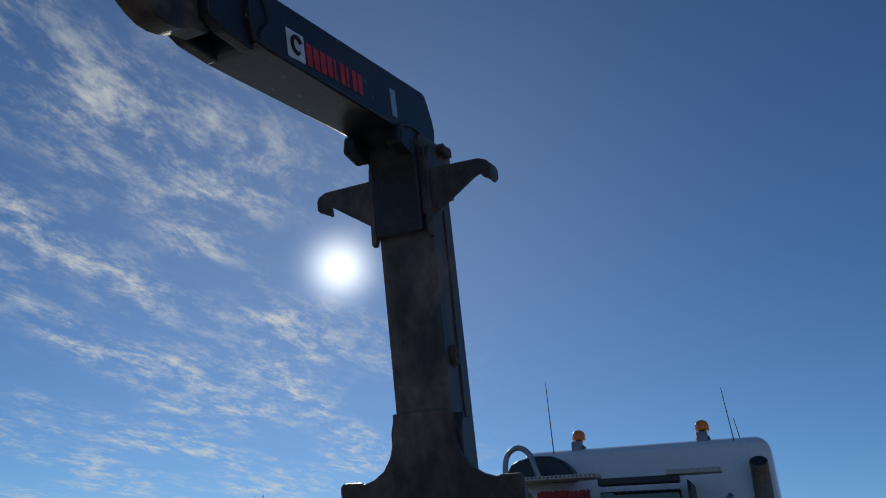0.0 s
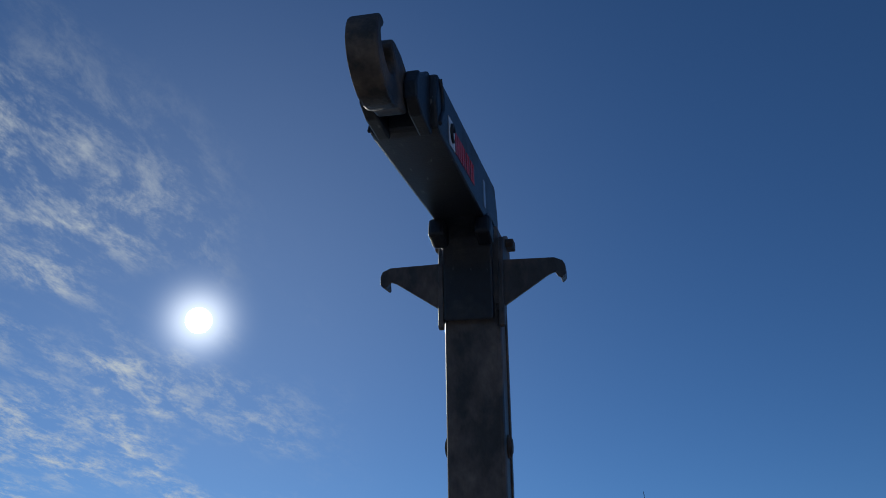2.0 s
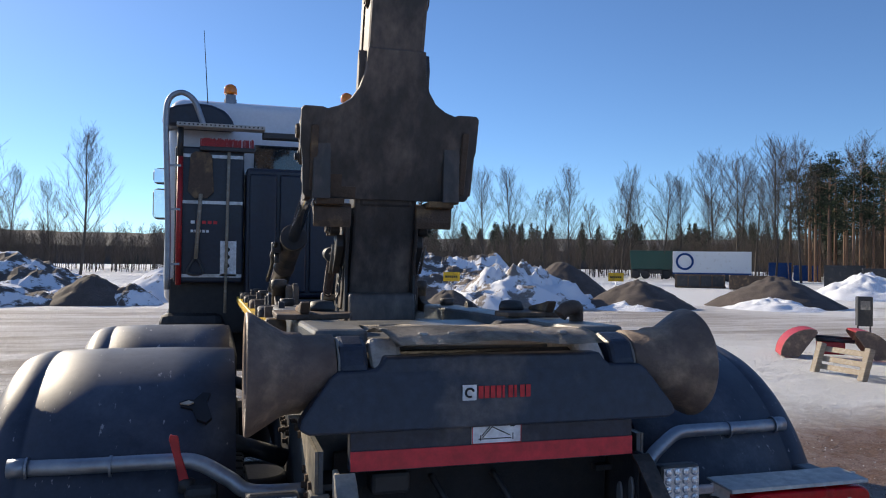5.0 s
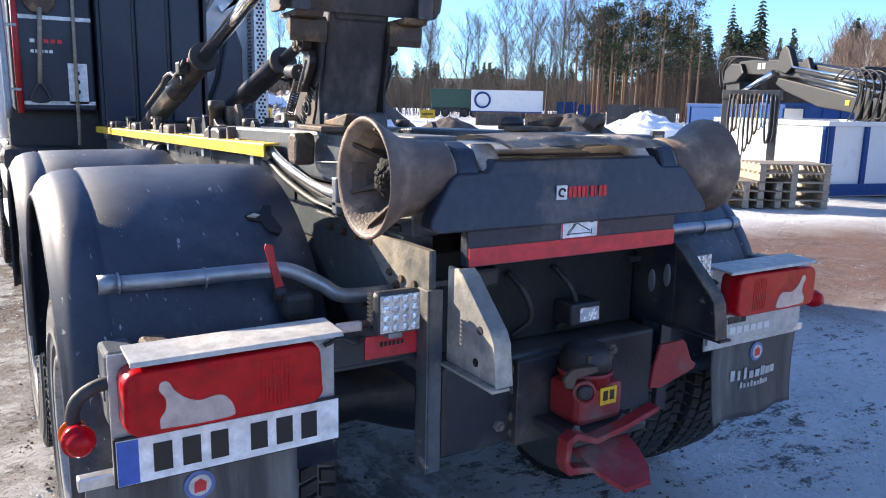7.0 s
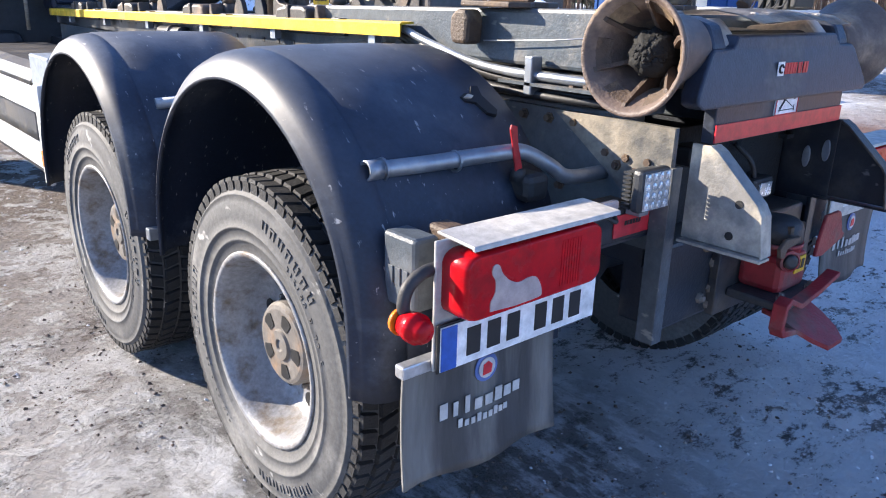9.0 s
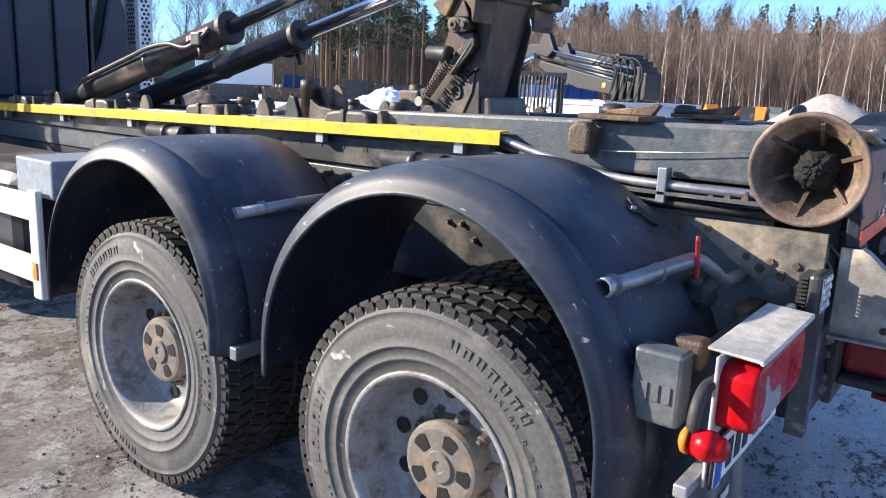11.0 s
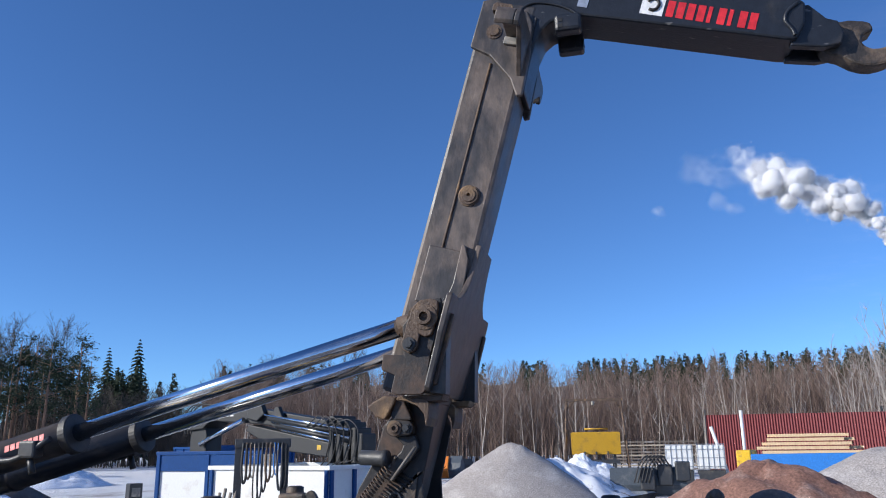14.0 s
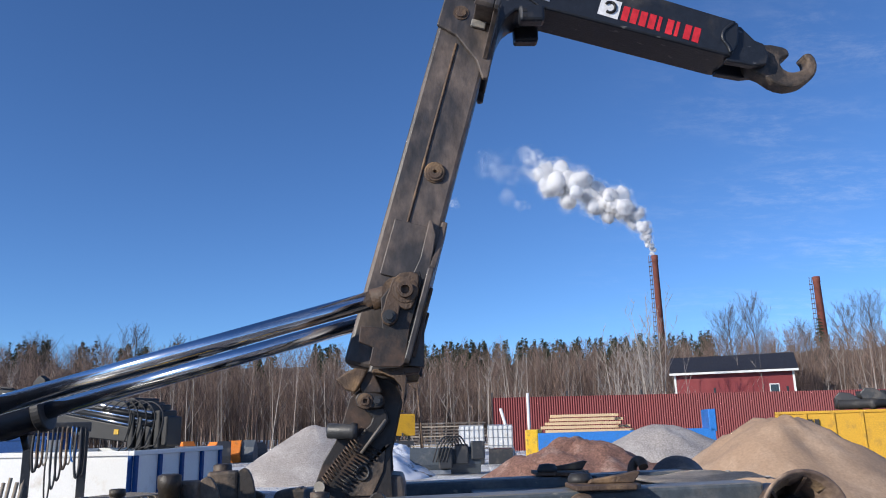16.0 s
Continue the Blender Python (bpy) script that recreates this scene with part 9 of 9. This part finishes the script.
def scrap():
    """Dark rolled sheets and pipes lying across the yellow container."""
    m = turned(spot(115.5, 30, LAST), -119)
    t = thing("scrap_load", m @ Vector((3.2, 1.1, 1.92)), "dark rolls and bent sheets lying across the container", "scrap")
    for k, (x0, x1, y, z, r) in enumerate(((2.0, 4.3, 0.3, 2.12, 0.17), (2.3, 5.0, 0.75, 2.10, 0.15), (1.9, 3.6, 1.2, 2.16, 0.2), (3.2, 5.2, 1.6, 2.14, 0.18), (2.6, 4.4, 0.8, 2.42, 0.14))):
        bm = B()
        p0, p1 = m @ Vector((x0, y, z)), m @ Vector((x1, y + 0.1, z + 0.06 * (k % 2)))
        n = (p1 - p0).length
        add_lathe(bm, p0, p1 - p0, [(0, r * 0.7), (0, r), (n * 0.42, r), (n * 0.43, r * 1.2), (n * 0.50, r * 1.2), (n * 0.51, r), (n, r * 0.9), (n, r * 0.6)], 14)
        part("roll", bm, M["black"], t)
    for x, z in ((2.3, 2.30), (3.1, 2.42), (4.2, 2.28)):
        bm = B()
        add_prism(bm, [(x - 0.32, z - 0.14), (x + 0.38, z - 0.20), (x + 0.42, z - 0.02), (x + 0.1, z + 0.20), (x - 0.22, z + 0.24), (x - 0.40, z + 0.06)], "y", 0.25, 0.55, 0.03, m)
        part("bracket", bm, M["darkmetal"], t)
    bm = B()
    add_prism(bm, [(2.0, 1.93), (3.0, 2.34), (5.4, 2.06), (5.4, 2.0), (3.0, 2.27), (2.0, 1.89)], "y", 0.5, 1.9, m=m)
    part("sheet", bm, M["darkmetal"], t)


scrap()


def plough():
    m = turned(spot(90.6, 28.8, (-3.06, 1.26)), -92)
    t = thing("snow_plough", m.translation, "dark grey-blue snow plough blade with a black hitch", "plough")
    bm = B()
    add_prism(bm, [(0, 0.0), (-0.12, 0.35), (-0.08, 0.70), (0.1, 0.95), (0.16, 0.92), (0.0, 0.68), (-0.04, 0.36), (0.08, 0.0)], "x", -1.30, 1.30, m=m)
    blade = part("blade", bm, M["ploughsteel"], t)
    bm = B()
    add_box(bm, -1.28, 0.2, -0.16, -0.125, 0.0, 0.16, 0.004, m)
    part("cutting_edge", bm, M["galv"], blade)
    for x, y0, y1, z0, z1 in ((-0.25, -0.45, 0.3, 0.2, 0.95), (0.35, -0.3, 0.5, 0.35, 1.05), (0.95, -0.3, 0.4, 0.5, 1.15)):
        bm = B()
        add_box(bm, x, x + 0.5, y0, y1, z0, z1, 0.05, m)
        part("hitch", bm, M["darkmetal"], t)
    for k in range(5):
        bm = B()
        x = -0.15 + 0.12 * k
        add_tube(bm, bend([m @ Vector((x - 0.3, -0.45, 0.45)), m @ Vector((x - 0.1, -0.5, 1.05)), m @ Vector((x + 0.2, -0.4, 1.35)), m @ Vector((x + 0.45, -0.3, 1.0))]), 0.028, 5)
        part("hose", bm, M["black"], t)


spreader()
plough()


def tank(at, turn, label):
    m = turned(at, turn)
    t = thing("water_tank", m.translation, label, "tank", "white tanks")
    bm = B()
    add_box(bm, -0.58, 0.58, -0.5, 0.5, 0.68, 1.70, 0.08, m)
    part("body", bm, M["containerwhite"], t)
    bm = B()
    for k in range(6):
        add_box(bm, -0.57 + 0.22 * k, -0.55 + 0.22 * k, -0.53, -0.51, 0.64, 1.74, 0, m)
    for z in (0.8, 1.15, 1.5, 1.72):
        add_box(bm, -0.57, 0.57, -0.53, -0.51, z, z + 0.02, 0, m)
    part("cage", bm, M["galv"], t)
    bm = B()
    add_box(bm, -0.55, 0.55, -0.5, 0.5, -0.05, 0.64, 0.01, m)
    part("stand", bm, M["darkmetal"], t)


tank(spot(93.3, 36, SIDE), -94, "white caged water tank on a pallet")
tank(spot(95.4, 36, SIDE), -96, "white caged water tank on a pallet")


def orange_machines():
    rng = random.Random(6)
    for k, (az, d, mat) in enumerate(((74.2, 46, "orange"), (75.0, 45, "darkmetal"), (75.8, 46, "orange"), (76.6, 45, "darkmetal"), (77.3, 46, "orange"), (78.3, 46, "ploughsteel"), (79.1, 47, "darkmetal"), (72.6, 47, "darkmetal"))):
        m = turned(spot(az, d, LAST), -75 + rng.uniform(-50, 50)) @ Matrix.Scale(rng.uniform(0.6, 0.9), 4)
        colour = {"orange": "orange", "darkmetal": "black", "ploughsteel": "blue-grey"}[mat]
        t = thing("plough_attachment", m.translation, colour + " machine attachment lying in the snow", "attachment", "machine attachments")
        bm = B()
        add_prism(bm, [(-0.2, 0.0), (-0.45, 0.5), (-0.3, 1.0), (0.1, 1.45), (0.18, 1.35), (-0.15, 0.9), (-0.28, 0.5), (0.0, 0.0)], "x", -0.42, 0.42, m=m)
        part("blade", bm, M[mat], t)
        for x in (-0.44, 0.40):
            bm = B()
            add_prism(bm, [(-0.2, 0.0), (-0.45, 0.5), (-0.3, 1.0), (0.15, 1.45), (0.5, 0.9), (0.45, 0.0)], "x", x, x + 0.04, m=m)
            part("side_plate", bm, M[mat], t)
        bm = B()
        add_box(bm, -0.3, 0.3, 0.1, 0.7, 0.0, 0.7, 0.05, m)
        part("frame", bm, M["darkmetal"], t)


orange_machines()


def blue_flatbed():
    m = turned(spot(105.25, 30, LAST), -104)
    t = thing("flatbed_frame", m.translation, "blue steel flatbed frame with a yellow end", "flatbed")
    bm = B()
    add_prism(bm, [(-3.2, 0.62), (3.3, 0.95), (3.3, 1.42), (-3.2, 1.36)], "y", 0, 0.25, 0.02, m)
    add_box(bm, -3.2, 3.3, 2.0, 2.25, 0.9, 1.3, 0.02, m)
    add_box(bm, 3.1, 3.35, 0, 2.25, 1.3, 2.1, 0.02, m)
    add_box(bm, -3.0, 3.0, 0.25, 2.0, 1.1, 1.18, 0, m)
    part("frame", bm, M["flatblue"], t)
    bm = B()
    add_box(bm, -3.7, -3.2, 0.1, 2.1, 0.5, 1.5, 0.05, m)
    part("yellow_end", bm, M["yellow"], t)
    bm = B()
    for x in (-2.4, 2.4):
        add_box(bm, x - 0.2, x + 0.2, 0.3, 2.0, -0.05, 1.09, 0.02, m)
    part("trestle", bm, M["darkmetal"], t)


def lumber():
    m = turned(spot(102.6, 36, LAST), -103)
    t = thing("lumber_stack", m.translation, "stack of fresh pale boards on bearers", "lumber")
    rng = random.Random(5)
    for lvl in range(5):
        for k in range(6):
            bm = B()
            s = rng.uniform(-0.3, 0.3)
            add_box(bm, -1.9 + s + 0.15 * lvl, 1.9 + s - 0.15 * lvl, 0.24 * k, 0.24 * k + 0.2, 1.30 + 0.17 * lvl, 1.42 + 0.17 * lvl, 0, m)
            part("board", bm, M["freshwood"], t)
    bm = B()
    for x in (-1.5, 0, 1.5):
        add_box(bm, x - 0.15, x + 0.15, 0, 1.4, -0.05, 1.29, 0, m)
    part("bearer", bm, M["wood"], t)


blue_flatbed()
lumber()


def sheet_fence():
    a, b = Vector((50, -3.4, 0)), Vector((50, -40, 0))
    way = (b - a)
    n = 220
    t = thing("sheet_fence", a, "high dark red corrugated sheet metal fence", "fence")
    bm = B()
    w = way.normalized()
    nrm = Vector((-w.y, w.x, 0))
    prev = None
    L = way.length
    for i in range(n * 2 + 1):
        p = a + w * (L * i / (2 * n)) + nrm * (0.035 if i % 2 else -0.035)
        cur = (bm.verts.new((p.x, p.y, -0.1)), bm.verts.new((p.x, p.y, 3.55)))
        if prev:
            bm.faces.new([prev[0], cur[0], cur[1], prev[1]])
        prev = cur
    bmesh.ops.recalc_face_normals(bm, faces=bm.faces[:])
    bmesh.ops.solidify(bm, geom=bm.faces[:], thickness=0.01)
    part("sheeting", bm, M["redsheet"], t)
    for k in range(8):
        p = a + w * (L * k / 7) - nrm * 0.12 * (1 if nrm.x < 0 else -1)
        bm = B()
        add_box(bm, p.x - 0.06, p.x + 0.06, p.y - 0.06, p.y + 0.06, -0.1, 3.9)
        part("post", bm, M["darkmetal"], t)


def poles():
    for k, (az, d, h, lean) in enumerate(((97.6, 38, 3.2, 0.0), (96.6, 38, 2.5, 0.35))):
        p = spot(az, d, SIDE)
        bm = B()
        add_rod(bm, p - Vector((0, 0, 0.1)), p + Vector((0, lean * 2, h)), 0.075, seg=10)
        solid("pole", bm, M["containerwhite"], "grey-white pole leaning by the fence", "pole")


def house():
    m = turned(spot(113.0, 72, LAST), -113) @ Matrix.Scale(0.80, 4)
    t = thing("red_house", m.translation, "dark red wooden house with a dark roof, behind the fence", "house")
    bm = B()
    add_box(bm, -6.2, 6.2, 0, 7, -0.1, 7.6, 0, m)
    wall = part("wall", bm, M["redsheet"], t)
    bm = B()
    add_prism(bm, [(-0.7, 7.35), (3.5, 9.3), (7.7, 7.35), (7.6, 7.1), (3.5, 9.0), (-0.6, 7.1)], "x", -6.6, 6.6, m=m)
    part("roof", bm, M["roof"], t)
    bm = B()
    for x in (-6.2, 6.0):
        add_box(bm, x, x + 0.22, -0.06, -0.005, 0, 7.1, 0, m)
    add_box(bm, -6.6, 6.6, -0.8, -0.72, 7.05, 7.28, 0, m)
    part("white_trim", bm, M["containerwhite"], t)
    for k in (3,):
        bm = B()
        add_box(bm, -4.8 + 2.8 * k, -3.8 + 2.8 * k, -0.05, -0.005, 4.4, 5.8, 0, m)
        win = part("window", bm, M["containerwhite"], wall)
        bm = B()
        add_box(bm, -4.7 + 2.8 * k, -3.9 + 2.8 * k, -0.07, -0.052, 4.5, 5.7, 0, m)
        part("pane", bm, M["glass"], wall)


def chimney(az, d, el, r0, r1, label):
    p = spot(az, d, SIDE)
    h = 1.7 + d * math.tan(radians(el))
    t = thing("factory_chimney", p, label, "chimney", "red chimneys")
    bm = B()
    add_lathe(bm, (p.x, p.y, -0.5), (0, 0, 1), [(0, r0), (h * 0.97, r1), (h * 0.975, r1 * 1.1), (h + 0.5, r1 * 1.1)], 24)
    part("shaft", bm, M["brick"], t)
    sd = Vector((math.cos(radians(az)), -math.sin(radians(az)), 0)) * -1
    bm = B()
    for k in range(int(h / 1.2)):
        q = p + sd * (r0 + (r1 - r0) * k * 1.2 / h + 0.5)
        add_box(bm, q.x - 0.35, q.x + 0.35, q.y - 0.35, q.y + 0.35, 1.2 * k, 1.2 * k + 0.12)
    add_rod(bm, p + sd * (r0 + 0.75), p + sd * (r1 + 0.75) + Vector((0, 0, h)), 0.07, seg=4)
    add_rod(bm, p + sd * (r0 + 0.25), p + sd * (r1 + 0.25) + Vector((0, 0, h)), 0.07, seg=4)
    part("ladder", bm, M["rust"], t)
    return p + Vector((0, 0, h))


sheet_fence()
poles()
house()
top1 = chimney(108.3, 200, 11.85, 1.0, 0.75, "tall red factory chimney with a ladder, steaming")
top2 = chimney(118.9, 205, 9.35, 1.15, 0.8, "red factory chimney with a ladder")


def steam(top):
    """A drifting plume: billows that thin out towards its end."""
    rng = random.Random(3)
    left = Vector((math.cos(radians(108.9)) * -1, math.sin(radians(108.9)), 0))
    path = [(0, 0.0, 0.7), (-0.8, 3.0, 1.4), (-2.3, 7.6, 3.2), (-5.5, 12.6, 5.2), (-10.5, 15.2, 6.0), (-17, 17.2, 6.2), (-22, 22.0, 7.2), (-28, 27.8, 6.8), (-31.5, 31.0, 4.8)]
    wisps = [(-37, 25.5, 2.8), (-40, 28.5, 3.0), (-44, 31, 2.6), (-38, 20.5, 2.2), (-35, 17.5, 1.4), (-54, 20, 1.3)]
    at = lambda a, h: top - left * a + Vector((0, 0, h))
    bm = B()
    cores = []
    for (a0, h0, r0), (a1, h1, r1) in zip(path, path[1:]):
        for k in range(12):
            t = (k + rng.random()) / 12
            r = r0 + (r1 - r0) * t
            c = at(a0 + (a1 - a0) * t, h0 + (h1 - h0) * t) + Vector((rng.gauss(0, 0.3), rng.gauss(0, 0.3), rng.gauss(0, 0.3))) * r
            cores.append((c, r * rng.uniform(0.28, 0.62), -a0 < 27))
    for c, r, dense in cores:
        if not dense:
            continue
        g = bmesh.ops.create_icosphere(bm, subdivisions=3, radius=r * 0.68, matrix=Matrix.Translation(c))
        for v in g["verts"]:
            v.co += (v.co - c) * (0.5 * noise.noise(v.co * 0.30) + 0.25 * noise.noise(v.co * 0.9))
    for f in bm.faces:
        f.smooth = True
    solid("steam_plume", bm, M["smoke"], "white steam plume drifting from the chimney", "steam", kind="stuff")
    # droplets that blur its edge and trail off in shreds
    v, faces = [], []

    def droplets(c, r, count, size):
        for _ in range(count):
            d = Vector((rng.gauss(0, 1), rng.gauss(0, 1), rng.gauss(0, 1))).normalized() * r * (0.58 + abs(rng.gauss(0, 0.26)))
            p = c + d
            p += Vector((noise.noise(p * 0.4), noise.noise(p * 0.4 + Vector((9, 0, 0))), noise.noise(p * 0.4 + Vector((0, 9, 0))))) * 0.9
            n = len(v)
            for q in range(4):
                v.append(p + Vector((rng.uniform(-1, 1), rng.uniform(-1, 1), rng.uniform(-1, 1))) * size)
            faces.extend(((n, n + 1, n + 2), (n, n + 2, n + 3), (n, n + 3, n + 1), (n + 1, n + 3, n + 2)))
    for c, r, dense in cores:
        droplets(c, r, int(150 + 170 * r * r) if dense else int(60 + 60 * r * r), 0.10)
    for a, h, r in wisps:
        for k in range(5):
            droplets(at(a, h) + Vector((rng.gauss(0, 1), rng.gauss(0, 1), rng.gauss(0, 0.7))) * r * 0.7, r * rng.uniform(0.6, 1.2), int(45 + 22 * r * r), 0.08)
    me = bpy.data.meshes.new("steam_shreds")
    me.from_pydata([tuple(c) for c in v], [], faces)
    me.materials.append(M["smoke"])
    tagged(new("steam_shreds", me), "fine torn edge and thin shreds of the steam plume", "steam", kind="stuff")


steam(top1)
